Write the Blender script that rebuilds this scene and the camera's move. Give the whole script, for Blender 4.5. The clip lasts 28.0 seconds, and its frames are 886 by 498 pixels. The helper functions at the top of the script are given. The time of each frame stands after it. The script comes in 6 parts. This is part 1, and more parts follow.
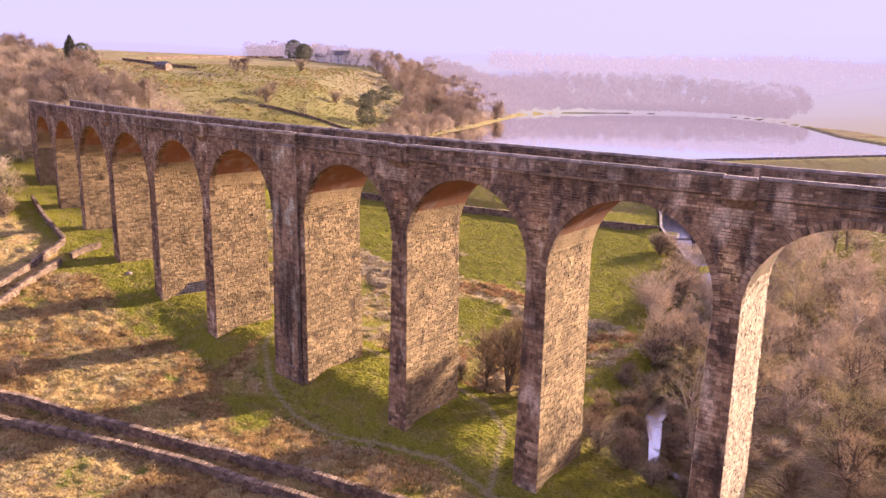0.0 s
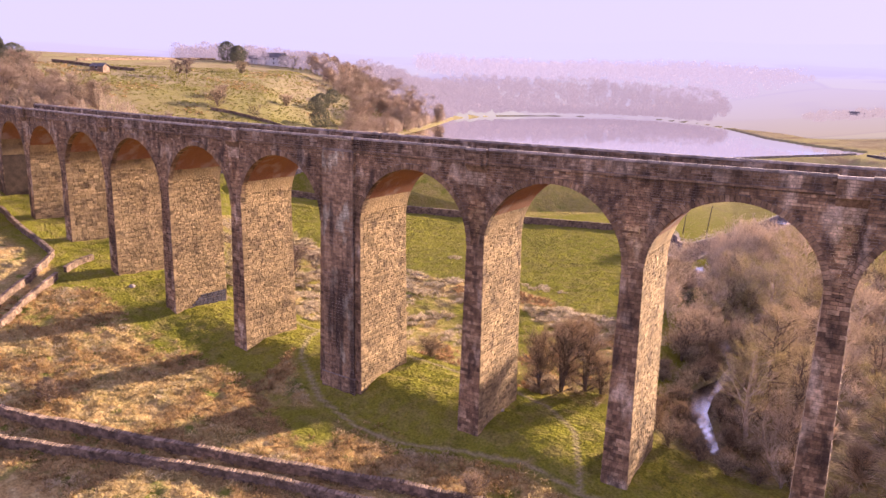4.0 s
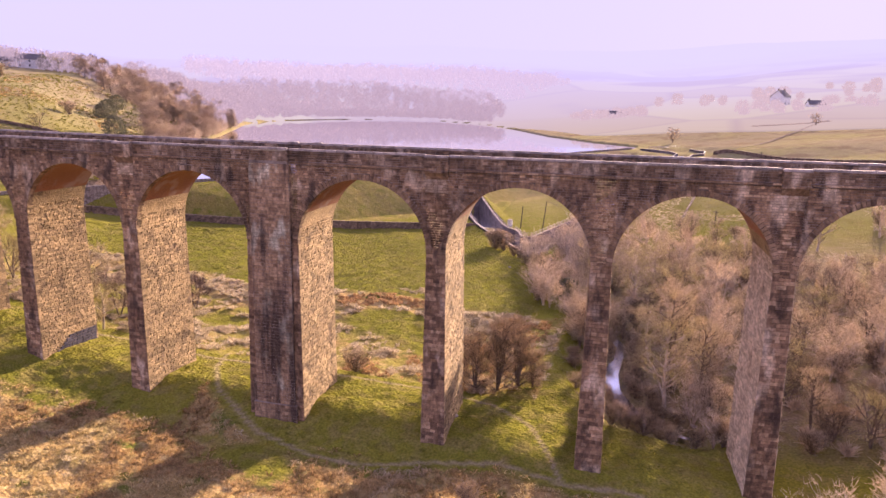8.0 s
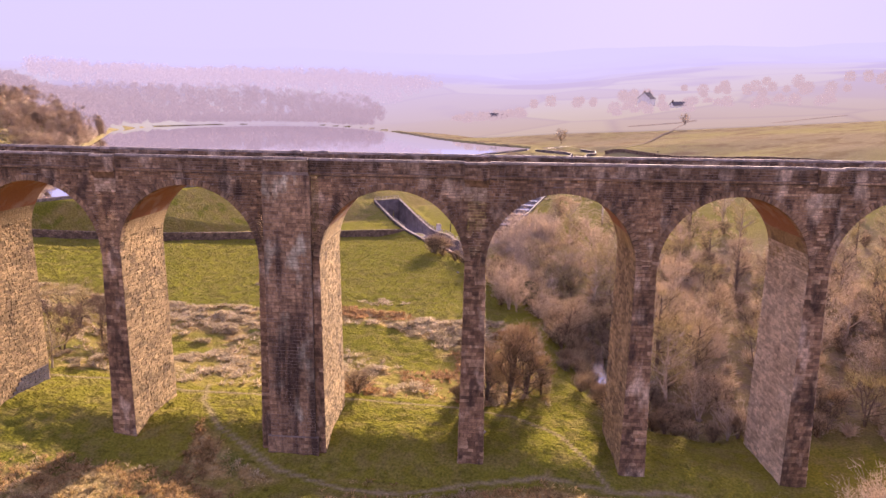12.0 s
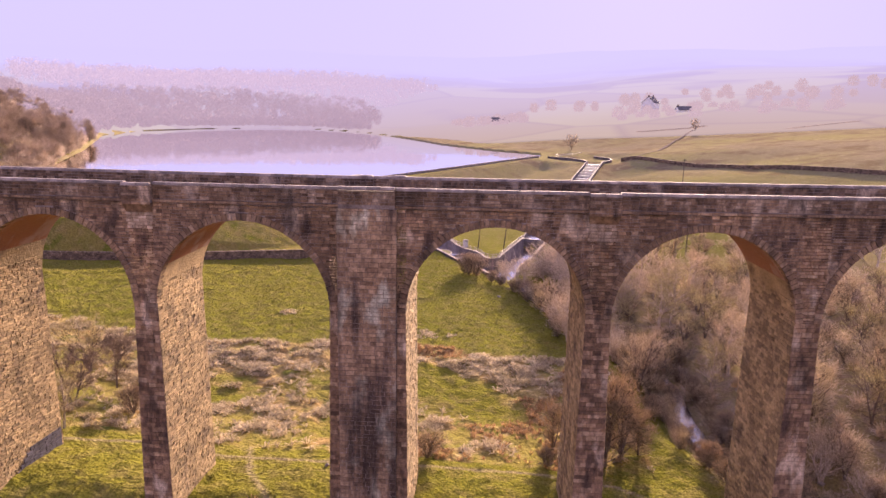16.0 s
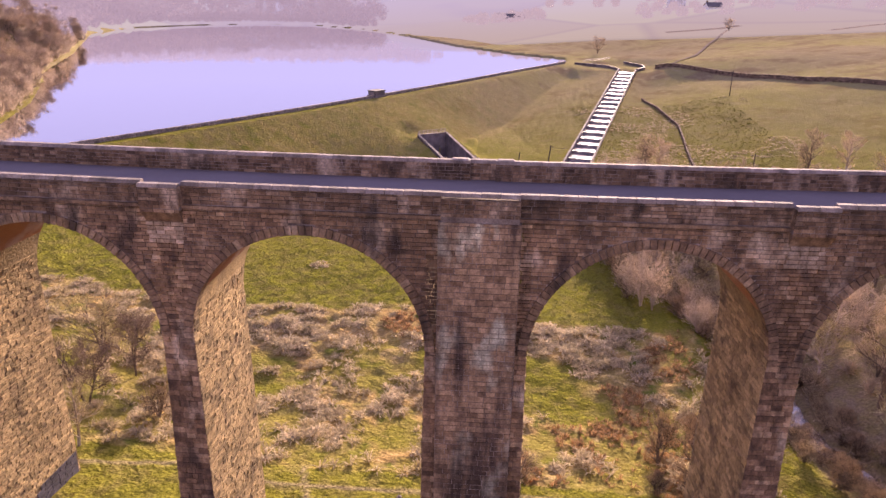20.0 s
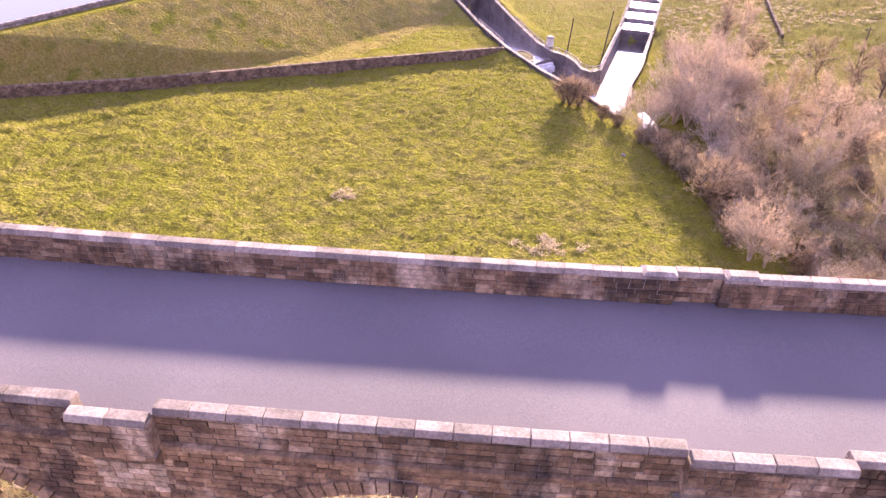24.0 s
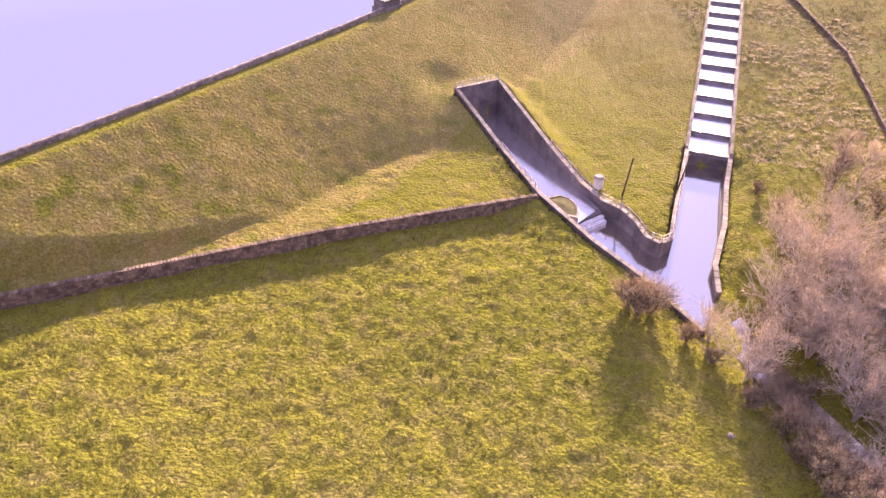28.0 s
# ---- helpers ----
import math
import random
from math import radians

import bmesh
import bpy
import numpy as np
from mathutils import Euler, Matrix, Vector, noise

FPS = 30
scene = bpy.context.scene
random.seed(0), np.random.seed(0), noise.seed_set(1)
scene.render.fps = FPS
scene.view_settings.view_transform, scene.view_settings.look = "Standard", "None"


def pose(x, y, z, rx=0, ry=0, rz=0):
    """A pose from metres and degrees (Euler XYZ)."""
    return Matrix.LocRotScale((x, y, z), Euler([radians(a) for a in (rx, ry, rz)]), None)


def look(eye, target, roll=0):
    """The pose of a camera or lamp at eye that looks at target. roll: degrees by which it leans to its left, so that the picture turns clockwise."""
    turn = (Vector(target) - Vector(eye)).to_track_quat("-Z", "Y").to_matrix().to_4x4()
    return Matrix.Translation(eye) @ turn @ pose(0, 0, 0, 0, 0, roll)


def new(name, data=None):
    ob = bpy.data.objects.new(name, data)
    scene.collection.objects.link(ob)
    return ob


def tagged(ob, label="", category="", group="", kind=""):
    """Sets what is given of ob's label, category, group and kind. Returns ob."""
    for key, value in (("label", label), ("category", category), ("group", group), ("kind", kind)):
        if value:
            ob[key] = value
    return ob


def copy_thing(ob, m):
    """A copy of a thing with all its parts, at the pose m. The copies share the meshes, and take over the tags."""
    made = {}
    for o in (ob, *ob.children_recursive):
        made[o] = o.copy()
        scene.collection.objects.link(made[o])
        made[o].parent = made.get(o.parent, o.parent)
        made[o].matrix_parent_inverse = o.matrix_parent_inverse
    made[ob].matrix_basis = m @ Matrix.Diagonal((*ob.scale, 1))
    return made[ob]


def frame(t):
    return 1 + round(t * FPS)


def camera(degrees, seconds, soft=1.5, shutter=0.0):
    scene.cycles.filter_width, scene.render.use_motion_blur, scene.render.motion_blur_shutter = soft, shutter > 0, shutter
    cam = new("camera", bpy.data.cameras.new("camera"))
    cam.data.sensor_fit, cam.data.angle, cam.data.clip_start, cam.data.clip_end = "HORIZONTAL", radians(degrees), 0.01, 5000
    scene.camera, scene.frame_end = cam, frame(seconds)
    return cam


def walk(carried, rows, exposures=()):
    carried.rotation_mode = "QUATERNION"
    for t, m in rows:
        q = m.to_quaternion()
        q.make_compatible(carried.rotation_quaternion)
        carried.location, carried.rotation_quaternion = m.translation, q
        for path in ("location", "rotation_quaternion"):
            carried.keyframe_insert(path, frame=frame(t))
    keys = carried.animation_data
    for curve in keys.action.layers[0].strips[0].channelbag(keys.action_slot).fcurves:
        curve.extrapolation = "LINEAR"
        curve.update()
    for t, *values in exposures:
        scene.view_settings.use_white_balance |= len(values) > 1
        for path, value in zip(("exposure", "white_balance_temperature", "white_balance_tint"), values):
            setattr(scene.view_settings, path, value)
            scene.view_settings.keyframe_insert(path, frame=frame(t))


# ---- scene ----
cam = camera(63.6, 28.0)
METRES, EYE, TILT, LEAN, TURN = 170.0, 43.34, 0.0, 0.0, 41.7
ROWS = [
    (0.0, 0.0, 0.0, 0.0, 0.28, -13.44, -1.17),
    (0.5, -0.0127, 0.0005, 0.0004, -0.01, -13.46, -1.16),
    (1.0, -0.0245, 0.0008, 0.0002, -0.24, -13.42, -1.2),
    (1.5, -0.0372, 0.001, -0.0, -0.86, -13.36, -1.23),
    (2.0, -0.0492, 0.0012, -0.0002, -1.78, -13.3, -1.26),
    (2.5, -0.0613, 0.0018, -0.0006, -2.87, -13.23, -1.29),
    (3.0, -0.0745, 0.0028, -0.0009, -4.11, -13.18, -1.28),
    (3.5, -0.0868, 0.0043, -0.0013, -5.3, -13.12, -1.32),
    (5.5, -0.1385, 0.0155, -0.0015, -11.1, -12.89, -1.28),
    (6.0, -0.1526, 0.0198, -0.0015, -13.37, -12.82, -1.26),
    (6.5, -0.1661, 0.0245, -0.0014, -15.83, -12.75, -1.23),
    (7.0, -0.1804, 0.0303, -0.0016, -18.79, -12.64, -1.19),
    (7.5, -0.1935, 0.0365, -0.0017, -21.73, -12.54, -1.13),
    (8.0, -0.2069, 0.0443, -0.0017, -24.81, -12.44, -1.05),
    (8.5, -0.2188, 0.0522, -0.0018, -27.5, -12.35, -0.97),
    (9.0, -0.2312, 0.0614, -0.0018, -29.93, -12.29, -0.9),
    (9.5, -0.2424, 0.0701, -0.002, -31.74, -12.23, -0.85),
    (10.0, -0.2545, 0.0796, -0.0023, -32.73, -12.18, -0.82),
    (10.5, -0.2653, 0.0881, -0.0027, -33.26, -12.12, -0.83),
    (11.0, -0.2754, 0.0973, -0.0026, -33.95, -12.1, -0.84),
    (11.5, -0.2817, 0.106, -0.0027, -35.02, -12.06, -0.83),
    (13.5, -0.293, 0.1531, -0.003, -36.83, -12.01, -0.81),
    (14.0, -0.2935, 0.1665, -0.0028, -36.88, -11.98, -0.84),
    (14.5, -0.2933, 0.1801, -0.002, -36.95, -11.95, -0.84),
    (15.0, -0.2924, 0.1929, -0.0012, -36.98, -11.93, -0.87),
    (15.5, -0.2908, 0.2067, 0.0004, -37.01, -11.87, -0.9),
    (16.0, -0.2889, 0.2197, 0.0025, -37.03, -11.83, -0.91),
    (16.5, -0.2864, 0.2339, 0.0053, -37.04, -11.82, -0.91),
    (17.0, -0.2838, 0.2469, 0.0081, -37.06, -11.81, -0.93),
    (17.5, -0.2808, 0.2605, 0.011, -37.07, -11.79, -0.97),
    (18.0, -0.2779, 0.2734, 0.0136, -37.07, -11.74, -0.96),
    (18.5, -0.275, 0.2872, 0.0171, -37.06, -12.14, -0.97),
    (19.0, -0.2723, 0.3008, 0.0204, -37.07, -14.18, -1.01),
    (19.5, -0.2694, 0.3164, 0.0239, -37.09, -17.25, -1.02),
    (20.0, -0.2671, 0.3318, 0.0271, -37.12, -20.15, -1.05),
    (20.5, -0.2644, 0.349, 0.031, -37.11, -22.89, -1.06),
    (22.5, -0.2462, 0.4165, 0.0454, -37.21, -31.41, -1.13),
    (23.0, -0.2355, 0.4359, 0.0483, -37.2, -32.93, -1.16),
    (23.5, -0.2215, 0.4592, 0.0519, -37.19, -33.95, -1.18),
    (24.0, -0.2058, 0.4832, 0.0559, -37.17, -34.72, -1.18),
    (24.5, -0.1875, 0.5105, 0.0608, -37.16, -35.51, -1.2),
    (25.0, -0.169, 0.5374, 0.066, -37.17, -36.06, -1.22),
    (25.5, -0.1483, 0.5666, 0.0716, -37.14, -36.26, -1.21),
    (26.0, -0.1271, 0.5964, 0.0782, -37.11, -36.23, -1.18),
    (26.5, -0.1073, 0.6244, 0.082, -37.12, -36.22, -1.21),
    (27.0, -0.0854, 0.6548, 0.0893, -37.09, -36.27, -1.23),
    (27.5, -0.0651, 0.684, 0.0933, -37.1, -36.3, -1.27),
    (28.0, -0.0433, 0.7163, 0.1002, -37.08, -36.49, -1.44),
]
walk(cam, [(t, pose(0, 0, EYE, TILT, LEAN, TURN) @ pose(METRES * x, METRES * y, METRES * z, 90 + pitch, roll, yaw)) for t, x, y, z, yaw, pitch, roll in ROWS],
     exposures=[(0.0, 1.90, 6400, 30), (6.0, 1.95, 6350, 30), (10.0, 1.86, 6450, 30), (15.0, 1.77, 6500, 30), (18.0, 1.67, 6500, 30), (19.0, 1.42, 6500, 30), (20.0, 1.63, 6450, 30), (22.5, 2.38, 6050, 30), (24.0, 2.52, 6000, 30), (25.5, 2.55, 6000, 30), (26.5, 2.46, 6100, 30), (28.0, 2.27, 6350, 30)])


# ---- light ----
SUN_AZ, SUN_EL = radians(12.0), radians(15.5)      # azimuth from +y towards +x
world = bpy.data.worlds.new("hazy_sky")
scene.world = world
world.use_nodes = True
wn, wl = world.node_tree.nodes, world.node_tree.links
wn.clear()
sky = wn.new("ShaderNodeTexSky")
sky.sky_type, sky.sun_disc = "NISHITA", False
sky.sun_elevation, sky.sun_rotation = SUN_EL, SUN_AZ
sky.air_density, sky.dust_density, sky.ozone_density = 1.0, 3.0, 2.0
haze = wn.new("ShaderNodeMixRGB")
haze.inputs[0].default_value = 0.997
haze.inputs[2].default_value = (2.00, 1.945, 3.11, 1)
back = wn.new("ShaderNodeBackground")
back.inputs[1].default_value = 0.1
wout = wn.new("ShaderNodeOutputWorld")
wl.new(sky.outputs[0], haze.inputs[1])
wl.new(haze.outputs[0], back.inputs[0])
wl.new(back.outputs[0], wout.inputs[0])
sun_lamp = bpy.data.lights.new("sun", "SUN")
sun_lamp.energy, sun_lamp.angle, sun_lamp.color = 5.0, radians(3.0), (1.0, 0.80, 0.56)
sun_ob = new("sun", sun_lamp)
sun_way = Vector((math.sin(SUN_AZ) * math.cos(SUN_EL), math.cos(SUN_AZ) * math.cos(SUN_EL), math.sin(SUN_EL)))
sun_ob.matrix_basis = look(sun_way * 300, (0, 0, 0))


# ---- materials ----
def material(name, base, dark, scale=1.0, rough=0.9, bump=0.3, fine=12.0, spot=None, spot_at=(0.55, 0.7), spot_scale=0.4, vary=0.0, metal=0.0, spec=0.3, thin=0.0):
    """Two colours mixed by coarse and fine noise, a third in spots; vary: by piece."""
    m = bpy.data.materials.new(name)
    m.use_nodes = True
    n, l = m.node_tree.nodes, m.node_tree.links
    b = n["Principled BSDF"]
    b.inputs["Roughness"].default_value, b.inputs["Metallic"].default_value = rough, metal
    b.inputs["Specular IOR Level"].default_value = spec
    geo = n.new("ShaderNodeNewGeometry")

    def noise_at(s, d=4.0):
        t = n.new("ShaderNodeTexNoise")
        t.inputs["Scale"].default_value, t.inputs["Detail"].default_value = s, d
        l.new(geo.outputs["Position"], t.inputs["Vector"])
        return t.outputs["Fac"]

    def mixed(fac, a, c, kind="MIX"):
        x = n.new("ShaderNodeMixRGB")
        x.blend_type = kind
        for k, v in enumerate((fac, a, c)):
            if hasattr(v, "links"):
                l.new(v, x.inputs[k])
            else:
                x.inputs[k].default_value = v if isinstance(v, float) else (*v, 1)
        return x.outputs[0]

    def ramp(v, lo, hi):
        x = n.new("ShaderNodeMapRange")
        x.inputs[1].default_value, x.inputs[2].default_value = lo, hi
        l.new(v, x.inputs[0])
        return x.outputs[0]

    coarse, small = noise_at(scale), noise_at(fine, 6.0)
    col = mixed(ramp(coarse, 0.35, 0.65), dark, base)
    if spot:
        col = mixed(ramp(noise_at(spot_scale), *spot_at), col, spot)
    if vary:
        info = n.new("ShaderNodeObjectInfo")
        add = n.new("ShaderNodeMath")
        add.operation = "ADD"
        l.new(info.outputs["Random"], add.inputs[0])
        l.new(geo.outputs["Random Per Island"], add.inputs[1])
        fr = n.new("ShaderNodeMath")
        fr.operation = "FRACT"
        l.new(add.outputs[0], fr.inputs[0])
        grey = n.new("ShaderNodeMapRange")
        grey.inputs[3].default_value, grey.inputs[4].default_value = 1 - vary, 1 + vary
        l.new(fr.outputs[0], grey.inputs[0])
        col = mixed(1.0, col, grey.outputs[0], "MULTIPLY")
    shade = n.new("ShaderNodeMapRange")
    shade.inputs[1].default_value, shade.inputs[2].default_value = 0.3, 0.7
    shade.inputs[3].default_value, shade.inputs[4].default_value = 0.72, 1.25
    l.new(small, shade.inputs[0])
    col = mixed(1.0, col, shade.outputs[0], "MULTIPLY")
    l.new(col, b.inputs["Base Color"])
    if thin:
        tr, mx = n.new("ShaderNodeBsdfTranslucent"), n.new("ShaderNodeMixShader")
        l.new(col, tr.inputs[0])
        mx.inputs[0].default_value = thin
        l.new(b.outputs[0], mx.inputs[1])
        l.new(tr.outputs[0], mx.inputs[2])
        l.new(mx.outputs[0], n["Material Output"].inputs[0])
    if bump:
        bp = n.new("ShaderNodeBump")
        bp.inputs["Strength"].default_value, bp.inputs["Distance"].default_value = bump, 0.5 / fine
        l.new(small, bp.inputs["Height"])
        l.new(bp.outputs[0], b.inputs["Normal"])
    return m




def sooty_stone(name, ramp_cols, soot, soot_at, pale, pale_at, bump=0.5, run=0.35):
    """Gritstone: each block its own tone, dark streaks running down, pale lime patches."""
    m = bpy.data.materials.new(name)
    m.use_nodes = True
    n, l = m.node_tree.nodes, m.node_tree.links
    b = n["Principled BSDF"]
    b.inputs["Roughness"].default_value, b.inputs["Specular IOR Level"].default_value = 0.92, 0.25
    geo, info = n.new("ShaderNodeNewGeometry"), n.new("ShaderNodeObjectInfo")

    def noise_at(scale, detail, squash=1.0):
        mp = n.new("ShaderNodeMapping")
        mp.inputs["Scale"].default_value = (scale, scale, scale * squash)
        t = n.new("ShaderNodeTexNoise")
        t.inputs["Scale"].default_value, t.inputs["Detail"].default_value = 1.0, detail
        l.new(geo.outputs["Position"], mp.inputs[0])
        l.new(mp.outputs[0], t.inputs["Vector"])
        return t.outputs["Fac"]

    def ramp(v, lo, hi, a=0.0, c=1.0):
        x = n.new("ShaderNodeMapRange")
        for k, q in enumerate((lo, hi, a, c)):
            x.inputs[k + 1].default_value = q
        l.new(v, x.inputs[0])
        return x.outputs[0]

    def mixed(fac, a, c, kind="MIX"):
        x = n.new("ShaderNodeMixRGB")
        x.blend_type = kind
        for k, v in enumerate((fac, a, c)):
            if hasattr(v, "links"):
                l.new(v, x.inputs[k])
            else:
                x.inputs[k].default_value = v if isinstance(v, float) else (*v, 1)
        return x.outputs[0]

    add, fr = n.new("ShaderNodeMath"), n.new("ShaderNodeMath")
    add.operation, fr.operation = "ADD", "FRACT"
    l.new(info.outputs["Random"], add.inputs[0])
    l.new(geo.outputs["Random Per Island"], add.inputs[1])
    l.new(add.outputs[0], fr.inputs[0])
    tone = n.new("ShaderNodeValToRGB")
    tone.color_ramp.elements[0].color = (*ramp_cols[0], 1)
    tone.color_ramp.elements[1].color = (*ramp_cols[-1], 1)
    for i, c in enumerate(ramp_cols[1:-1]):
        tone.color_ramp.elements.new((i + 1) / (len(ramp_cols) - 1)).color = (*c, 1)
    l.new(fr.outputs[0], tone.inputs[0])
    col = mixed(ramp(noise_at(0.5, 5, 0.5), *pale_at, 0.0, 0.75), tone.outputs[0], pale)
    col = mixed(ramp(noise_at(0.8, 7, run), *soot_at, 0.0, 0.85), col, soot)
    col = mixed(1.0, col, ramp(noise_at(2.6, 6, 0.7), 0.34, 0.66, 0.7, 1.32), "MULTIPLY")
    col = mixed(1.0, col, ramp(noise_at(0.16, 4), 0.36, 0.62, 0.72, 1.18), "MULTIPLY")
    fine = noise_at(9.0, 6)
    col = mixed(1.0, col, ramp(fine, 0.3, 0.7, 0.7, 1.28), "MULTIPLY")
    l.new(col, b.inputs["Base Color"])
    bp = n.new("ShaderNodeBump")
    bp.inputs["Strength"].default_value, bp.inputs["Distance"].default_value = bump, 0.06
    l.new(fine, bp.inputs["Height"])
    l.new(bp.outputs[0], b.inputs["Normal"])
    return m


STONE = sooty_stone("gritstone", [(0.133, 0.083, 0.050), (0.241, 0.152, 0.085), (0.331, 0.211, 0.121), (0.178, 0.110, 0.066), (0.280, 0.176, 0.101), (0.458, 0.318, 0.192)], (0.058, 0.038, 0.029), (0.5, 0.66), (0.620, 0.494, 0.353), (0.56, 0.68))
RING = sooty_stone("voussoir_stone", [(0.155, 0.099, 0.062), (0.284, 0.187, 0.109), (0.214, 0.137, 0.082), (0.428, 0.297, 0.184)], (0.065, 0.046, 0.034), (0.54, 0.7), (0.522, 0.395, 0.273), (0.60, 0.70))
LIMED = sooty_stone("limed_stone", [(0.28, 0.20, 0.13), (0.42, 0.315, 0.21), (0.34, 0.25, 0.165), (0.50, 0.385, 0.27)], (0.10, 0.072, 0.053), (0.52, 0.66), (0.55, 0.45, 0.34), (0.58, 0.7))
STREAKED = sooty_stone("streaked_stone", [(0.179, 0.114, 0.068), (0.330, 0.217, 0.126), (0.413, 0.281, 0.169), (0.234, 0.153, 0.092)], (0.058, 0.040, 0.033), (0.50, 0.64), (0.620, 0.611, 0.459), (0.56, 0.66), run=0.1)
STAINED = material("tarred_stone", (0.10, 0.09, 0.11), (0.06, 0.052, 0.065), 0.8, 0.85, 0.4, 8.0, vary=0.25)
# pale side stone, brightened further by hazy light put into its colour
HAZE_PALE_STONE = material("haze_pale_gritstone", (0.62, 0.50, 0.35), (0.48, 0.37, 0.245), 0.35, 0.95, 0.8, 5.0, (0.30, 0.22, 0.15), (0.6, 0.76), 0.55, 0.30)
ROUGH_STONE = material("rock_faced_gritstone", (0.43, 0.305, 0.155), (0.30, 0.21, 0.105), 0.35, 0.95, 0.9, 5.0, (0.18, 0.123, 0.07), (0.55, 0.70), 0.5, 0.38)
POINTING = material("lime_pointing", (0.36, 0.30, 0.255), (0.12, 0.09, 0.07), 0.45, 0.95, 0.4, 10.0)
MORTAR = material("dark_mortar", (0.15, 0.105, 0.068), (0.085, 0.062, 0.042), 0.8, 0.95, 0.4, 10.0)
COPING = material("weathered_coping", (0.36, 0.295, 0.25), (0.22, 0.178, 0.15), 1.2, 0.85, 0.3, 10.0, (0.12, 0.10, 0.085), (0.58, 0.74), 0.8, 0.25)
PARAPET = sooty_stone("parapet_stone", [(0.103, 0.066, 0.040), (0.196, 0.124, 0.074), (0.256, 0.167, 0.100), (0.140, 0.090, 0.055), (0.390, 0.276, 0.178)], (0.055, 0.038, 0.028), (0.52, 0.66), (0.609, 0.474, 0.338), (0.54, 0.66))
ASPHALT = material("asphalt", (0.155, 0.135, 0.148), (0.125, 0.109, 0.12), 0.15, 0.85, 0.4, 30.0, (0.19, 0.172, 0.192), (0.6, 0.7), 0.07, spec=0.35)
DRYSTONE = material("drystone", (0.27, 0.19, 0.13), (0.14, 0.097, 0.068), 0.8, 0.95, 0.5, 9.0, None, vary=0.4)
CONCRETE = material("channel_stone", (0.24, 0.20, 0.18), (0.13, 0.105, 0.10), 0.5, 0.9, 0.4, 8.0, (0.08, 0.07, 0.06), (0.56, 0.7), 0.3, 0.2)
BARK = material("bark", (0.22, 0.165, 0.125), (0.14, 0.105, 0.08), 1.0, 0.95, 0.3, 8.0, vary=0.25)
BARK_PALE = material("lichened_bark", (0.62, 0.53, 0.43), (0.42, 0.34, 0.26), 1.0, 0.95, 0.3, 8.0, vary=0.25)
TWIG = material("bare_twigs", (0.65, 0.54, 0.40), (0.52, 0.43, 0.31), 0.2, 0.95, 0.0, 3.0, (0.62, 0.53, 0.35), (0.5, 0.62), 0.07, vary=0.25, thin=0.5)
TWIG_FAR = material("hillside_twigs", (0.53, 0.43, 0.335), (0.42, 0.335, 0.255), 0.05, 0.95, 0.0, 3.0, vary=0.2, thin=0.5)
TWIG_DARK = material("hawthorn_twigs", (0.25, 0.175, 0.125), (0.16, 0.11, 0.08), 0.3, 0.95, 0.0, 3.0, vary=0.3)
TWIG_RED = material("russet_twigs", (0.54, 0.425, 0.29), (0.43, 0.335, 0.225), 0.3, 0.95, 0.0, 3.0, vary=0.25, thin=0.5)
TWIG_PALE = material("pale_twigs", (0.76, 0.645, 0.49), (0.62, 0.52, 0.39), 0.3, 0.95, 0.0, 3.0, vary=0.2, thin=0.5)
TWIG_MOSS = material("lichened_twigs", (0.60, 0.525, 0.31), (0.48, 0.42, 0.225), 0.3, 0.95, 0.0, 3.0, vary=0.3, thin=0.5)
EVERGREEN = material("evergreen_needles", (0.17, 0.165, 0.11), (0.115, 0.115, 0.075), 0.6, 0.9, 0.0, 4.0, vary=0.35, thin=0.3)
RUSH = material("dead_rush", (0.48, 0.33, 0.145), (0.35, 0.23, 0.10), 0.2, 0.95, 0.0, 3.0, (0.54, 0.45, 0.28), (0.55, 0.68), 0.16, 0.35, thin=0.45)
PALE_RUSH = material("bleached_grass", (0.62, 0.51, 0.34), (0.42, 0.335, 0.19), 0.5, 0.95, 0.0, 3.0, vary=0.35, thin=0.45)
GOLD_RUSH = material("golden_grass", (0.58, 0.45, 0.21), (0.42, 0.32, 0.135), 0.5, 0.95, 0.0, 3.0, (0.62, 0.53, 0.34), (0.56, 0.7), 0.2, vary=0.35, thin=0.45)
RED_RUSH = material("bracken", (0.46, 0.285, 0.135), (0.34, 0.205, 0.095), 0.3, 0.95, 0.0, 3.0, vary=0.35, thin=0.45)
TUFT = material("grass_tuft", (0.205, 0.19, 0.027), (0.155, 0.155, 0.022), 0.12, 0.9, 0.0, 3.0, (0.27, 0.225, 0.055), (0.55, 0.7), 0.1, 0.3, thin=0.45)
TUSSOCK = material("tussock_tips", (0.275, 0.25, 0.065), (0.205, 0.195, 0.038), 0.3, 0.9, 0.0, 3.0, vary=0.3, thin=0.4)
FOAM = material("broken_water", (0.86, 0.84, 0.86), (0.62, 0.58, 0.58), 3.0, 0.4, 0.6, 8.0)
# lighter than the field's tufts, to lift the dam's shaded slope
DAM_GRASS = material("lightened_grass", (0.34, 0.29, 0.13), (0.27, 0.24, 0.095), 0.12, 0.9, 0.0, 3.0, vary=0.3, thin=0.45)
IRON = material("painted_rail", (0.62, 0.54, 0.46), (0.46, 0.39, 0.33), 2.0, 0.6, 0.1, 20.0)
POLE = material("weathered_pole", (0.13, 0.10, 0.08), (0.08, 0.062, 0.05), 2.0, 0.9, 0.2, 12.0)
ROOF = material("stone_slates", (0.17, 0.15, 0.15), (0.10, 0.09, 0.09), 1.0, 0.8, 0.3, 4.0)
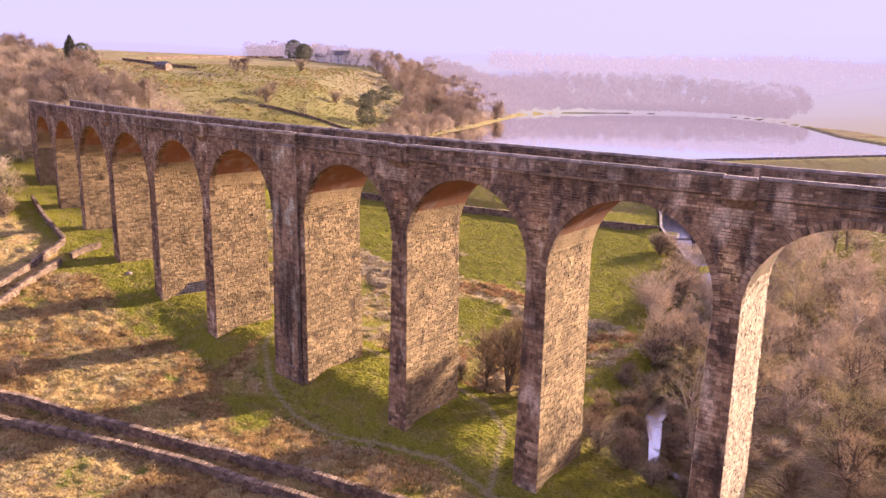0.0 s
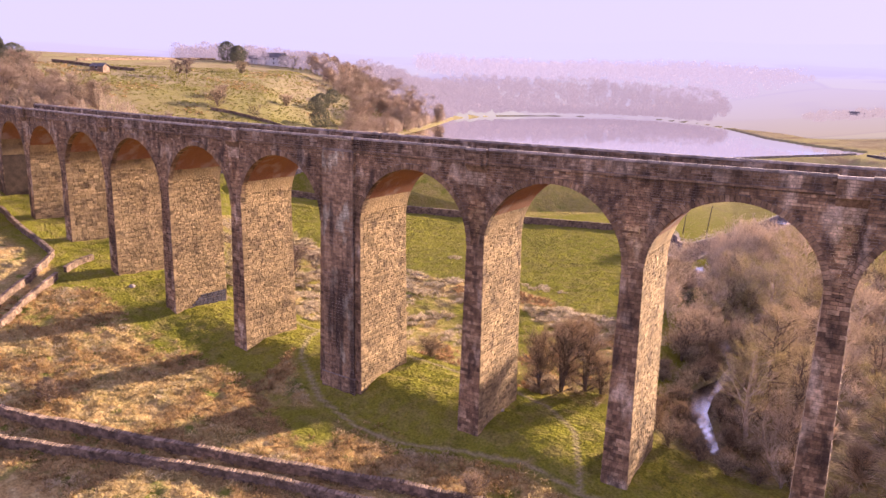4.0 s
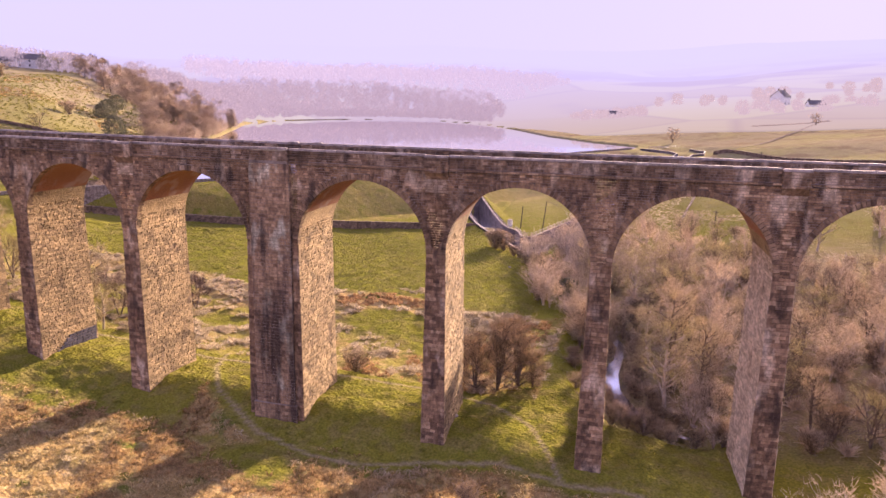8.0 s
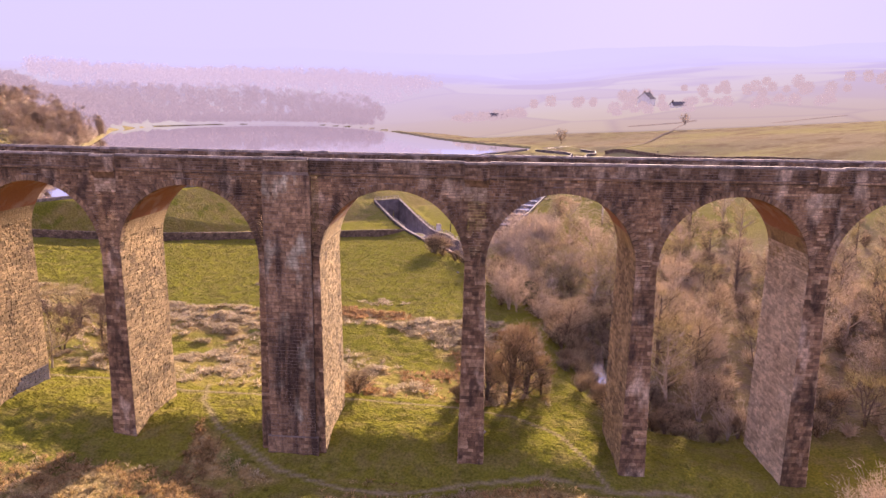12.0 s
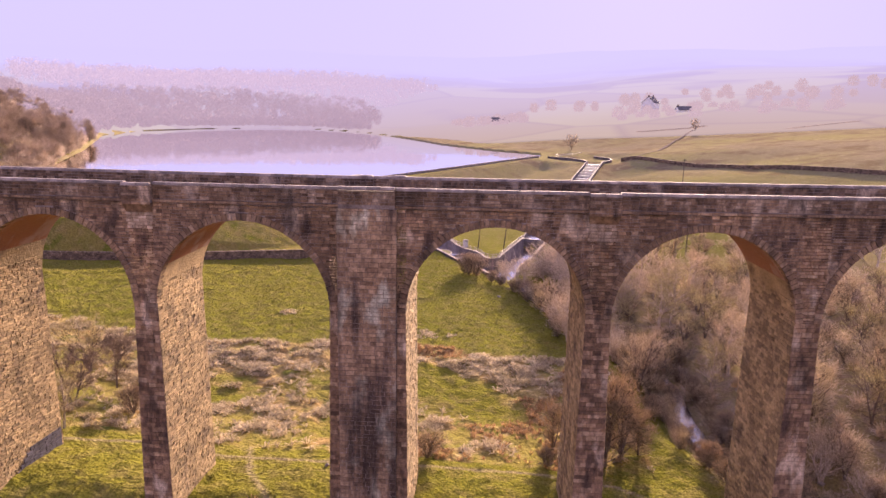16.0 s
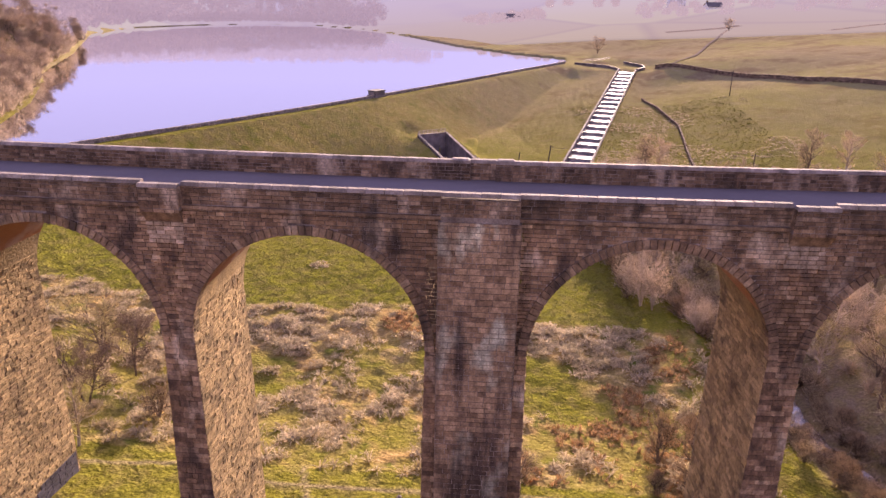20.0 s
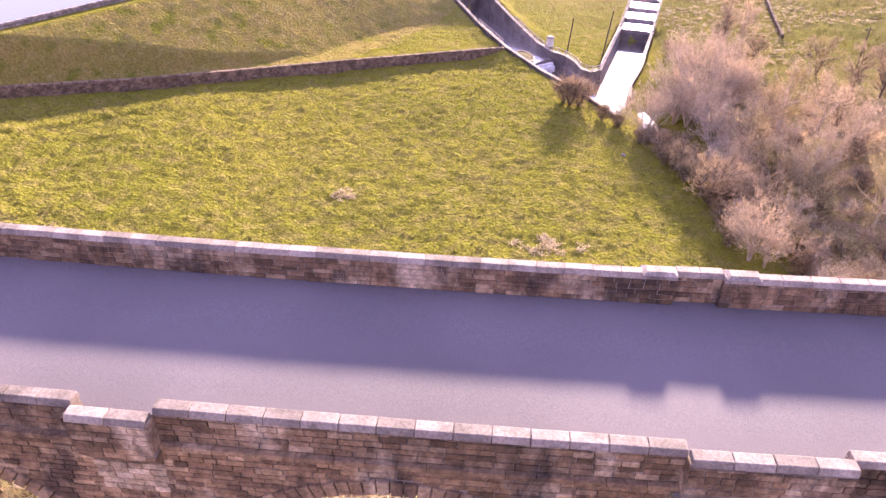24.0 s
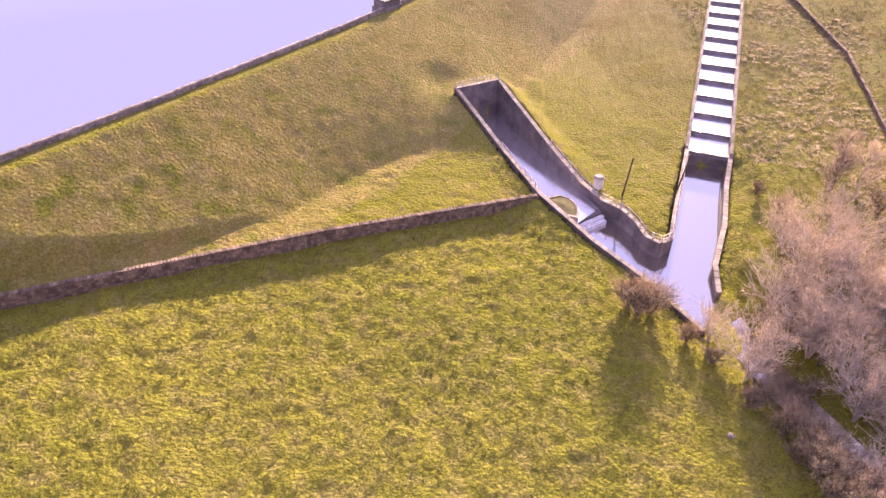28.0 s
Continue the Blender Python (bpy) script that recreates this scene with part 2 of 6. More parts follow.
RENDERED = material("whitewash", (0.78, 0.76, 0.74), (0.66, 0.63, 0.60), 0.6, 0.8, 0.1, 4.0)
GLASS = material("dark_pane", (0.03, 0.03, 0.035), (0.02, 0.02, 0.025), 1.0, 0.15, 0.0, 3.0)


def brick_material():
    m = bpy.data.materials.new("soffit_brick")
    m.use_nodes = True
    n, l = m.node_tree.nodes, m.node_tree.links
    b = n["Principled BSDF"]
    uv = n.new("ShaderNodeUVMap")
    br = n.new("ShaderNodeTexBrick")
    br.inputs["Color1"].default_value, br.inputs["Color2"].default_value = (0.37, 0.15, 0.062, 1), (0.26, 0.105, 0.05, 1)
    br.inputs["Mortar"].default_value = (0.34, 0.17, 0.09, 1)
    br.inputs["Scale"].default_value, br.inputs["Mortar Size"].default_value = 1.0, 0.008
    br.inputs["Brick Width"].default_value, br.inputs["Row Height"].default_value = 0.23, 0.075
    l.new(uv.outputs[0], br.inputs["Vector"])
    geo = n.new("ShaderNodeNewGeometry")
    t = n.new("ShaderNodeTexNoise")
    t.inputs["Scale"].default_value, t.inputs["Detail"].default_value = 0.45, 6
    l.new(geo.outputs["Position"], t.inputs["Vector"])
    r = n.new("ShaderNodeMapRange")
    r.inputs[1].default_value, r.inputs[2].default_value, r.inputs[4].default_value = 0.52, 0.66, 0.7
    l.new(t.outputs["Fac"], r.inputs[0])
    mx = n.new("ShaderNodeMixRGB")
    mx.inputs[2].default_value = (0.42, 0.30, 0.24, 1)
    l.new(r.outputs[0], mx.inputs[0])
    l.new(br.outputs["Color"], mx.inputs[1])
    l.new(mx.outputs[0], b.inputs["Base Color"])
    b.inputs["Roughness"].default_value = 0.9
    return m


BRICK = brick_material()
def lake_material(name, depth, gloss, ripple, size, blur):
    """Dark water under a gloss that grows towards grazing view."""
    m = bpy.data.materials.new(name)
    m.use_nodes = True
    n, l = m.node_tree.nodes, m.node_tree.links
    n.clear()
    deep, shine, both, out = n.new("ShaderNodeBsdfDiffuse"), n.new("ShaderNodeBsdfGlossy"), n.new("ShaderNodeMixShader"), n.new("ShaderNodeOutputMaterial")
    deep.inputs[0].default_value = (*depth, 1)
    shine.inputs[0].default_value = (0.97, 0.96, 0.98, 1)
    shine.inputs[1].default_value = blur
    face, fac = n.new("ShaderNodeLayerWeight"), n.new("ShaderNodeMapRange")
    for k, q in enumerate(gloss):
        fac.inputs[k + 1].default_value = q
    l.new(face.outputs["Facing"], fac.inputs[0])
    geo, wave, bp = n.new("ShaderNodeNewGeometry"), n.new("ShaderNodeTexNoise"), n.new("ShaderNodeBump")
    wave.inputs["Scale"].default_value, wave.inputs["Detail"].default_value = size, 3
    l.new(geo.outputs["Position"], wave.inputs["Vector"])
    bp.inputs["Strength"].default_value, bp.inputs["Distance"].default_value = ripple, 0.1
    l.new(wave.outputs["Fac"], bp.inputs["Height"])
    l.new(bp.outputs[0], shine.inputs["Normal"])
    l.new(fac.outputs[0], both.inputs[0])
    l.new(deep.outputs[0], both.inputs[1])
    l.new(shine.outputs[0], both.inputs[2])
    l.new(both.outputs[0], out.inputs[0])
    return m


LAKE = lake_material("lake_water", (0.08, 0.085, 0.12), (0.70, 0.88, 0.58, 1.0), 0.012, 0.4, 0.03)
STREAM = lake_material("stream_water", (0.12, 0.09, 0.07), (0.2, 0.8, 0.42, 0.9), 0.12, 1.8, 0.08)
FILM = lake_material("spill_water", (0.27, 0.24, 0.25), (0.2, 0.8, 0.36, 0.88), 0.2, 2.5, 0.12)
BROOK = lake_material("brook_water", (0.10, 0.075, 0.06), (0.2, 0.8, 0.6, 0.95), 0.15, 2.2, 0.06)
WET_STONE = material("wet_stone", (0.24, 0.205, 0.20), (0.15, 0.128, 0.125), 0.8, 0.35, 0.4, 6.0)


# ---- building helpers ----
def mesh_object(name, verts, faces, mat, parent=None, label="", smooth=False, uv=None):
    me = bpy.data.meshes.new(name)
    me.from_pydata([tuple(v) for v in verts], [], faces)
    me.materials.append(mat)
    if smooth:
        me.polygons.foreach_set("use_smooth", [True] * len(me.polygons))
    if uv is not None:
        layer = me.uv_layers.new(name="UVMap")
        idx = np.zeros(len(me.loops), dtype=np.int32)
        me.loops.foreach_get("vertex_index", idx)
        layer.data.foreach_set("uv", np.asarray(uv, dtype=np.float32)[idx].ravel())
    me.update()
    ob = new(name, me)
    ob.parent = parent
    if label:
        tagged(ob, label)
    return ob


def part(name, bm, mat, parent, label=""):
    me = bpy.data.meshes.new(name)
    bm.to_mesh(me)
    bm.free()
    me.materials.append(mat)
    ob = new(name, me)
    ob.parent = parent
    if label:
        tagged(ob, label)
    return ob


class Pile:
    """Collects many small solids for one mesh."""

    def __init__(self):
        self.v, self.f = [], []

    def add(self, verts, faces):
        k = len(self.v)
        self.v.extend(verts)
        self.f.extend(tuple(k + i for i in q) for q in faces)

    def box(self, x0, x1, y0, y1, z0, z1):
        self.add([(x0, y0, z0), (x1, y0, z0), (x1, y1, z0), (x0, y1, z0), (x0, y0, z1), (x1, y0, z1), (x1, y1, z1), (x0, y1, z1)], BOX)

    def tube(self, pts, radii, sides=5, cap=True):
        """A tapered tube along pts."""
        k = len(self.v)
        pts = [Vector(p) for p in pts]
        for i, p in enumerate(pts):
            way = (pts[min(i + 1, len(pts) - 1)] - pts[max(i - 1, 0)]).normalized()
            a = way.orthogonal().normalized()
            b = way.cross(a)
            for j in range(sides):
                w = 2 * math.pi * j / sides
                self.v.append(tuple(p + radii[i] * (math.cos(w) * a + math.sin(w) * b)))
        for i in range(len(pts) - 1):
            for j in range(sides):
                a0, b0 = k + i * sides + j, k + i * sides + (j + 1) % sides
                self.f.append((a0, b0, b0 + sides, a0 + sides))
        if cap:
            self.f.append(tuple(k + j for j in range(sides))[::-1])
            e = k + (len(pts) - 1) * sides
            self.f.append(tuple(e + j for j in range(sides)))

    def to(self, name, mat, parent=None, label="", smooth=False):
        return mesh_object(name, self.v, self.f, mat, parent, label, smooth)


BOX = [(0, 3, 2, 1), (4, 5, 6, 7), (0, 1, 5, 4), (1, 2, 6, 5), (2, 3, 7, 6), (3, 0, 4, 7)]


def vnoise(x, y, seed=0):
    """Smooth value noise from 0 to 1 on arrays."""
    ix, iy = np.floor(x), np.floor(y)
    fx, fy = x - ix, y - iy
    fx, fy = fx * fx * (3 - 2 * fx), fy * fy * (3 - 2 * fy)

    def h(i, j):
        v = np.sin(i * 127.1 + j * 311.7 + seed * 74.7) * 43758.5453
        return v - np.floor(v)
    return (h(ix, iy) * (1 - fx) + h(ix + 1, iy) * fx) * (1 - fy) + (h(ix, iy + 1) * (1 - fx) + h(ix + 1, iy + 1) * fx) * fy


def fbm(x, y, seed=0, octaves=4):
    total, amp = 0, 0.5
    for o in range(octaves):
        total = total + amp * vnoise(x * 2 ** o, y * 2 ** o, seed + o)
        amp /= 2
    return total


def along(line, x, y):
    """Nearest place on a polyline: distance, signed side (+ to its right), share of length, height."""
    best = np.full(np.shape(x), 1e9)
    side, share, height = np.zeros(np.shape(x)), np.zeros(np.shape(x)), np.zeros(np.shape(x))
    run = 0.0
    for a, b in zip(line[:-1], line[1:]):
        dx, dy = b[0] - a[0], b[1] - a[1]
        ln = math.hypot(dx, dy)
        k = np.clip(((x - a[0]) * dx + (y - a[1]) * dy) / ln ** 2, 0, 1)
        d = np.hypot(x - a[0] - k * dx, y - a[1] - k * dy)
        s = np.sign((x - a[0]) * dy - (y - a[1]) * dx)
        near = d < best
        best = np.where(near, d, best)
        side = np.where(near, s, side)
        share = np.where(near, run + k * ln, share)
        if len(a) > 2:
            height = np.where(near, a[2] + k * (b[2] - a[2]), height)
        run += ln
    return best, side, share, height


def inside(poly, x, y):
    r = np.zeros(np.shape(x), dtype=bool)
    for (x0, y0), (x1, y1) in zip(poly, poly[1:] + poly[:1]):
        if y0 != y1:
            r ^= ((y0 > y) != (y1 > y)) & (x < (x1 - x0) * (y - y0) / (y1 - y0) + x0)
    return r


def smooth01(v, lo, hi):
    k = np.clip((v - lo) / (hi - lo), 0, 1)
    return k * k * (3 - 2 * k)


# ---- the lie of the land ----
CREST = [(-182, 94.5, 19), (-156, 132, 19), (-131, 170.5, 19), (-112, 202, 19), (-86, 249.5, 19), (-66, 287.5, 19), (-44, 328, 19)]
STREAM_LINE = [(-58.5, 158, 4.0), (-56, 149, 3.95), (-52, 139, 3.9), (-47.5, 131, 3.7), (-42.8, 118, 3.2), (-38.4, 106, 2.6), (-34.8, 98, 2.2), (-35.0, 92, 2.1), (-36.0, 86, 2.05), (-35.0, 80, 2.0), (-32.4, 75, 1.95), (-30.4, 70.5, 1.9), (-25.0, 68.5, 1.85)]
STREAM_WIDE = (2.4, 2.1, 2.0, 1.8, 1.2, 0.7, 0.8, 0.7, 1.4, 1.1, 0.7, 0.6, 0.3)
FIELD_WALL = [(-166, 118, 15.2), (-151, 130.5, 12.2), (-135, 141, 10.2), (-107, 158.3, 8.2), (-78.4, 172.0, 7.3)]
LEFT_BANK = [(-92.0, 197.3, 11.3), (-84.0, 183.7, 8.0), (-78.4, 172.2, 7.3), (-71.6, 163.2, 6.2), (-66, 157.0, 5.6), (-60.2, 148.6, 4.9)]
RIGHT_BANK = [(-85.1, 201.5, 11.5), (-76.6, 184.6, 8.4), (-72.2, 176.6, 6.9), (-69.6, 172.6, 6.7), (-67.0, 170.6, 6.6), (-65.4, 167.6, 6.5), (-64.6, 164.8, 6.4), (-63.0, 163.4, 6.4), (-61.4, 164.6, 6.4), (-60.0, 170.0, 6.5), (-54.7, 189.2, 6.9)]
FAR_BANK = [(-48.2, 188.0, 6.9), (-50.5, 180.0, 5.9), (-53.1, 169.7, 5.6), (-56.3, 160.7, 5.4), (-56.9, 155.7, 5.0)]
SPILL_A, SPILL_B, SPILL_W = Vector((-51.5, 188.6)), Vector((-21.0, 309.0)), 3.1
WATER_Z, LAKE_Z = 4.2, 17.9
LAKE_EDGE = [(-182, 98), (-156, 134.5), (-131, 173), (-112, 204.5), (-86, 252), (-66, 290), (-44, 331), (-42, 348), (-66, 369), (-96, 409), (-120, 458), (-143, 502), (-168, 545), (-196, 565), (-222, 588), (-262, 584), (-300, 545), (-322, 500), (-318, 440), (-284, 372), (-256, 315), (-228, 250), (-214, 228), (-192, 188), (-180, 158), (-178, 140)]


def land(x, y):
    """Height of the ground, and the shares of its covers."""
    x, y = np.asarray(x, dtype=float), np.asarray(y, dtype=float)
    base = np.interp(x, [-260, -180, -161, -141, -124, -106, -91, -72, -53, -36, -18, 0, 40, 120, 300], [30, 18.5, 15.4, 13.3, 10.4, 7.8, 6.7, 6.6, 5.7, 4.2, 2.9, 3.6, 10, 20, 40])
    drop = np.interp(x, [-118, -98, -80, -55, -40, -20], [0.0, 1.8, 3.1, 2.9, 1.8, 1.3])
    base = base - drop * smooth01(56.5 - y, 0, 9.5) + np.clip(42 - y, 0, 40) * np.interp(x, [-120, -95, -60, -40], [-0.03, 0.02, 0.06, 0.02])
    # back field
    rear = smooth01(y, 62, 100)
    field = np.interp(x, [-180, -150, -135, -108, -75, -50, -20, 30, 120, 300], [18, 11.5, 8.6, 5.6, 5.4, 5.0, 6.0, 10, 22, 40]) + np.clip(y - 120, 0, 130) * np.interp(x, [-180, -120, -60, -45, 0, 60], [0.0, 0.02, 0.02, 0.03, 0.07, 0.09]) + np.clip(y - 250, 0, 300) * 0.012
    hollow = 1.6 * np.exp(-((y - 78) / 13) ** 2) * smooth01(-x, 40, 60) * (1 - smooth01(-x, 125, 150))
    z = base * (1 - rear) + field * rear - hollow
    # west hill
    hill = np.clip(-178 - x, 0, None)
    z = np.maximum(z, 18 + 26 * (1 - np.exp(-hill / 70)) + np.clip(hill - 60, 0, 200) * 0.06) * (hill > 0) + z * (hill <= 0)
    # dam, lake bed, far country
    d, side, share, _ = along(CREST, x, y)
    down = np.where(side > 0, d, -d)
    dam = 18.4 - np.clip(down - 2.4, 0, 200) * (0.57 - 0.12 * (1 - smooth01(np.hypot(x + 92, y - 199), 4, 36)))
    z = np.where(down > -4, np.maximum(z, np.where(down > -3, dam, 18.4)), z)
    lake = inside(LAKE_EDGE, x, y)
    edge, _, _, _ = along(LAKE_EDGE + LAKE_EDGE[:1], x, y)
    z = np.where(lake, np.minimum(z, LAKE_Z + 0.2 - edge * 0.3), z)
    z = np.where(~lake & (x < -180) & (y > 96), np.minimum(z, LAKE_Z + 0.5 + edge * 0.36), z)
    beyond = (down < -2) & ~lake
    shore = LAKE_Z + 0.25 + np.clip(edge, 0, 30) * 0.05 + np.clip(edge - 30, 0, 400) * 0.10
    west = smooth01(-x, 180, 260) * (1 - smooth01(y, 420, 600))
    z = np.where(beyond, shore * (1 - west) + np.maximum(z, shore) * west, z)
    level = smooth01(y, 280, 322) * smooth01(x, -48, -40)
    z = np.where(~lake, z * (1 - level) + shore * level, z)
    head = np.hypot(x + 22, y - 322)
    z = np.where(~lake, z + (np.minimum(z, 17.7) - z) * (1 - smooth01(head, 11, 24)), z)
    far = np.clip(np.hypot(x + 60, y) - 600, 0, None)
    z = z * (1 - smooth01(far, 30, 200)) + 20 * smooth01(far, 30, 200)
    # field wall: the bank behind it
    fd, fs, _, fh = along(FIELD_WALL, x, y)
    bench = (fd < 40) & (fs < 0) & (x < -77) & (x > -166)
    z = np.where(bench, np.clip(z, fh - 0.6 + 0.04 * fd, fh - 0.45 + 0.06 * fd + np.clip(fd - np.interp(x, [-150, -125, -100], [0.3, 2.5, 9.0]), 0, 60) * 2.0), z)
    low = (fs > 0) & (fd < 12) & (x < -76) & (x > -166)
    z = np.where(low, np.minimum(z, fh - 1.7), z)
    # stream and channels
    sd, _, _, sz = along(STREAM_LINE, x, y)
    bank = sz - 0.6 + np.clip(sd - 1.2 - 0.8 * smooth01(y, 118, 130), 0, 30) * 0.5
    z = np.where(sd < 11, np.minimum(z, bank), z)
    cut = inside([p[:2] for p in LEFT_BANK] + [p[:2] for p in FAR_BANK[::-1]] + [p[:2] for p in RIGHT_BANK[::-1]], x, y)
    ld, ls, _, lh = along(LEFT_BANK, x, y)
    rd, rs, _, rh = along(RIGHT_BANK, x, y)
    bd, bs, _, bh = along(FAR_BANK, x, y)
    z = np.where((ld < 8.5) & ~cut, z + (lh - 0.25 - z) * (1 - smooth01(ld, 0.4, 8.0)), z)
    z = np.where((rd < 6) & ~cut, z + (rh - 0.25 - z) * (1 - smooth01(rd, 0.5, 6)), z)
    z = np.where((bd < 6) & ~cut, z + (bh - 0.25 - z) * (1 - smooth01(bd, 0.5, 6)), z)
    # spillway
    u = ((x - SPILL_A.x) * (SPILL_B.x - SPILL_A.x) + (y - SPILL_A.y) * (SPILL_B.y - SPILL_A.y)) / (SPILL_B - SPILL_A).length
    v = ((x - SPILL_A.x) * (SPILL_B.y - SPILL_A.y) - (y - SPILL_A.y) * (SPILL_B.x - SPILL_A.x)) / (SPILL_B - SPILL_A).length
    full = (SPILL_B - SPILL_A).length
    tread = 6.5 + 10.9 * np.clip(u / full, 0, 1)
    on = (u > -1) & (u < full + 4)
    apron = (u > -12) & (u < full + 4) & (v < -3.3) & (v > -46) & (down > 2)
    z = np.where(apron & ~cut, np.maximum(z, tread + 0.3 + 0.11 * (v + 3.4)), z)
    z = np.where(on & (np.abs(v) < 14), z + (tread + 0.35 - z) * (1 - smooth01(np.abs(v), 3.5, 14)), z)
    z = np.where(on & (np.abs(v) < 3.2), tread - 1.2, z)
    z = np.where(cut, 3.4, z)
    z = np.where((rd < 0.5) | (ld < 0.5) | (bd < 0.5), np.minimum(z, 3.9), z)
    # covers
    n1, n2 = fbm(x / 9, y / 9, 11), fbm(x / 3.1, y / 3.1, 17)
    edge_wave = 6 * (fbm(x / 14, y / 14, 23) - 0.5)
    rushes = (y + edge_wave < 101) & (y > 66) & (x > -150) & (x < -44)
    rushes = rushes * smooth01(n1 + 0.1 * smooth01(x, -66, -54) + 0.13 * smooth01(-x, 98, 108), 0.33, 0.47) * (0.3 + 0.65 * smooth01(n2, 0.40, 0.56))
    belt = along(RUSH_BELT, x, y)[0]
    rushes = np.maximum(rushes, (1 - smooth01(belt + 5 * (n2 - 0.5), 3.0, 5.5)) * (y > 66))
    green_patch = 1 - smooth01(np.hypot((x + 73) / 8, (y - 90) / 6), 0.8, 1.1)
    rushes = rushes * (1 - green_patch)
    pd, pside, _, _ = along(PATH, x, y)
    fore = ((y < 49) | ((pside > 0) & (x > -84) & (x < -12) & (y < 60))) & (x < 30)
    frn = smooth01(n1 + 0.09 + 0.25 * smooth01(-x, 60, 100) * smooth01(52 - y, 4, 14) - 0.2 * smooth01(-x, 96, 118), 0.30, 0.46) * np.where((x > -84) & (x < -12), smooth01(pd, 0.5, 2.0), smooth01(48.5 - y, 0, 3))
    rushes = np.maximum(rushes, fore * frn)
    # straw share over the dam, which lightens its shaded face
    rushes = np.maximum(rushes, 0.38 * ((down > 2.6) & (down < 26) & (fs < 0)))
    pd2 = along(PATH_B, x, y)[0]
    path = np.maximum(0.7 - 0.7 * smooth01(pd + 0.3 * (n2 - 0.5), 0.08, 0.36), 0.75 - 0.75 * smooth01(pd2, 0.1, 0.4))
    near = smooth01(260 - np.hypot(x + 80, y - 80), 0, 60)
    rough = near * (1 - path)
    z = z + rough * np.where(cut | lake | (on & (np.abs(v) < 3.6)), 0, 1) * (np.where((fs < 0) & (down > 0) & (down < 24), 0.3, 1.0)) * ((n2 - 0.5) * (0.15 + 0.25 * rushes) + (vnoise(x / 1.4, y / 1.4, 31) - 0.5) * (0.14 + 0.42 * rushes) + (vnoise(x / 0.9, y / 0.9, 37) - 0.5) * 0.2 + 0.45 * (n1 - 0.5))
    wood = np.maximum(smooth01(x, -44 + 0 * y + 4 * smooth01(100 - y, 0, 12), -36) * smooth01(y, 60, 75) * (1 - smooth01(y, 140, 175)), 0)
    wood = np.maximum(wood, smooth01(-x, 185, 200) * (1 - smooth01(y, 100, 160)))
    return z, rushes, path, wood


BRACKEN = [(-83, 98), (-78.5, 100.5), (-73, 101.5), (-68.5, 99.5)]
RUSH_BELT = [(-136, 96), (-112, 97), (-98, 93), (-88, 98), (-79, 100), (-69, 98.5), (-60, 94), (-53, 87)]
PATH = [(-88, 66), (-86, 60), (-81.8, 54.2), (-73.5, 49.5), (-65.7, 47.6), (-59.7, 47.8), (-53.9, 49.6), (-45, 51.6), (-38, 50.6), (-32, 51.5), (-24, 50), (-10, 42)]
PATH_B = [(-116, 61), (-107, 62.8), (-99, 64.4), (-90, 63), (-81, 63.2), (-68.5, 63.8), (-57, 64.5), (-48.4, 63), (-43.3, 59.7), (-41, 55.4), (-38.5, 51)]


def ground_height(x, y):
    return float(land(np.array([x]), np.array([y]))[0][0])


def spaced(lo, hi, step, out_lo, out_hi, grow):
    mid = list(np.arange(lo, hi + step / 2, step))
    s, p = step, lo
    left = []
    while p > out_lo:
        s *= grow
        p -= s
        left.append(p)
    s, p = step, hi
    right = []
    while p < out_hi:
        s *= grow
        p += s
        right.append(p)
    return np.array(left[::-1] + mid + right)


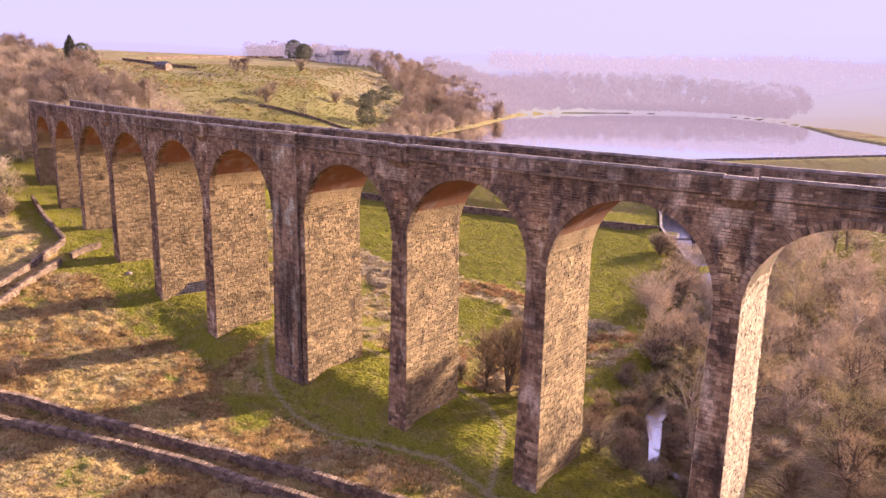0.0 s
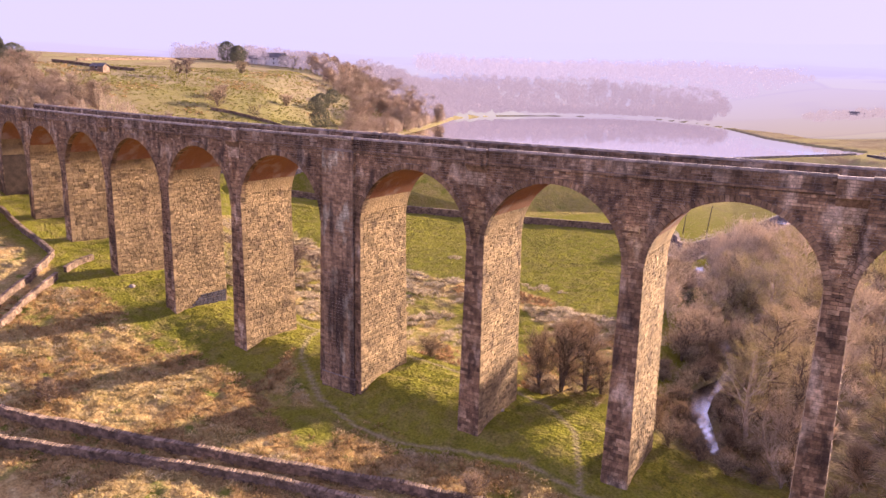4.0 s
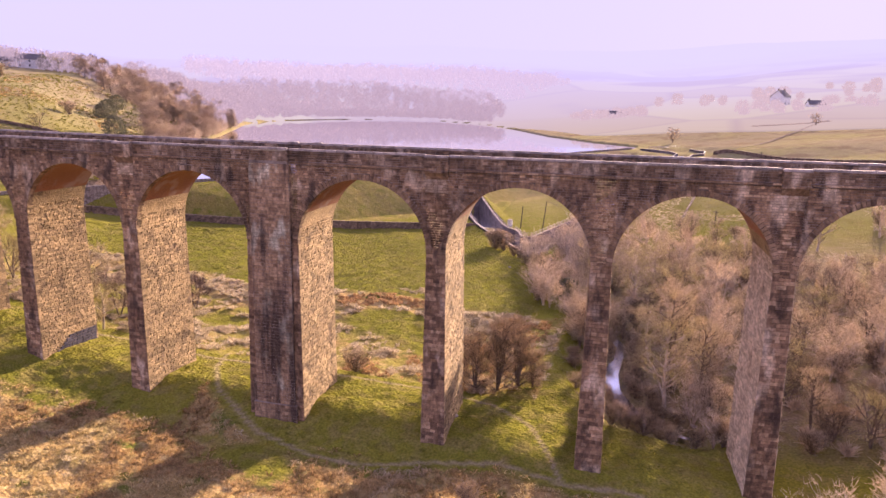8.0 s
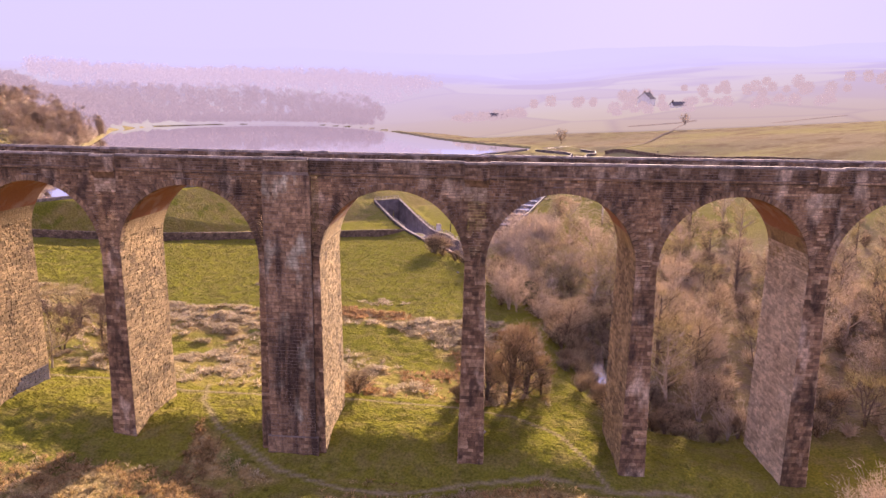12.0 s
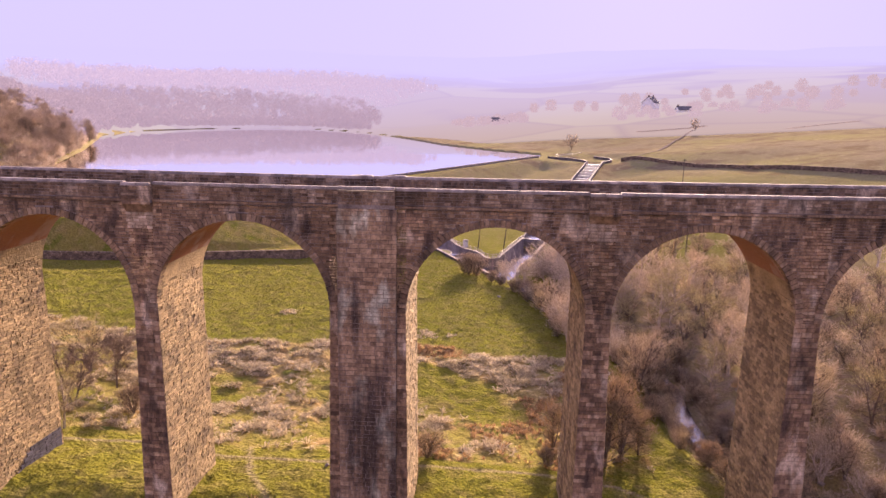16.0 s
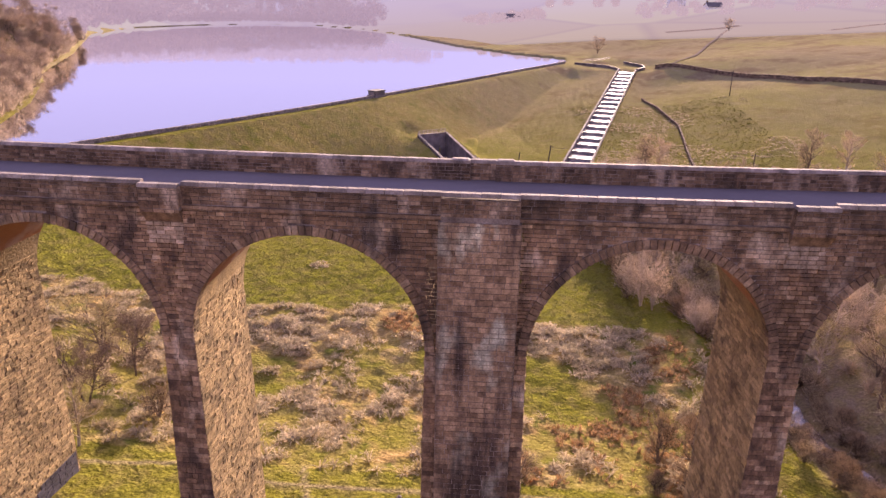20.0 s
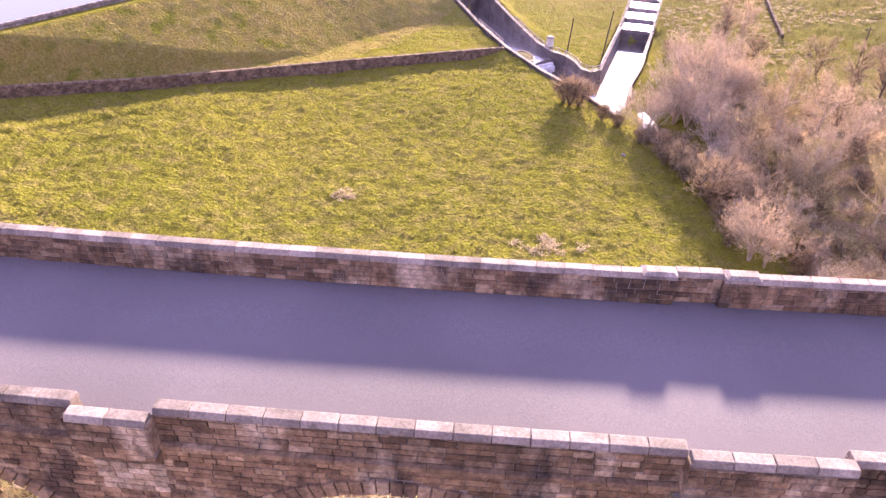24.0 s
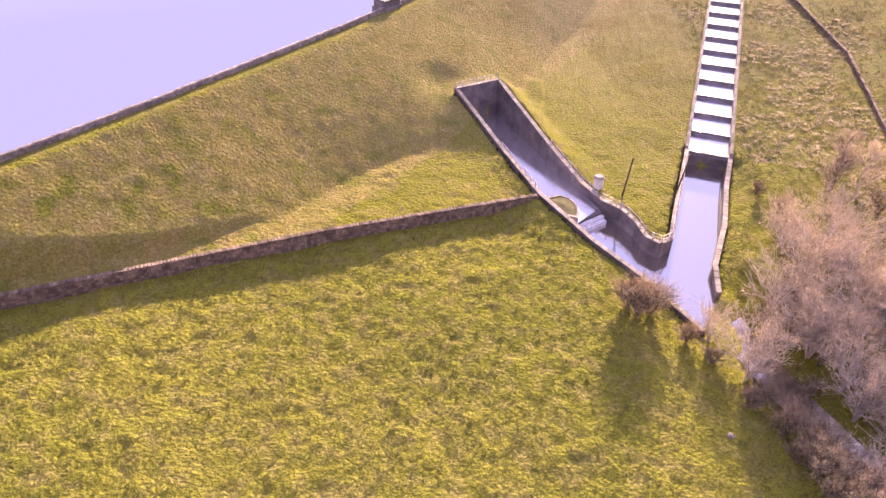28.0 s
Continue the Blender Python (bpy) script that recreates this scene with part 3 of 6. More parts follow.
def ground_material():
    m = bpy.data.materials.new("pasture")
    m.use_nodes = True
    n, l = m.node_tree.nodes, m.node_tree.links
    b = n["Principled BSDF"]
    b.inputs["Roughness"].default_value, b.inputs["Specular IOR Level"].default_value = 0.95, 0.0
    geo = n.new("ShaderNodeNewGeometry")

    def noise_at(s, d=5.0):
        t = n.new("ShaderNodeTexNoise")
        t.inputs["Scale"].default_value, t.inputs["Detail"].default_value = s, d
        l.new(geo.outputs["Position"], t.inputs["Vector"])
        return t.outputs["Fac"]

    def ramp(v, lo, hi, a=0.0, c=1.0):
        x = n.new("ShaderNodeMapRange")
        for k, q in enumerate((lo, hi, a, c)):
            x.inputs[k + 1].default_value = q
        l.new(v, x.inputs[0])
        return x.outputs[0]

    def mixed(fac, a, c, kind="MIX"):
        x = n.new("ShaderNodeMixRGB")
        x.blend_type = kind
        for k, v in enumerate((fac, a, c)):
            if hasattr(v, "links"):
                l.new(v, x.inputs[k])
            else:
                x.inputs[k].default_value = v if isinstance(v, float) else (*v, 1)
        return x.outputs[0]

    cov = n.new("ShaderNodeAttribute")
    cov.attribute_name = "cover"
    sep = n.new("ShaderNodeSeparateColor")
    l.new(cov.outputs["Color"], sep.inputs[0])
    green = mixed(ramp(noise_at(0.05), 0.35, 0.65), (0.155, 0.155, 0.023), (0.20, 0.185, 0.03))
    green = mixed(ramp(noise_at(0.5), 0.46, 0.66), green, (0.205, 0.175, 0.05))
    straw = mixed(ramp(noise_at(0.22), 0.4, 0.6), (0.34, 0.23, 0.095), (0.26, 0.20, 0.075))
    straw = mixed(ramp(noise_at(0.9), 0.5, 0.68), straw, (0.42, 0.32, 0.15))
    straw = mixed(ramp(noise_at(0.33), 0.55, 0.66), straw, (0.13, 0.14, 0.03))
    col = mixed(sep.outputs[0], green, straw)
    col = mixed(sep.outputs[1], col, (0.30, 0.235, 0.15))
    litter = mixed(ramp(noise_at(0.6), 0.4, 0.6), (0.27, 0.205, 0.13), (0.25, 0.20, 0.095))
    col = mixed(sep.outputs[2], col, litter)
    off = n.new("ShaderNodeVectorMath")
    off.operation = "DISTANCE"
    off.inputs[1].default_value = (-90, 60, 0)
    l.new(geo.outputs["Position"], off.inputs[0])
    # grass pales with distance: haze mixed into the ground's base colour
    hazed_grass = mixed(ramp(noise_at(0.02), 0.4, 0.6), (0.265, 0.215, 0.135), (0.275, 0.24, 0.11))
    hazed_grass = mixed(ramp(noise_at(0.09), 0.5, 0.64), hazed_grass, (0.21, 0.158, 0.095))
    hazed_grass = mixed(ramp(noise_at(0.35), 0.54, 0.68), hazed_grass, (0.31, 0.26, 0.15))
    col = mixed(ramp(off.outputs["Value"], 105, 250, 0.0, 0.95), col, hazed_grass)
    col = mixed(1.0, col, ramp(noise_at(4.0, 6.0), 0.3, 0.7, 0.65, 1.3), "MULTIPLY")
    l.new(col, b.inputs["Base Color"])
    bp = n.new("ShaderNodeBump")
    bp.inputs["Distance"].default_value = 0.4
    l.new(ramp(off.outputs["Value"], 150, 330, 0.9, 0.4), bp.inputs["Strength"])
    l.new(noise_at(2.2, 6.0), bp.inputs["Height"])
    l.new(bp.outputs[0], b.inputs["Normal"])
    return m


gx = spaced(-150, -30, 0.42, -4200, 4200, 1.035)
gy = spaced(22, 178, 0.42, -600, 4600, 1.03)
GX, GY = np.meshgrid(gx, gy)
GZ, g_rush, g_path, g_wood = land(GX, GY)
nx, ny = len(gx), len(gy)
gi = np.arange(nx * ny).reshape(ny, nx)
quads = np.stack([gi[:-1, :-1], gi[:-1, 1:], gi[1:, 1:], gi[1:, :-1]], -1).reshape(-1, 4)
ground_mesh = bpy.data.meshes.new("ground")
ground_mesh.vertices.add(nx * ny)
ground_mesh.vertices.foreach_set("co", np.stack([GX, GY, GZ], -1).astype(np.float32).ravel())
ground_mesh.loops.add(len(quads) * 4)
ground_mesh.loops.foreach_set("vertex_index", quads.astype(np.int32).ravel())
ground_mesh.polygons.add(len(quads))
ground_mesh.polygons.foreach_set("loop_start", np.arange(0, len(quads) * 4, 4, dtype=np.int32))
ground_mesh.polygons.foreach_set("use_smooth", np.ones(len(quads), dtype=bool))
ground_mesh.update()
cover = ground_mesh.attributes.new("cover", "FLOAT_COLOR", "POINT")
cover.data.foreach_set("color", np.stack([g_rush, g_path, g_wood, np.ones_like(GX)], -1).astype(np.float32).ravel())
ground_mesh.materials.append(ground_material())
tagged(new("ground", ground_mesh), "rough green pasture with tawny rushes and worn footpaths", "ground", kind="structure")

# water
lake_ob = mesh_object("lake", [(x, y, LAKE_Z) for x, y in LAKE_EDGE], [tuple(range(len(LAKE_EDGE)))], LAKE)
tagged(lake_ob, "still pale reservoir water behind a grassed dam", "lake", kind="structure")
pool = [p[:2] for p in LEFT_BANK] + [p[:2] for p in FAR_BANK[::-1]] + [p[:2] for p in RIGHT_BANK[::-1]]
tagged(mesh_object("channel_water", [(x, y, WATER_Z) for x, y in pool], [tuple(range(len(pool)))], STREAM), "shallow water between stone channel walls", "water", kind="structure")
sv, sf = [], []
for i, (x, y, z) in enumerate(STREAM_LINE):
    a, b = STREAM_LINE[max(i - 1, 0)], STREAM_LINE[min(i + 1, len(STREAM_LINE) - 1)]
    w = Vector((b[1] - a[1], a[0] - b[0])).normalized() * STREAM_WIDE[i]
    sv += [(x - w.x, y - w.y, z), (x + w.x, y + w.y, z)]
    if i:
        sf.append((2 * i - 2, 2 * i - 1, 2 * i + 1, 2 * i))
tagged(mesh_object("stream", sv, sf, BROOK), "narrow stream winding under bare trees", "stream", kind="structure")

# ---- distance, its haze painted as glow ----
def distance_material():
    m = bpy.data.materials.new("haze_glow_land")
    m.use_nodes = True
    n, l = m.node_tree.nodes, m.node_tree.links
    n.clear()
    geo = n.new("ShaderNodeNewGeometry")
    off = n.new("ShaderNodeVectorMath")
    off.operation = "DISTANCE"
    off.inputs[1].default_value = (-60, 0, 40)
    l.new(geo.outputs["Position"], off.inputs[0])

    def ramp(v, lo, hi, a=0.0, c=1.0):
        x = n.new("ShaderNodeMapRange")
        for k, q in enumerate((lo, hi, a, c)):
            x.inputs[k + 1].default_value = q
        l.new(v, x.inputs[0])
        return x.outputs[0]

    def noise_at(s, kind="ShaderNodeTexNoise"):
        t = n.new(kind)
        t.inputs["Scale"].default_value = s
        l.new(geo.outputs["Position"], t.inputs["Vector"])
        return t

    def mixed(fac, a, c):
        x = n.new("ShaderNodeMixRGB")
        for k, v in enumerate((fac, a, c)):
            if hasattr(v, "links"):
                l.new(v, x.inputs[k])
            else:
                x.inputs[k].default_value = (*v, 1)
        return x.outputs[0]

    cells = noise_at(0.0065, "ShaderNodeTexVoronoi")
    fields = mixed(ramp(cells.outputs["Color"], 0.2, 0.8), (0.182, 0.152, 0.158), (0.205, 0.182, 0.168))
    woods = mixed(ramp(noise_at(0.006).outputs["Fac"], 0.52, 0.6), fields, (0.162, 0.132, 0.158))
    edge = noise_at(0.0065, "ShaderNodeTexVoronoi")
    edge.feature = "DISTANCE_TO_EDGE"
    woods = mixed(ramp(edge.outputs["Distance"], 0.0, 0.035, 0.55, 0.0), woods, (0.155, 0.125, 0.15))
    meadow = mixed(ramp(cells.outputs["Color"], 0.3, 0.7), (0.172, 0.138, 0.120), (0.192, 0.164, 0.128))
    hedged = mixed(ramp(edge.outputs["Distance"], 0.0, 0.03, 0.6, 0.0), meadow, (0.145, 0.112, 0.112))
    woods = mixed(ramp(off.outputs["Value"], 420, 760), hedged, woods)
    # haze painted in: emission fades to the sky's lavender with distance
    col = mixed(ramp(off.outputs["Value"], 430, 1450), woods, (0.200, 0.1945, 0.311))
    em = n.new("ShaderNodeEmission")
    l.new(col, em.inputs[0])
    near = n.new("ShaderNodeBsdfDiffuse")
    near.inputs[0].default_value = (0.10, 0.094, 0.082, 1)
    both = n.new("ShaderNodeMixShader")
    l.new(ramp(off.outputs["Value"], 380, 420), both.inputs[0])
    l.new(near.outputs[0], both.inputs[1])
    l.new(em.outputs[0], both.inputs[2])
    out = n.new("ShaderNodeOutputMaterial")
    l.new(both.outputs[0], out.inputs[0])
    return m


def distance_height(x, y):
    """Height of the misty country round the place."""
    r = np.hypot(x + 60, y)

    def ridge_at(x, y, r):
        return 36 + 26 * smooth01(x, -100, 300) + np.clip(np.minimum(r, 2400) - 640, 0, None) * 0.082 + 34 * (fbm(x / 380, y / 380, 5) - 0.5) * smooth01(r, 640, 1000) + np.clip(r - 2400, 0, None) * 0.012
    shore = along(LAKE_EDGE + LAKE_EDGE[:1], x, y)[0]
    lift = np.minimum(np.minimum(r - 395, y - 330), np.minimum(np.where(y > 420, x + 345, x + 200), 420 - x))
    lift = np.minimum(lift, np.where(inside(LAKE_EDGE, x, y), -1.0, shore - 4))
    plain = land(x, y)[0] - 1.2 + 1.6 * smooth01(lift, 0, 24) + 2.5 * smooth01(r, 430, 560)
    blend = smooth01(r, 560, 700)
    near_lake = 1 - smooth01(shore, 25, 190)
    low = np.where(inside(LAKE_EDGE, x, y), LAKE_Z - 1.0, np.maximum(land(x, y)[0] + 1.0, LAKE_Z + 0.3))
    z = plain * (1 - blend) + ridge_at(x, y, r) * blend
    z = np.where(r > 540, z + (low - z) * near_lake * smooth01(r, 540, 580), z)
    return np.where(inside(LAKE_EDGE, x, y), LAKE_Z - 1.5, z)


rr = np.concatenate([np.linspace(395, 700, 40), np.linspace(715, 1500, 36), np.linspace(1550, 4300, 30)])
aa = np.linspace(0, 2 * math.pi, 361)[:-1]
BR, BA = np.meshgrid(rr, aa)
BX, BY = -60 + BR * np.sin(BA), BR * np.cos(BA)
BZ = distance_height(BX, BY)
nb, na = len(rr), len(aa)
bf = [(j * nb + i, j * nb + i + 1, ((j + 1) % na) * nb + i + 1, ((j + 1) % na) * nb + i) for j in range(na) for i in range(nb - 1)
      if rr[i] > 640 or (BY[j, i] > 330 and BX[j, i] > -345 and BX[j, i] < 420 and not all(inside(LAKE_EDGE, BX[[j, (j + 1) % na]][:, [i, i + 1]], BY[[j, (j + 1) % na]][:, [i, i + 1]]).ravel()))]
tagged(mesh_object("backdrop", list(zip(BX.ravel(), BY.ravel(), BZ.ravel())), bf, distance_material(), smooth=True), "far hills and hedged fields with lavender haze painted as glow", "backdrop", kind="structure")


# ---- far woods, their haze put in as twig glow ----
def misty_wood(poly, count, apart, seed, tall=(7, 12), twigs=190, fine=1.0):
    """Bare far trees, joined: short trunks and many upright twigs."""
    r = random.Random(seed)
    xs, ys = [p[0] for p in poly], [p[1] for p in poly]
    put, pile = [], Pile()
    for _ in range(count * 20):
        if len(put) >= count:
            break
        x, y = r.uniform(min(xs), max(xs)), r.uniform(min(ys), max(ys))
        if not inside(poly, np.array([x]), np.array([y]))[0] or inside(LAKE_EDGE, np.array([x]), np.array([y]))[0] or any((x - a) ** 2 + (y - b) ** 2 < apart ** 2 for a, b in put):
            continue
        put.append((x, y))
        z = float(max(land(np.array([x]), np.array([y]))[0][0], distance_height(np.array([x]), np.array([y]))[0] if math.hypot(x + 60, y) > 560 and y > 330 else -99))
        h = r.uniform(*tall)
        w = h * r.uniform(0.42, 0.55)
        pile.tube([(x, y, z - 0.5), (x, y, z + h * 0.6)], [0.35, 0.15], 4, False)
        for _ in range(twigs):
            k = r.random()
            a, q = r.uniform(0, 6.28), w * math.sqrt(r.random()) * math.sqrt(max(0.05, 1 - (1.7 * k - 0.75) ** 2))
            c = Vector((x + math.cos(a) * q, y + math.sin(a) * q, z + h * (0.03 + 0.93 * k)))
            d = Vector((math.cos(a) * 0.5 + r.gauss(0, 0.5), math.sin(a) * 0.5 + r.gauss(0, 0.5), r.gauss(0.7, 0.5))).normalized() * r.uniform(1.2, 2.4) * (0.5 + 0.5 * fine)
            side = d.orthogonal().normalized() * 0.19 * fine
            n = len(pile.v)
            pile.v += [tuple(c - side), tuple(c + side), tuple(c + d * 0.6 + side.cross(d).normalized() * 0.12 * fine), tuple(c + d)]
            pile.f += [(n, n + 1, n + 3), (n, n + 2, n + 3), (n + 1, n + 2, n + 3)]
    return pile


def haze_glow_material(name, low, high):
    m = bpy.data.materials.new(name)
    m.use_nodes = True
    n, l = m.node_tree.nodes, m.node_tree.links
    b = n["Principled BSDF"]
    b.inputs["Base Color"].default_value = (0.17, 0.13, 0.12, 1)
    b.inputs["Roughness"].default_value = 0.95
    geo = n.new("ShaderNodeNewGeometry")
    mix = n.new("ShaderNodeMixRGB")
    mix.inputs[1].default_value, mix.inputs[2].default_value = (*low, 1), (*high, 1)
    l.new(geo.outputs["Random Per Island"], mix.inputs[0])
    # emission stands in for the haze before these woods
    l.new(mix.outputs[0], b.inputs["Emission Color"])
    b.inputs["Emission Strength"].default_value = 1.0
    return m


MISTY = haze_glow_material("haze_glow_twigs", (0.092, 0.073, 0.090), (0.122, 0.098, 0.114))
MISTY_WARM = haze_glow_material("rosy_haze_twigs", (0.132, 0.106, 0.114), (0.15, 0.121, 0.126))
MISTY_FAR = haze_glow_material("pale_haze_twigs", (0.142, 0.121, 0.156), (0.162, 0.140, 0.175))
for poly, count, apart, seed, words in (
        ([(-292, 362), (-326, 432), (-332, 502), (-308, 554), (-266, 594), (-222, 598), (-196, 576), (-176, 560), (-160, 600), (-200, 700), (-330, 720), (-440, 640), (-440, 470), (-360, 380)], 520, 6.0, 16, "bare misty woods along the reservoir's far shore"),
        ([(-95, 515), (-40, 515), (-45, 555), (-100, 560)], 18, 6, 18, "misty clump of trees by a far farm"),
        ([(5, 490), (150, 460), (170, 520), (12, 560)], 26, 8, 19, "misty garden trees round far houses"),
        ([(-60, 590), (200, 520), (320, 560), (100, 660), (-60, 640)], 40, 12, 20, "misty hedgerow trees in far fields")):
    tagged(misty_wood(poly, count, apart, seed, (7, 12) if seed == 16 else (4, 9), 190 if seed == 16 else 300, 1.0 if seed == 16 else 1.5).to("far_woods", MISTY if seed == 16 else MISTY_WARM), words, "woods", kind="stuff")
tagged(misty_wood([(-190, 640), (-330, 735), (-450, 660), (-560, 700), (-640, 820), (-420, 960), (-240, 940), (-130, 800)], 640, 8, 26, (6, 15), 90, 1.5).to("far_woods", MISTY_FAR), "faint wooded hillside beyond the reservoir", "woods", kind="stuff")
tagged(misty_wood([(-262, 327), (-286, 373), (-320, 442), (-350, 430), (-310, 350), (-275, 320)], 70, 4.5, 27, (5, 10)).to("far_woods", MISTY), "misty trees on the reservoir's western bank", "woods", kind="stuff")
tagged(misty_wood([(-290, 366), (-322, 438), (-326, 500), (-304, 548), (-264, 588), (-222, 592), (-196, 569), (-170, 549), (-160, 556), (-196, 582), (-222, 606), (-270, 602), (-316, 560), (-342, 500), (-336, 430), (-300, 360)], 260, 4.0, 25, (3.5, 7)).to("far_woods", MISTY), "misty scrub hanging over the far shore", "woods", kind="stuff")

# ---- viaduct ----
RAD, CX = 630.0, -80.0                       # outer face's radius; its middle
WIDE = 9.0
Z_SPRING, SPAN_R = 26.25, 7.45
Z_STRING, Z_ROAD, Z_WALL, Z_TOP = 35.02, 35.25, 36.45, 36.70
KING = 7.8
PIERS = [-79.5, -62.5, -45.5, -28.5, -11.5, KING, 26.9, 44.0, 61.1, 78.1, 95.1, 112.1]
ABUT_W, ABUT_E = -96.5, 129.1
REFUGES = [-79.5, -45.5, -11.5, 26.9, 61.1, 95.1]


def at(s, d, z):
    """A place on the curved viaduct: along it, back from its outer face, height."""
    a = s / RAD
    return (CX + (RAD - d) * math.sin(a), 52 + RAD - (RAD - d) * math.cos(a), z)


def half_width(s, z):
    top = 3.2 if s == KING else 1.05
    return top + max(0.0, Z_SPRING - z) * 0.0145


def batter(z):
    return max(0.0, Z_SPRING - z) * 0.010


rnd = random.Random(4)
viaduct = tagged(new("viaduct"), "tall curved railway viaduct of weathered gritstone with round arches", "viaduct")


def block(pile, place, u0, u1, v0, v1, depth, rough, inset=0.015):
    """One stone on the surface place(u, v, out)."""
    g = 0.010
    outs = [depth + rnd.uniform(-rough, rough) for _ in range(4)]
    b = [(u0 + g, v0 + g), (u1 - g, v0 + g), (u1 - g, v1 - g), (u0 + g, v1 - g)]
    f = [(u0 + g + inset, v0 + g + inset), (u1 - g - inset, v0 + g + inset), (u1 - g - inset, v1 - g - inset), (u0 + g + inset, v1 - g - inset)]
    pile.add([place(u, v, -0.02) for u, v in b] + [place(u, v, o) for (u, v), o in zip(f, outs)], [(4, 5, 6, 7), (0, 1, 5, 4), (1, 2, 6, 5), (2, 3, 7, 6), (3, 0, 4, 7)])


def course(pile, place, u0, u1, v0, v1, lengths, depth, rough, proud=0.0):
    """A row of stones; proud: the share of them that jut out."""
    u = u0
    while u < u1 - 0.05:
        w = rnd.uniform(*lengths)
        e = u1 if u + w > u1 - lengths[0] * 0.6 else u + w
        jut = proud and rnd.random() < proud
        block(pile, place, u, e, v0, v1, rnd.uniform(0.04, 0.08) if jut else rnd.uniform(*depth), rough, 0.04 if jut else 0.015)
        u = e


def pier(s):
    x, y, _ = at(s, 4.5, 0)
    foot = min(ground_height(*at(s + a, d, 0)[:2]) for a in (-2, 0, 2) for d in (0, 4.5, 9)) - 0.8
    zs = [foot, Z_SPRING]
    verts, faces = [], []
    for z in zs:
        w, o = half_width(s, z) - 0.02, batter(z) - 0.02
        verts += [at(s - w, -o, z), at(s + w, -o, z), at(s + w, WIDE + o, z), at(s - w, WIDE + o, z)]
    body = mesh_object("pier", verts, BOX, MORTAR, viaduct)
    king = s == KING
    near = -50 < s < 80
    rows = 0.40 if near else 0.55
    facing = Pile()
    z = foot
    while z < Z_SPRING - 0.05:
        h = min(rnd.uniform(rows * 0.8, rows * 1.2), Z_SPRING - z)
        w = half_width(s, z + h / 2)
        course(facing, lambda u, v, o: at(u, -batter(v) - o, v), s - w, s + w, z, z + h, (0.45, 1.1), (0.01, 0.06), 0.012)
        z += h
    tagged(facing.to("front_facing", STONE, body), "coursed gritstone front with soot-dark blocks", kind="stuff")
    for sign in (-1, 1):
        side = Pile()
        z = foot
        while z < Z_SPRING + 1.6:
            h = rnd.uniform(rows * 0.6, rows * 0.95)
            place = lambda u, v, o, k=sign: at(s + k * (half_width(s, v) + (0.0 if v < Z_SPRING else SPAN_R - math.sqrt(SPAN_R ** 2 - (v - Z_SPRING) ** 2)) + o), u, v)
            course(side, place, -batter(z), WIDE + batter(z), z, z + h, (0.42, 0.95) if near else (0.6, 1.2), (0.0, 0.045), 0.02, 0.17)
            z += h
        # eastern piers take the paler copy that holds the hazy light
        tagged(side.to("side_facing", HAZE_PALE_STONE if s > 50 else ROUGH_STONE, body), "pale rock-faced side with jutting stones, hazy light in its colour" if s > 50 else "rock-faced sandstone side with jutting stones", kind="stuff")
    if king:
        pil = Pile()
        core = Pile()
        for z0, z1, w, o in ((foot, foot + 2.6, 2.75, 0.62), (foot + 2.6, Z_STRING, 2.45, 0.42)):
            core.add([at(s - w, -o, z0), at(s + w, -o, z0), at(s + w, 0.2, z0), at(s - w, 0.2, z0), at(s - w, -o, z1), at(s + w, -o, z1), at(s + w, 0.2, z1), at(s - w, 0.2, z1)], BOX)
            z = z0
            while z < z1 - 0.05:
                h = min(rnd.uniform(0.3, 0.44), z1 - z)
                course(pil, lambda u, v, q, o=o: at(u, -o - q, v), s - w, s + w, z, z + h, (0.5, 1.2), (0.01, 0.05), 0.01)
                for k in (-1, 1):
                    course(pil, lambda u, v, q, k=k, w=w: at(s + k * (w + q), u, v), -o, 0.1, z, z + h, (0.3, 0.6), (0.01, 0.04), 0.01)
                z += h
        core.to("pilaster_core", POINTING, body)
        tagged(pil.to("pilaster", STREAKED, body), "broad stained pilaster running the full height of the thick pier", kind="stuff")
    return body


for s in PIERS:
    body = pier(s)
    if s == -28.5:
        patch = Pile()
        z = ground_height(*at(s + 1.4, 4.5, 0)[:2]) - 0.3
        for row in range(5):
            course(patch, lambda u, v, o: at(s + half_width(s, v) + 0.07 + o, u, v), 2.2 + 0.5 * row, 8.9, z, z + 0.4, (0.5, 1.0), (0.02, 0.05), 0.015)
            z += 0.4
        tagged(patch.to("stained_course", STAINED, body), "dark tarred courses at the pier's foot", kind="stuff")

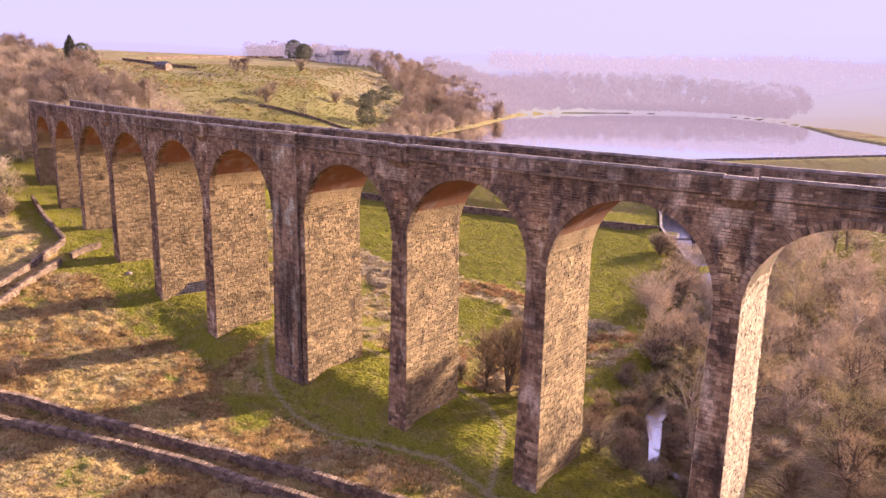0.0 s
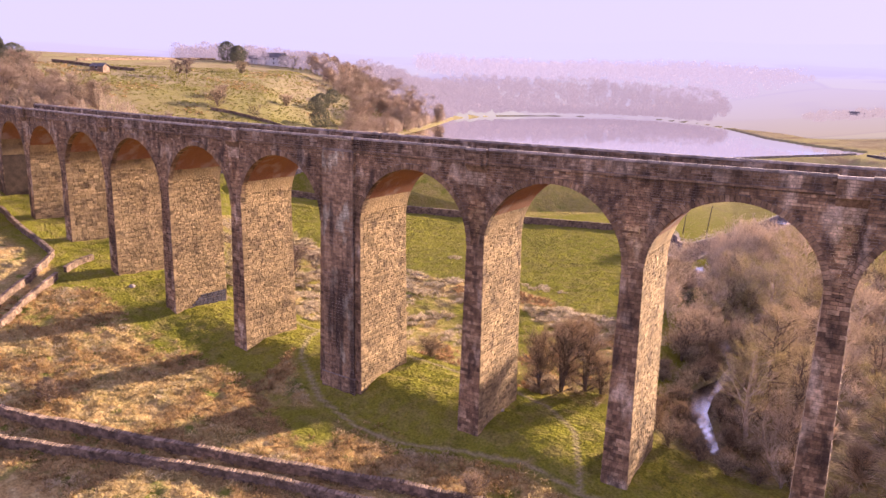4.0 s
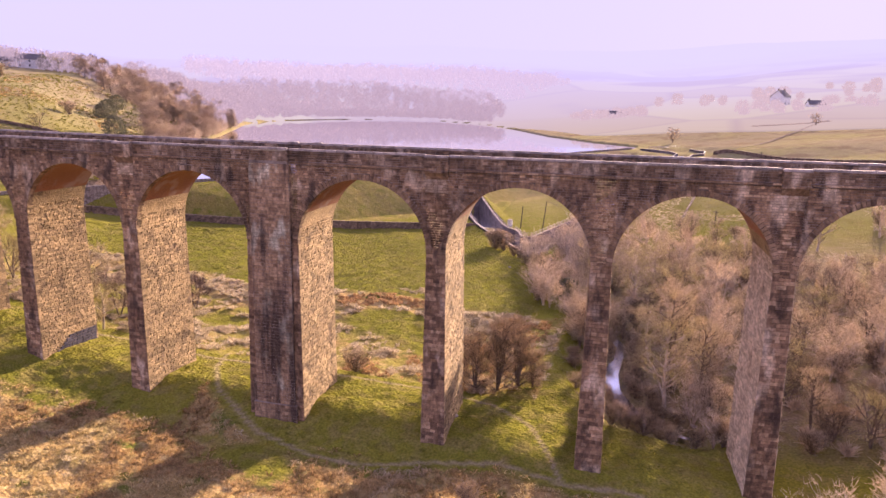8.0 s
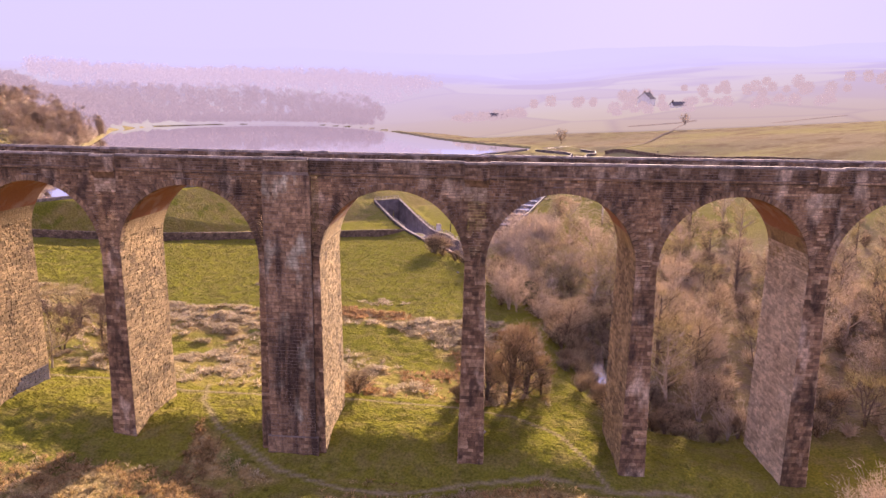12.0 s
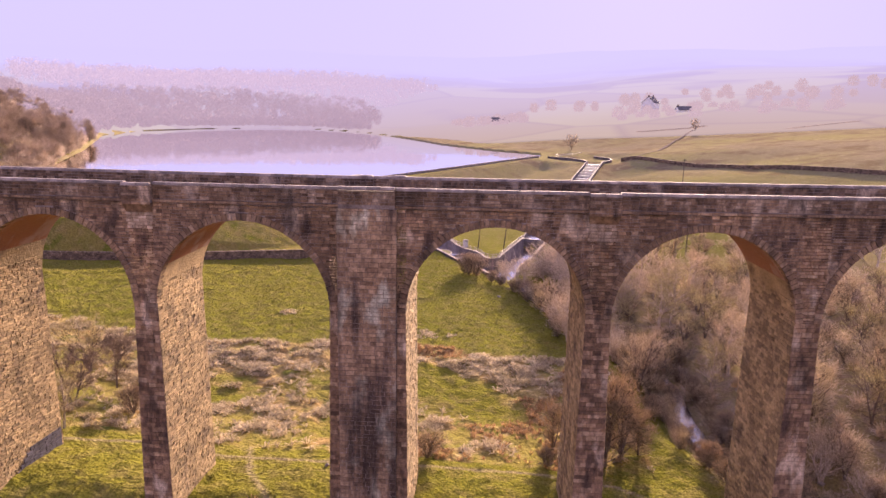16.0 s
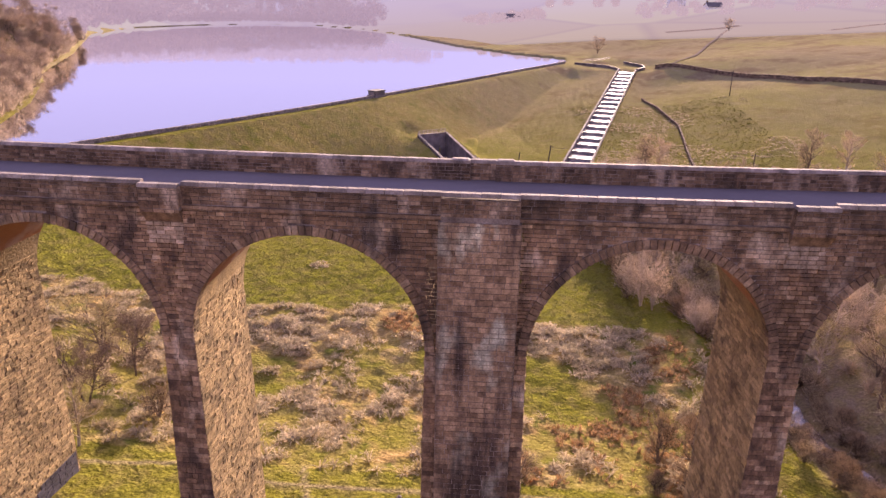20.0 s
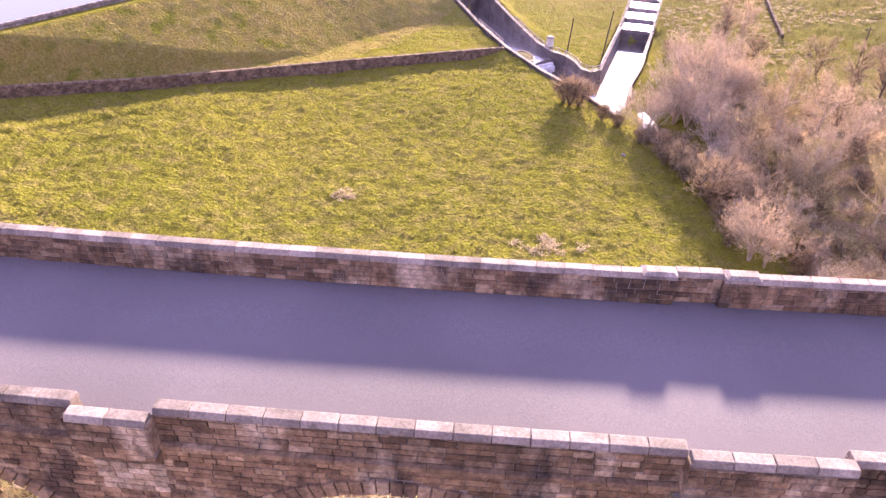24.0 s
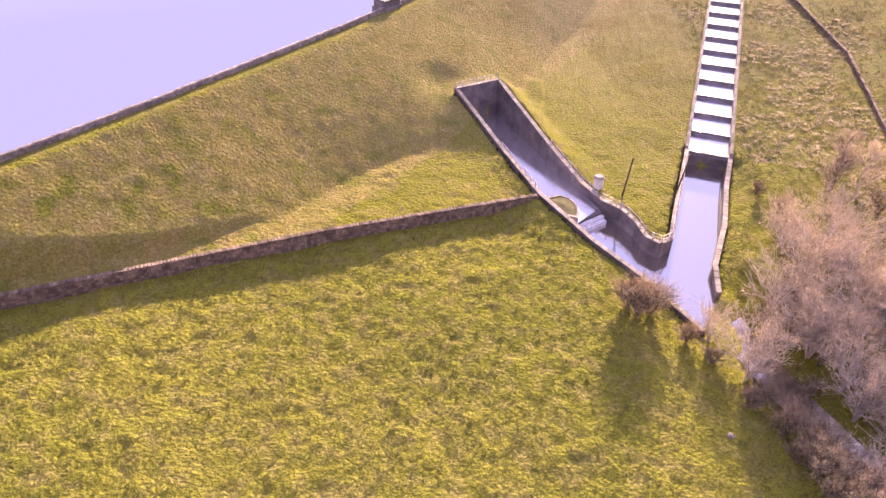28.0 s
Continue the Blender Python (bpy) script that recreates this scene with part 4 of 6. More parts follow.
# arches: barrel, ring, spandrel
edges = [(ABUT_W, 1.05)] + [(s, 3.2 if s == KING else 1.05) for s in PIERS] + [(ABUT_E, 1.05)]
ring_mesh = None
voussoirs = 57
for (s0, w0), (s1, w1) in zip(edges[:-1], edges[1:]):
    c, r = (s0 + w0 + s1 - w1) / 2, (s1 - w1 - s0 - w0) / 2
    n = 40
    angs = [math.pi * i / n for i in range(n + 1)]
    pts = [(c - r * math.cos(a), Z_SPRING + SPAN_R * math.sin(a)) for a in angs]
    # barrel, brick above the haunch stones
    verts, uv = [], []
    for (u, z), a in zip(pts, angs):
        for d in (0.02, 3, 6, WIDE - 0.02):
            verts.append(at(u, d, z))
            uv.append((d, a * SPAN_R))
    lower, upper = [], []
    for i in range(n):
        for j in range(3):
            q = (4 * i + j, 4 * i + 4 + j, 4 * i + 5 + j, 4 * i + 1 + j)
            (upper if 6 <= i < n - 6 else lower).append(q)
    arch = mesh_object("arch", verts[24:4 * (n - 5)], [tuple(k - 24 for k in q) for q in upper], BRICK, viaduct, "orange brick barrel under the arch", True, uv[24:4 * (n - 5)])
    for first in (0, n - 6):
        cut_v = verts[4 * first:4 * (first + 7)]
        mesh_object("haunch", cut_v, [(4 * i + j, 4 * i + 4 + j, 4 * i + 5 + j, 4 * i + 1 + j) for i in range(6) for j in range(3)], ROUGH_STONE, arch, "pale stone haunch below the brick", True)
    # spandrel walls
    for d in (0.03, WIDE - 0.03):
        core_v = []
        for u, z in pts:
            core_v += [at(u, d, z), at(u, d, Z_ROAD - 0.1)]
        mesh_object("spandrel", core_v, [(2 * i, 2 * i + 2, 2 * i + 3, 2 * i + 1) for i in range(n)], POINTING, arch)
    # ring of separate stones, one shared shape
    if ring_mesh is None:
        step = math.pi / voussoirs
        pv = []
        for d in (-0.11, 0.75):
            for rr, da in ((SPAN_R - 0.01, -step / 2 + 0.0032), (SPAN_R - 0.01, step / 2 - 0.0032), (SPAN_R + 0.60, step / 2 - 0.003), (SPAN_R + 0.60, -step / 2 + 0.003)):
                pv.append((rr * math.sin(da), d, rr * math.cos(da)))
        ring_mesh = bpy.data.meshes.new("voussoir")
        ring_mesh.from_pydata(pv, [], BOX)
        ring_mesh.materials.append(RING)
        bm = bmesh.new()
        bm.from_mesh(ring_mesh)
        bmesh.ops.bevel(bm, geom=[e for e in bm.edges if all(v.co.y < 0 for v in e.verts)], offset=0.025, segments=1, affect="EDGES")
        bm.to_mesh(ring_mesh)
        bm.free()
        ring_mesh.update()
    if -70 < c < 90:
        x, y, _ = at(c, 0, 0)
        frame_c = Matrix.Translation((x, y, Z_SPRING)) @ Matrix.Rotation(c / RAD, 4, "Z") @ Matrix.Diagonal((r / SPAN_R, 1, 1, 1))
        for i in range(voussoirs):
            a = -math.pi / 2 + (i + 0.5) * math.pi / voussoirs
            v = new("voussoir", ring_mesh)
            v.parent = arch
            v.matrix_basis = frame_c @ Matrix.Rotation(a, 4, "Y") @ Matrix.Translation((0, rnd.uniform(-0.02, 0.02), 0))
    else:
        ring = Pile()
        for i in range(voussoirs):
            a0, a1 = math.pi * i / voussoirs, math.pi * (i + 0.94) / voussoirs
            f = [at(c - q * math.cos(a) * r / SPAN_R, d, Z_SPRING + q * math.sin(a)) for d in (-0.07, 0.2) for q, a in ((SPAN_R, a0), (SPAN_R, a1), (SPAN_R + 0.60, a1), (SPAN_R + 0.60, a0))]
            ring.add(f, BOX)
        tagged(ring.to("arch_ring", RING, arch), kind="stuff")

# coursed spandrel stones between the rings, bay by bay
for i, (s, w) in enumerate(edges):
    lo = ABUT_W - 1.05 if i == 0 else (edges[i - 1][0] + edges[i - 1][1] + s - w) / 2
    hi = ABUT_E + 1.05 if i == len(edges) - 1 else (edges[i + 1][0] - edges[i + 1][1] + s + w) / 2
    pile = Pile()
    z = Z_SPRING
    while z < Z_STRING - 0.05:
        h = min(rnd.uniform(0.22, 0.31), Z_STRING - z)
        zm = z + h * 0.35
        q = (SPAN_R + 0.56) ** 2 - (zm - Z_SPRING) ** 2
        reach = math.sqrt(q) if q > 0 else 0.0
        a = s - w + (lo - (s - w)) + reach * (1 if i else 0)
        b = hi - reach * (1 if i < len(edges) - 1 else 0)
        a, b = max(a, lo), min(b, hi)
        if b - a > 0.1:
            course(pile, lambda u, v, o: at(u, 0.03 - o, v), a, b, z, z + h, (0.4, 0.95) if -60 < s < 80 else (0.8, 1.5), (0.03, 0.07), 0.008)
        z += h
    tagged(pile.to("spandrel_facing", STONE, viaduct), "coursed spandrel stones dark with soot", kind="stuff")

# string course, parapets, coping
string = Pile()
s = ABUT_W - 4
while s < ABUT_E + 6:
    e = s + rnd.uniform(0.9, 1.4)
    string.add([at(u, d, z) for z in (Z_STRING + 0.06, Z_STRING + 0.26) for u, d in ((s + 0.01, -0.2), (e - 0.01, -0.2), (e - 0.01, 0.3), (s + 0.01, 0.3))], BOX)
    s = e
tagged(string.to("string_course", RING, viaduct), "projecting stone string course under the parapet", kind="stuff")


def stretch_of(s):
    """How far the parapet steps out at s: 0 plain, 1 refuge, 2 thick pier."""
    if abs(s - KING) < 2.3:
        return 2
    return 1 if any(abs(s - q) < 1.25 for q in REFUGES) else 0


STONE_MESH = bpy.data.meshes.new("stone")
bm = bmesh.new()
bmesh.ops.create_cube(bm, size=1, matrix=Matrix.Diagonal((1, 0.1, 1, 1)))
for v in bm.verts:
    if v.co.y < 0:
        v.co.x, v.co.z = v.co.x * 0.97, v.co.z * 0.9
bm.to_mesh(STONE_MESH)
bm.free()
STONE_MESH.materials.append(PARAPET)


def parapet(d0, d1, face_out, name):
    """A wall between d0 and d1, its seen face at d0 (face_out -1) or d1."""
    seen = d0
    king_half = 2.3 if name == "parapet_near" else 0.9
    cuts = sorted({ABUT_W - 4, ABUT_E + 6, *[q + k for q in (REFUGES if name == "parapet_near" else []) for k in (-1.25, 1.25)], KING - king_half, KING + king_half})
    wall = None
    stones = Pile()
    near_side = name == "parapet_near"
    for a, b in zip(cuts[:-1], cuts[1:]):
        kind = stretch_of((a + b) / 2) if near_side or abs((a + b) / 2 - KING) < 2 else 0
        off = {0: 0.0, 1: -0.5, 2: -0.42}[kind] if name == "parapet_near" else {0: 0.0, 1: 0.22, 2: 0.22}[kind]
        steps = max(1, round((b - a) / 3))
        cv, cf = [], []
        for i in range(steps + 1):
            u = a + (b - a) * i / steps
            cv += [at(u, d0 + 0.03 + off, Z_ROAD - 0.25), at(u, d1 - 0.03 + off, Z_ROAD - 0.25), at(u, d1 - 0.03 + off, Z_WALL), at(u, d0 + 0.03 + off, Z_WALL)]
            if i:
                cf += [(4 * i - 4 + j, 4 * i - 4 + (j + 1) % 4, 4 * i + (j + 1) % 4, 4 * i + j) for j in range(4)]
        cf += [(3, 2, 1, 0), tuple(4 * steps + j for j in range(4))]
        stretch = mesh_object(name, cv, cf, POINTING, viaduct if wall is None else wall)
        wall = wall or stretch
        z = Z_STRING + 0.3 if name == "parapet_near" else Z_ROAD
        single = near_side and kind == 0 and -12 < a and b < 28
        while z < Z_WALL - 0.03:
            h = min(rnd.uniform(0.2, 0.3), Z_WALL - z)
            if single:
                u = a
                while u < b - 0.05:
                    e = u + rnd.uniform(0.5, 0.95)
                    e = b if e > b - 0.3 else e
                    o = new("stone", STONE_MESH)
                    o.parent = wall
                    o.matrix_basis = Matrix.Translation(at((u + e) / 2, 0.03, z + h / 2)) @ Matrix.Rotation(u / RAD, 4, "Z") @ Matrix.Diagonal((e - u - 0.025, rnd.uniform(0.7, 1.5), h - 0.022, 1))
                    u = e
                z += h
                continue
            course(stones, lambda u, v, o: at(u, seen + off - o + 0.03, v), a, b, z, z + h, (0.4, 0.9), (0.02, 0.055), 0.006)
            z += h
        if kind:
            for k, u in ((-1, a), (1, b)):
                z = Z_ROAD
                while z < Z_WALL:
                    stones.add([at(u + k * p, d, zz) for zz in (z, z + 0.23) for p, d in ((0, min(off, 0) + d0), (0.03, min(off, 0) + d0), (0.03, max(off, 0) + d0 + 0.1), (0, max(off, 0) + d0 + 0.1))], BOX)
                    z += 0.25
    tagged(stones.to("wall_stone", PARAPET, wall), kind="stuff")
    # coping stones: alike pieces on one mesh
    me = bpy.data.meshes.new("coping_stone")
    bm = bmesh.new()
    bmesh.ops.create_cube(bm, size=1, matrix=Matrix.Diagonal((1.08, d1 - d0 + 0.10, Z_TOP - Z_WALL, 1)))
    for v in bm.verts:
        if v.co.z > 0:
            v.co.y *= 0.72
    bmesh.ops.bevel(bm, geom=list(bm.edges), offset=0.02, segments=1, affect="EDGES")
    bm.to_mesh(me)
    bm.free()
    me.materials.append(COPING)
    for a, b in zip(cuts[:-1], cuts[1:]):
        kind = stretch_of((a + b) / 2) if near_side or abs((a + b) / 2 - KING) < 2 else 0
        off = {0: 0.0, 1: -0.5, 2: -0.42}[kind] if name == "parapet_near" else {0: 0.0, 1: 0.22, 2: 0.22}[kind]
        lift = {0: 0.0, 1: -0.05, 2: 0.1}[kind] if name == "parapet_near" else 0.0
        count = max(1, round((b - a) / 1.1))
        for i in range(count):
            u = a + (b - a) * (i + 0.5) / count
            o = new("coping_stone", me)
            o.parent = wall
            o.matrix_basis = Matrix.Translation(at(u, (d0 + d1) / 2 + off, (Z_WALL + Z_TOP) / 2 + lift + rnd.uniform(-0.008, 0.008))) @ Matrix.Rotation(u / RAD + rnd.uniform(-0.008, 0.008), 4, "Z") @ Matrix.Diagonal(((b - a) / count / 1.1, 1, 1, 1))
    return wall


near_wall = parapet(0.0, 0.45, -1, "parapet_near")
far_wall = parapet(WIDE - 0.5, WIDE - 0.05, -1, "parapet_far")
for u in [KING - 1.6, KING + 1.6]:
    cap = Pile()
    d = WIDE - 0.28
    cap.add([at(u + k * p, d + j * q, z) for z, p, q in ((Z_TOP - 0.02, 0.68, 0.36), (Z_TOP + 0.09, 0.5, 0.2)) for k, j in ((-1, -1), (1, -1), (1, 1), (-1, 1))], BOX)
    cap.to("refuge_cap", COPING, far_wall, "raised coping block beside the refuge")

# pilasters under the refuges
for q in REFUGES:
    core, pil, pale = Pile(), Pile(), Pile()
    core.add([at(q + k * w, d, z) for z, w, o in ((34.15, 1.15, 0.02), (34.85, 1.22, 0.45)) for k, d in ((-1, -o), (1, -o), (1, 0.1), (-1, 0.1))], BOX)
    core.add([at(q + k * 1.22, d, z) for z in (34.85, Z_WALL - 0.2) for k, d in ((-1, -0.45), (1, -0.45), (1, 0.1), (-1, 0.1))], BOX)
    b = core.to("refuge_pilaster", RING, viaduct, "corbelled refuge standing out from the parapet")
    for z in (34.85, 35.1):
        course(pil, lambda u, v, o: at(u, -0.45 - o, v), q - 1.25, q + 1.25, z, z + 0.25, (0.4, 0.9), (0.02, 0.05), 0.008)
    tagged(pil.to("pilaster_stone", STONE, b), kind="stuff")
    for i in range(5):
        z = 32.75 + i * 0.28
        w = 1.0 + 0.25 * rnd.random()
        course(pale, lambda u, v, o: at(u, 0.015 - o, v), q - w, q + w, z, z + 0.28, (0.4, 0.8), (0.06, 0.085), 0.006)
    tagged(pale.to("limed_stone", LIMED, b), "pale limed blocks under the refuge", kind="stuff")

# roadway
rv, rf = [], []
count = 120
for i in range(count + 1):
    u = ABUT_W - 4 + (ABUT_E + 10 - ABUT_W) * i / count
    rv += [at(u, d, Z_ROAD + h) for d, h in ((0.4, -0.02), (2.2, 0.03), (4.5, 0.05), (6.8, 0.03), (9.4, -0.02))]
    if i:
        rf += [(5 * i - 5 + j, 5 * i + j, 5 * i + 1 + j, 5 * i - 4 + j) for j in range(4)]
mesh_object("roadway", rv, rf, ASPHALT, viaduct, "grey asphalt path across the viaduct", True)

# abutments
for s, k in ((ABUT_W, -1), (ABUT_E, 1)):
    far_end = s + k * 5
    core = Pile()
    core.add([at(u, d, z) for z in (ground_height(*at(s, 4, 0)[:2]) - 6, Z_STRING) for u, d in ((min(s - k, far_end), 0.0), (max(s - k, far_end), 0.0), (max(s - k, far_end), WIDE), (min(s - k, far_end), WIDE))], BOX)
    a = core.to("abutment", MORTAR, viaduct, "stone abutment at the viaduct's end")
    face = Pile()
    z = ground_height(*at(s, 4, 0)[:2]) - 2
    while z < Z_STRING:
        course(face, lambda u, v, o: at(u, -o, v), min(s - k, far_end), max(s - k, far_end), z, z + 0.5, (0.7, 1.5), (0.02, 0.06), 0.01)
        z += 0.5
    tagged(face.to("abutment_facing", STONE, a), kind="stuff")

# ---- dry-stone walls ----
def walk_line(line, step):
    """Evenly spaced places on a polyline, with its way there."""
    out, left = [], 0.0
    for a, b in zip(line[:-1], line[1:]):
        a, b = Vector(a[:2]), Vector(b[:2])
        ln = (b - a).length
        k = left
        while k < ln:
            out.append((a + (b - a) * (k / ln), (b - a).normalized()))
            k += step
        left = k - ln
    return out


def dry_wall(name, line, height, thick, label, stone=0.42, top=None, cope=True, sink=0.6, mat=None):
    """A rough wall that follows the ground; top: heights of its crown along the line instead."""
    thing = tagged(new(name), label, "stone wall")
    core, faces, caps = Pile(), Pile(), []
    spots = walk_line(line, stone)
    xs = np.array([p.x for p, _ in spots])
    ys = np.array([p.y for p, _ in spots])
    grounds = land(xs, ys)[0]
    if top is not None:
        crowns = along(line, xs, ys)[3]
    else:
        crowns = grounds + height
        crowns = np.convolve(np.pad(crowns, 4, mode="edge"), np.ones(9) / 9, "valid")
    for i in range(len(spots) - 1):
        (p, w), (q, _) = spots[i], spots[i + 1]
        nrm = Vector((w.y, -w.x))
        lo = min(grounds[i], crowns[i] - height) - sink
        hi0, hi1 = crowns[i], crowns[i + 1]
        a, b = p - nrm * thick * 0.42, p + nrm * thick * 0.42
        c, d = q + nrm * thick * 0.42, q - nrm * thick * 0.42
        core.add([(a.x, a.y, lo), (d.x, d.y, lo), (c.x, c.y, lo), (b.x, b.y, lo), (a.x, a.y, hi0 - 0.03), (d.x, d.y, hi1 - 0.03), (c.x, c.y, hi1 - 0.03), (b.x, b.y, hi0 - 0.03)], BOX)
        for sgn in (-1, 1):
            z = hi0
            rows = max(2, int((hi0 - lo) / 0.3))
            rows = min(rows, 12)
            h = (hi0 - lo) / rows
            for r in range(rows):
                o = [thick * 0.5 + rnd.uniform(-0.03, 0.05) for _ in range(4)]
                z0, z1 = lo + r * h + 0.02, lo + (r + 1) * h - 0.01
                u0, u1 = 0.02 + rnd.uniform(0, 0.05), 0.98 - rnd.uniform(0, 0.05)
                pts = [p + (q - p) * u for u in (u0, u1, u1, u0)]
                front = [(pt + nrm * sgn * k) for pt, k in zip(pts, o)]
                zz = (z0, z0, z1, z1)
                v = [(pt.x + nrm.x * sgn * thick * 0.3, pt.y + nrm.y * sgn * thick * 0.3, e) for pt, e in zip(pts, zz)] + [(f.x, f.y, e) for f, e in zip(front, zz)]
                quad = [(4, 5, 6, 7), (0, 1, 5, 4), (1, 2, 6, 5), (2, 3, 7, 6), (3, 0, 4, 7)]
                faces.add(v, quad if sgn > 0 else [f[::-1] for f in quad])
        caps.append((p, w, (hi0 + hi1) / 2))
    body = core.to("wall_core", MORTAR, thing)
    tagged(faces.to("wall_stone", mat or DRYSTONE, thing), kind="stuff")
    if cope:
        if len(caps) <= 260:
            for p, w, z in caps:
                o = new("coping_stone", CAP_PALE if mat else CAP_MESH)
                o.parent = thing
                o.matrix_basis = Matrix.Translation((p.x, p.y, z + 0.06)) @ Matrix.Rotation(math.atan2(w.y, w.x) + rnd.uniform(-0.15, 0.15), 4, "Z") @ Matrix.Rotation(rnd.uniform(-0.15, 0.15), 4, "Y") @ Matrix.Diagonal((stone / 0.42 * rnd.uniform(0.8, 1.05), (thick + 0.08) / 0.6, rnd.uniform(0.7, 1.3), 1))
        else:
            pile = Pile()
            for p, w, z in caps:
                m = Matrix.Translation((p.x, p.y, z + 0.06)) @ Matrix.Rotation(math.atan2(w.y, w.x) + rnd.uniform(-0.15, 0.15), 4, "Z") @ Matrix.Diagonal((stone * 0.95, thick + 0.08, rnd.uniform(0.15, 0.3), 1))
                pile.add([tuple(m @ Vector(c)) for c in ((-0.5, -0.5, -0.5), (0.5, -0.5, -0.5), (0.5, 0.5, -0.5), (-0.5, 0.5, -0.5), (-0.5, -0.35, 0.5), (0.5, -0.35, 0.5), (0.5, 0.35, 0.5), (-0.5, 0.35, 0.5))], BOX)
            tagged(pile.to("coping", COPING, thing), kind="stuff")
    return thing


CAP_MESH = bpy.data.meshes.new("coping_stone")
bm = bmesh.new()
bmesh.ops.create_cube(bm, size=1, matrix=Matrix.Diagonal((0.4, 0.6, 0.2, 1)))
bmesh.ops.bevel(bm, geom=list(bm.edges), offset=0.05, segments=1, affect="EDGES")
bm.to_mesh(CAP_MESH)
bm.free()
CAP_MESH.materials.append(DRYSTONE)
CAP_PALE = CAP_MESH.copy()
CAP_PALE.materials[0] = COPING

dry_wall("drystone_wall", [(-104, 19), (-90.5, 24), (-84, 27.2), (-75.7, 30.3), (-66.2, 34), (-57, 38.6), (-50.5, 41.0), (-44.4, 43.2), (-38, 45)], 1.15, 0.6, "lichened dry-stone wall beside a sunken farm track")
dry_wall("drystone_wall", [(-100, 14.5), (-88, 20.8), (-77, 26.2), (-66, 31.2), (-58, 34.4), (-50, 37.4), (-42, 40)], 0.95, 0.6, "low dry-stone wall along rough grazing")
dry_wall("drystone_wall", [(-166, 54), (-150.2, 50.8), (-136.4, 48.9), (-128.4, 41), (-123.5, 34.2), (-118, 26)], 1.0, 0.55, "crooked dry-stone wall bounding a lane")
dry_wall("drystone_wall", [(-127.6, 44.8), (-121, 36.6), (-116.8, 32), (-111, 24)], 1.0, 0.55, "short dry-stone wall at the lane's edge")
dry_wall("drystone_wall", [(-129.4, 47.2), (-131.4, 50.4), (-132.4, 54)], 0.9, 0.5, "broken dry-stone wall end by a pier")
dry_wall("field_wall", FIELD_WALL, 1.8, 0.6, "long dark retaining wall between field and dam", top=True)
dry_wall("drystone_wall", [(-23, 262), (-21, 248), (-19.6, 222), (-23.5, 193), (-25, 180)], 0.6, 0.4, "tumbled dry-stone wall on a rushy slope", 0.6)
dry_wall("drystone_wall", [(-9, 314), (6, 296), (23, 275), (54, 230), (80, 200)], 1.3, 0.6, "dark boundary wall across a pale pasture", 0.9)
dry_wall("drystone_wall", [(-350, 160), (-342, 163.6), (-326.8, 169), (-316, 179.6)], 1.2, 0.5, "dark field wall along the hill's brow", 0.9)
dry_wall("drystone_wall", [(-240, 161), (-236.7, 166.6), (-228, 175.4), (-216, 187)], 1.0, 0.5, "short broken wall on the hillside pasture", 0.9)
dry_wall("drystone_wall", [(-362, 178), (-392, 233), (-430, 311)], 1.2, 0.5, "dark boundary wall on the skyline", 1.2)
dry_wall("dam_wall", CREST, 1.0, 0.5, "pale parapet wall along the dam's crest", 0.8, top=True, mat=COPING)


# ---- outlet channel and spillway ----
def channel_wall(line, label, thick=0.55, foot=3.2):
    thing = tagged(new("channel_wall"), label, "channel wall", "walls of the water channel")
    for a, b in zip(line[:-1], line[1:]):
        body, stones = Pile(), Pile()
        w = Vector((b[0] - a[0], b[1] - a[1]))
        ln = w.length
        w.normalize()
        nrm = Vector((w.y, -w.x)) * thick / 2
        p, q = Vector(a[:2]) - w * 0.1, Vector(b[:2]) + w * 0.1
        body.add([(p.x - nrm.x, p.y - nrm.y, foot), (q.x - nrm.x, q.y - nrm.y, foot), (q.x + nrm.x, q.y + nrm.y, foot), (p.x + nrm.x, p.y + nrm.y, foot), (p.x - nrm.x, p.y - nrm.y, a[2]), (q.x - nrm.x, q.y - nrm.y, b[2]), (q.x + nrm.x, q.y + nrm.y, b[2]), (p.x + nrm.x, p.y + nrm.y, a[2])], BOX)
        body.to("wall_panel", CONCRETE, thing)
        count = max(1, round(ln / 1.2))
        for i in range(count):
            u = (i + 0.5) / count
            c = p + (q - p) * u
            z = a[2] + (b[2] - a[2]) * u
            o = new("coping_slab", SLAB_MESH)
            o.parent = thing
            o.matrix_basis = Matrix.Translation((c.x, c.y, z + 0.07)) @ Matrix.Rotation(math.atan2(w.y, w.x), 4, "Z") @ Matrix.Rotation(-math.atan2(b[2] - a[2], ln), 4, "Y") @ Matrix.Diagonal((ln / count / 1.2 * 0.985, thick / 0.55, 1, 1))
    return thing


SLAB_MESH = bpy.data.meshes.new("coping_slab")
bm = bmesh.new()
bmesh.ops.create_cube(bm, size=1, matrix=Matrix.Diagonal((1.2, 0.68, 0.16, 1)))
bmesh.ops.bevel(bm, geom=list(bm.edges), offset=0.025, segments=1, affect="EDGES")
bm.to_mesh(SLAB_MESH)
bm.free()
SLAB_MESH.materials.append(COPING)

channel_wall(LEFT_BANK, "stone channel wall sloping down the dam's foot")
channel_wall(RIGHT_BANK, "curved stone channel wall round a grass point")
channel_wall(FAR_BANK, "low stone wall beside the spillway pool")
channel_wall([LEFT_BANK[0], RIGHT_BANK[0]], "stone headwall over the outlet tunnel")


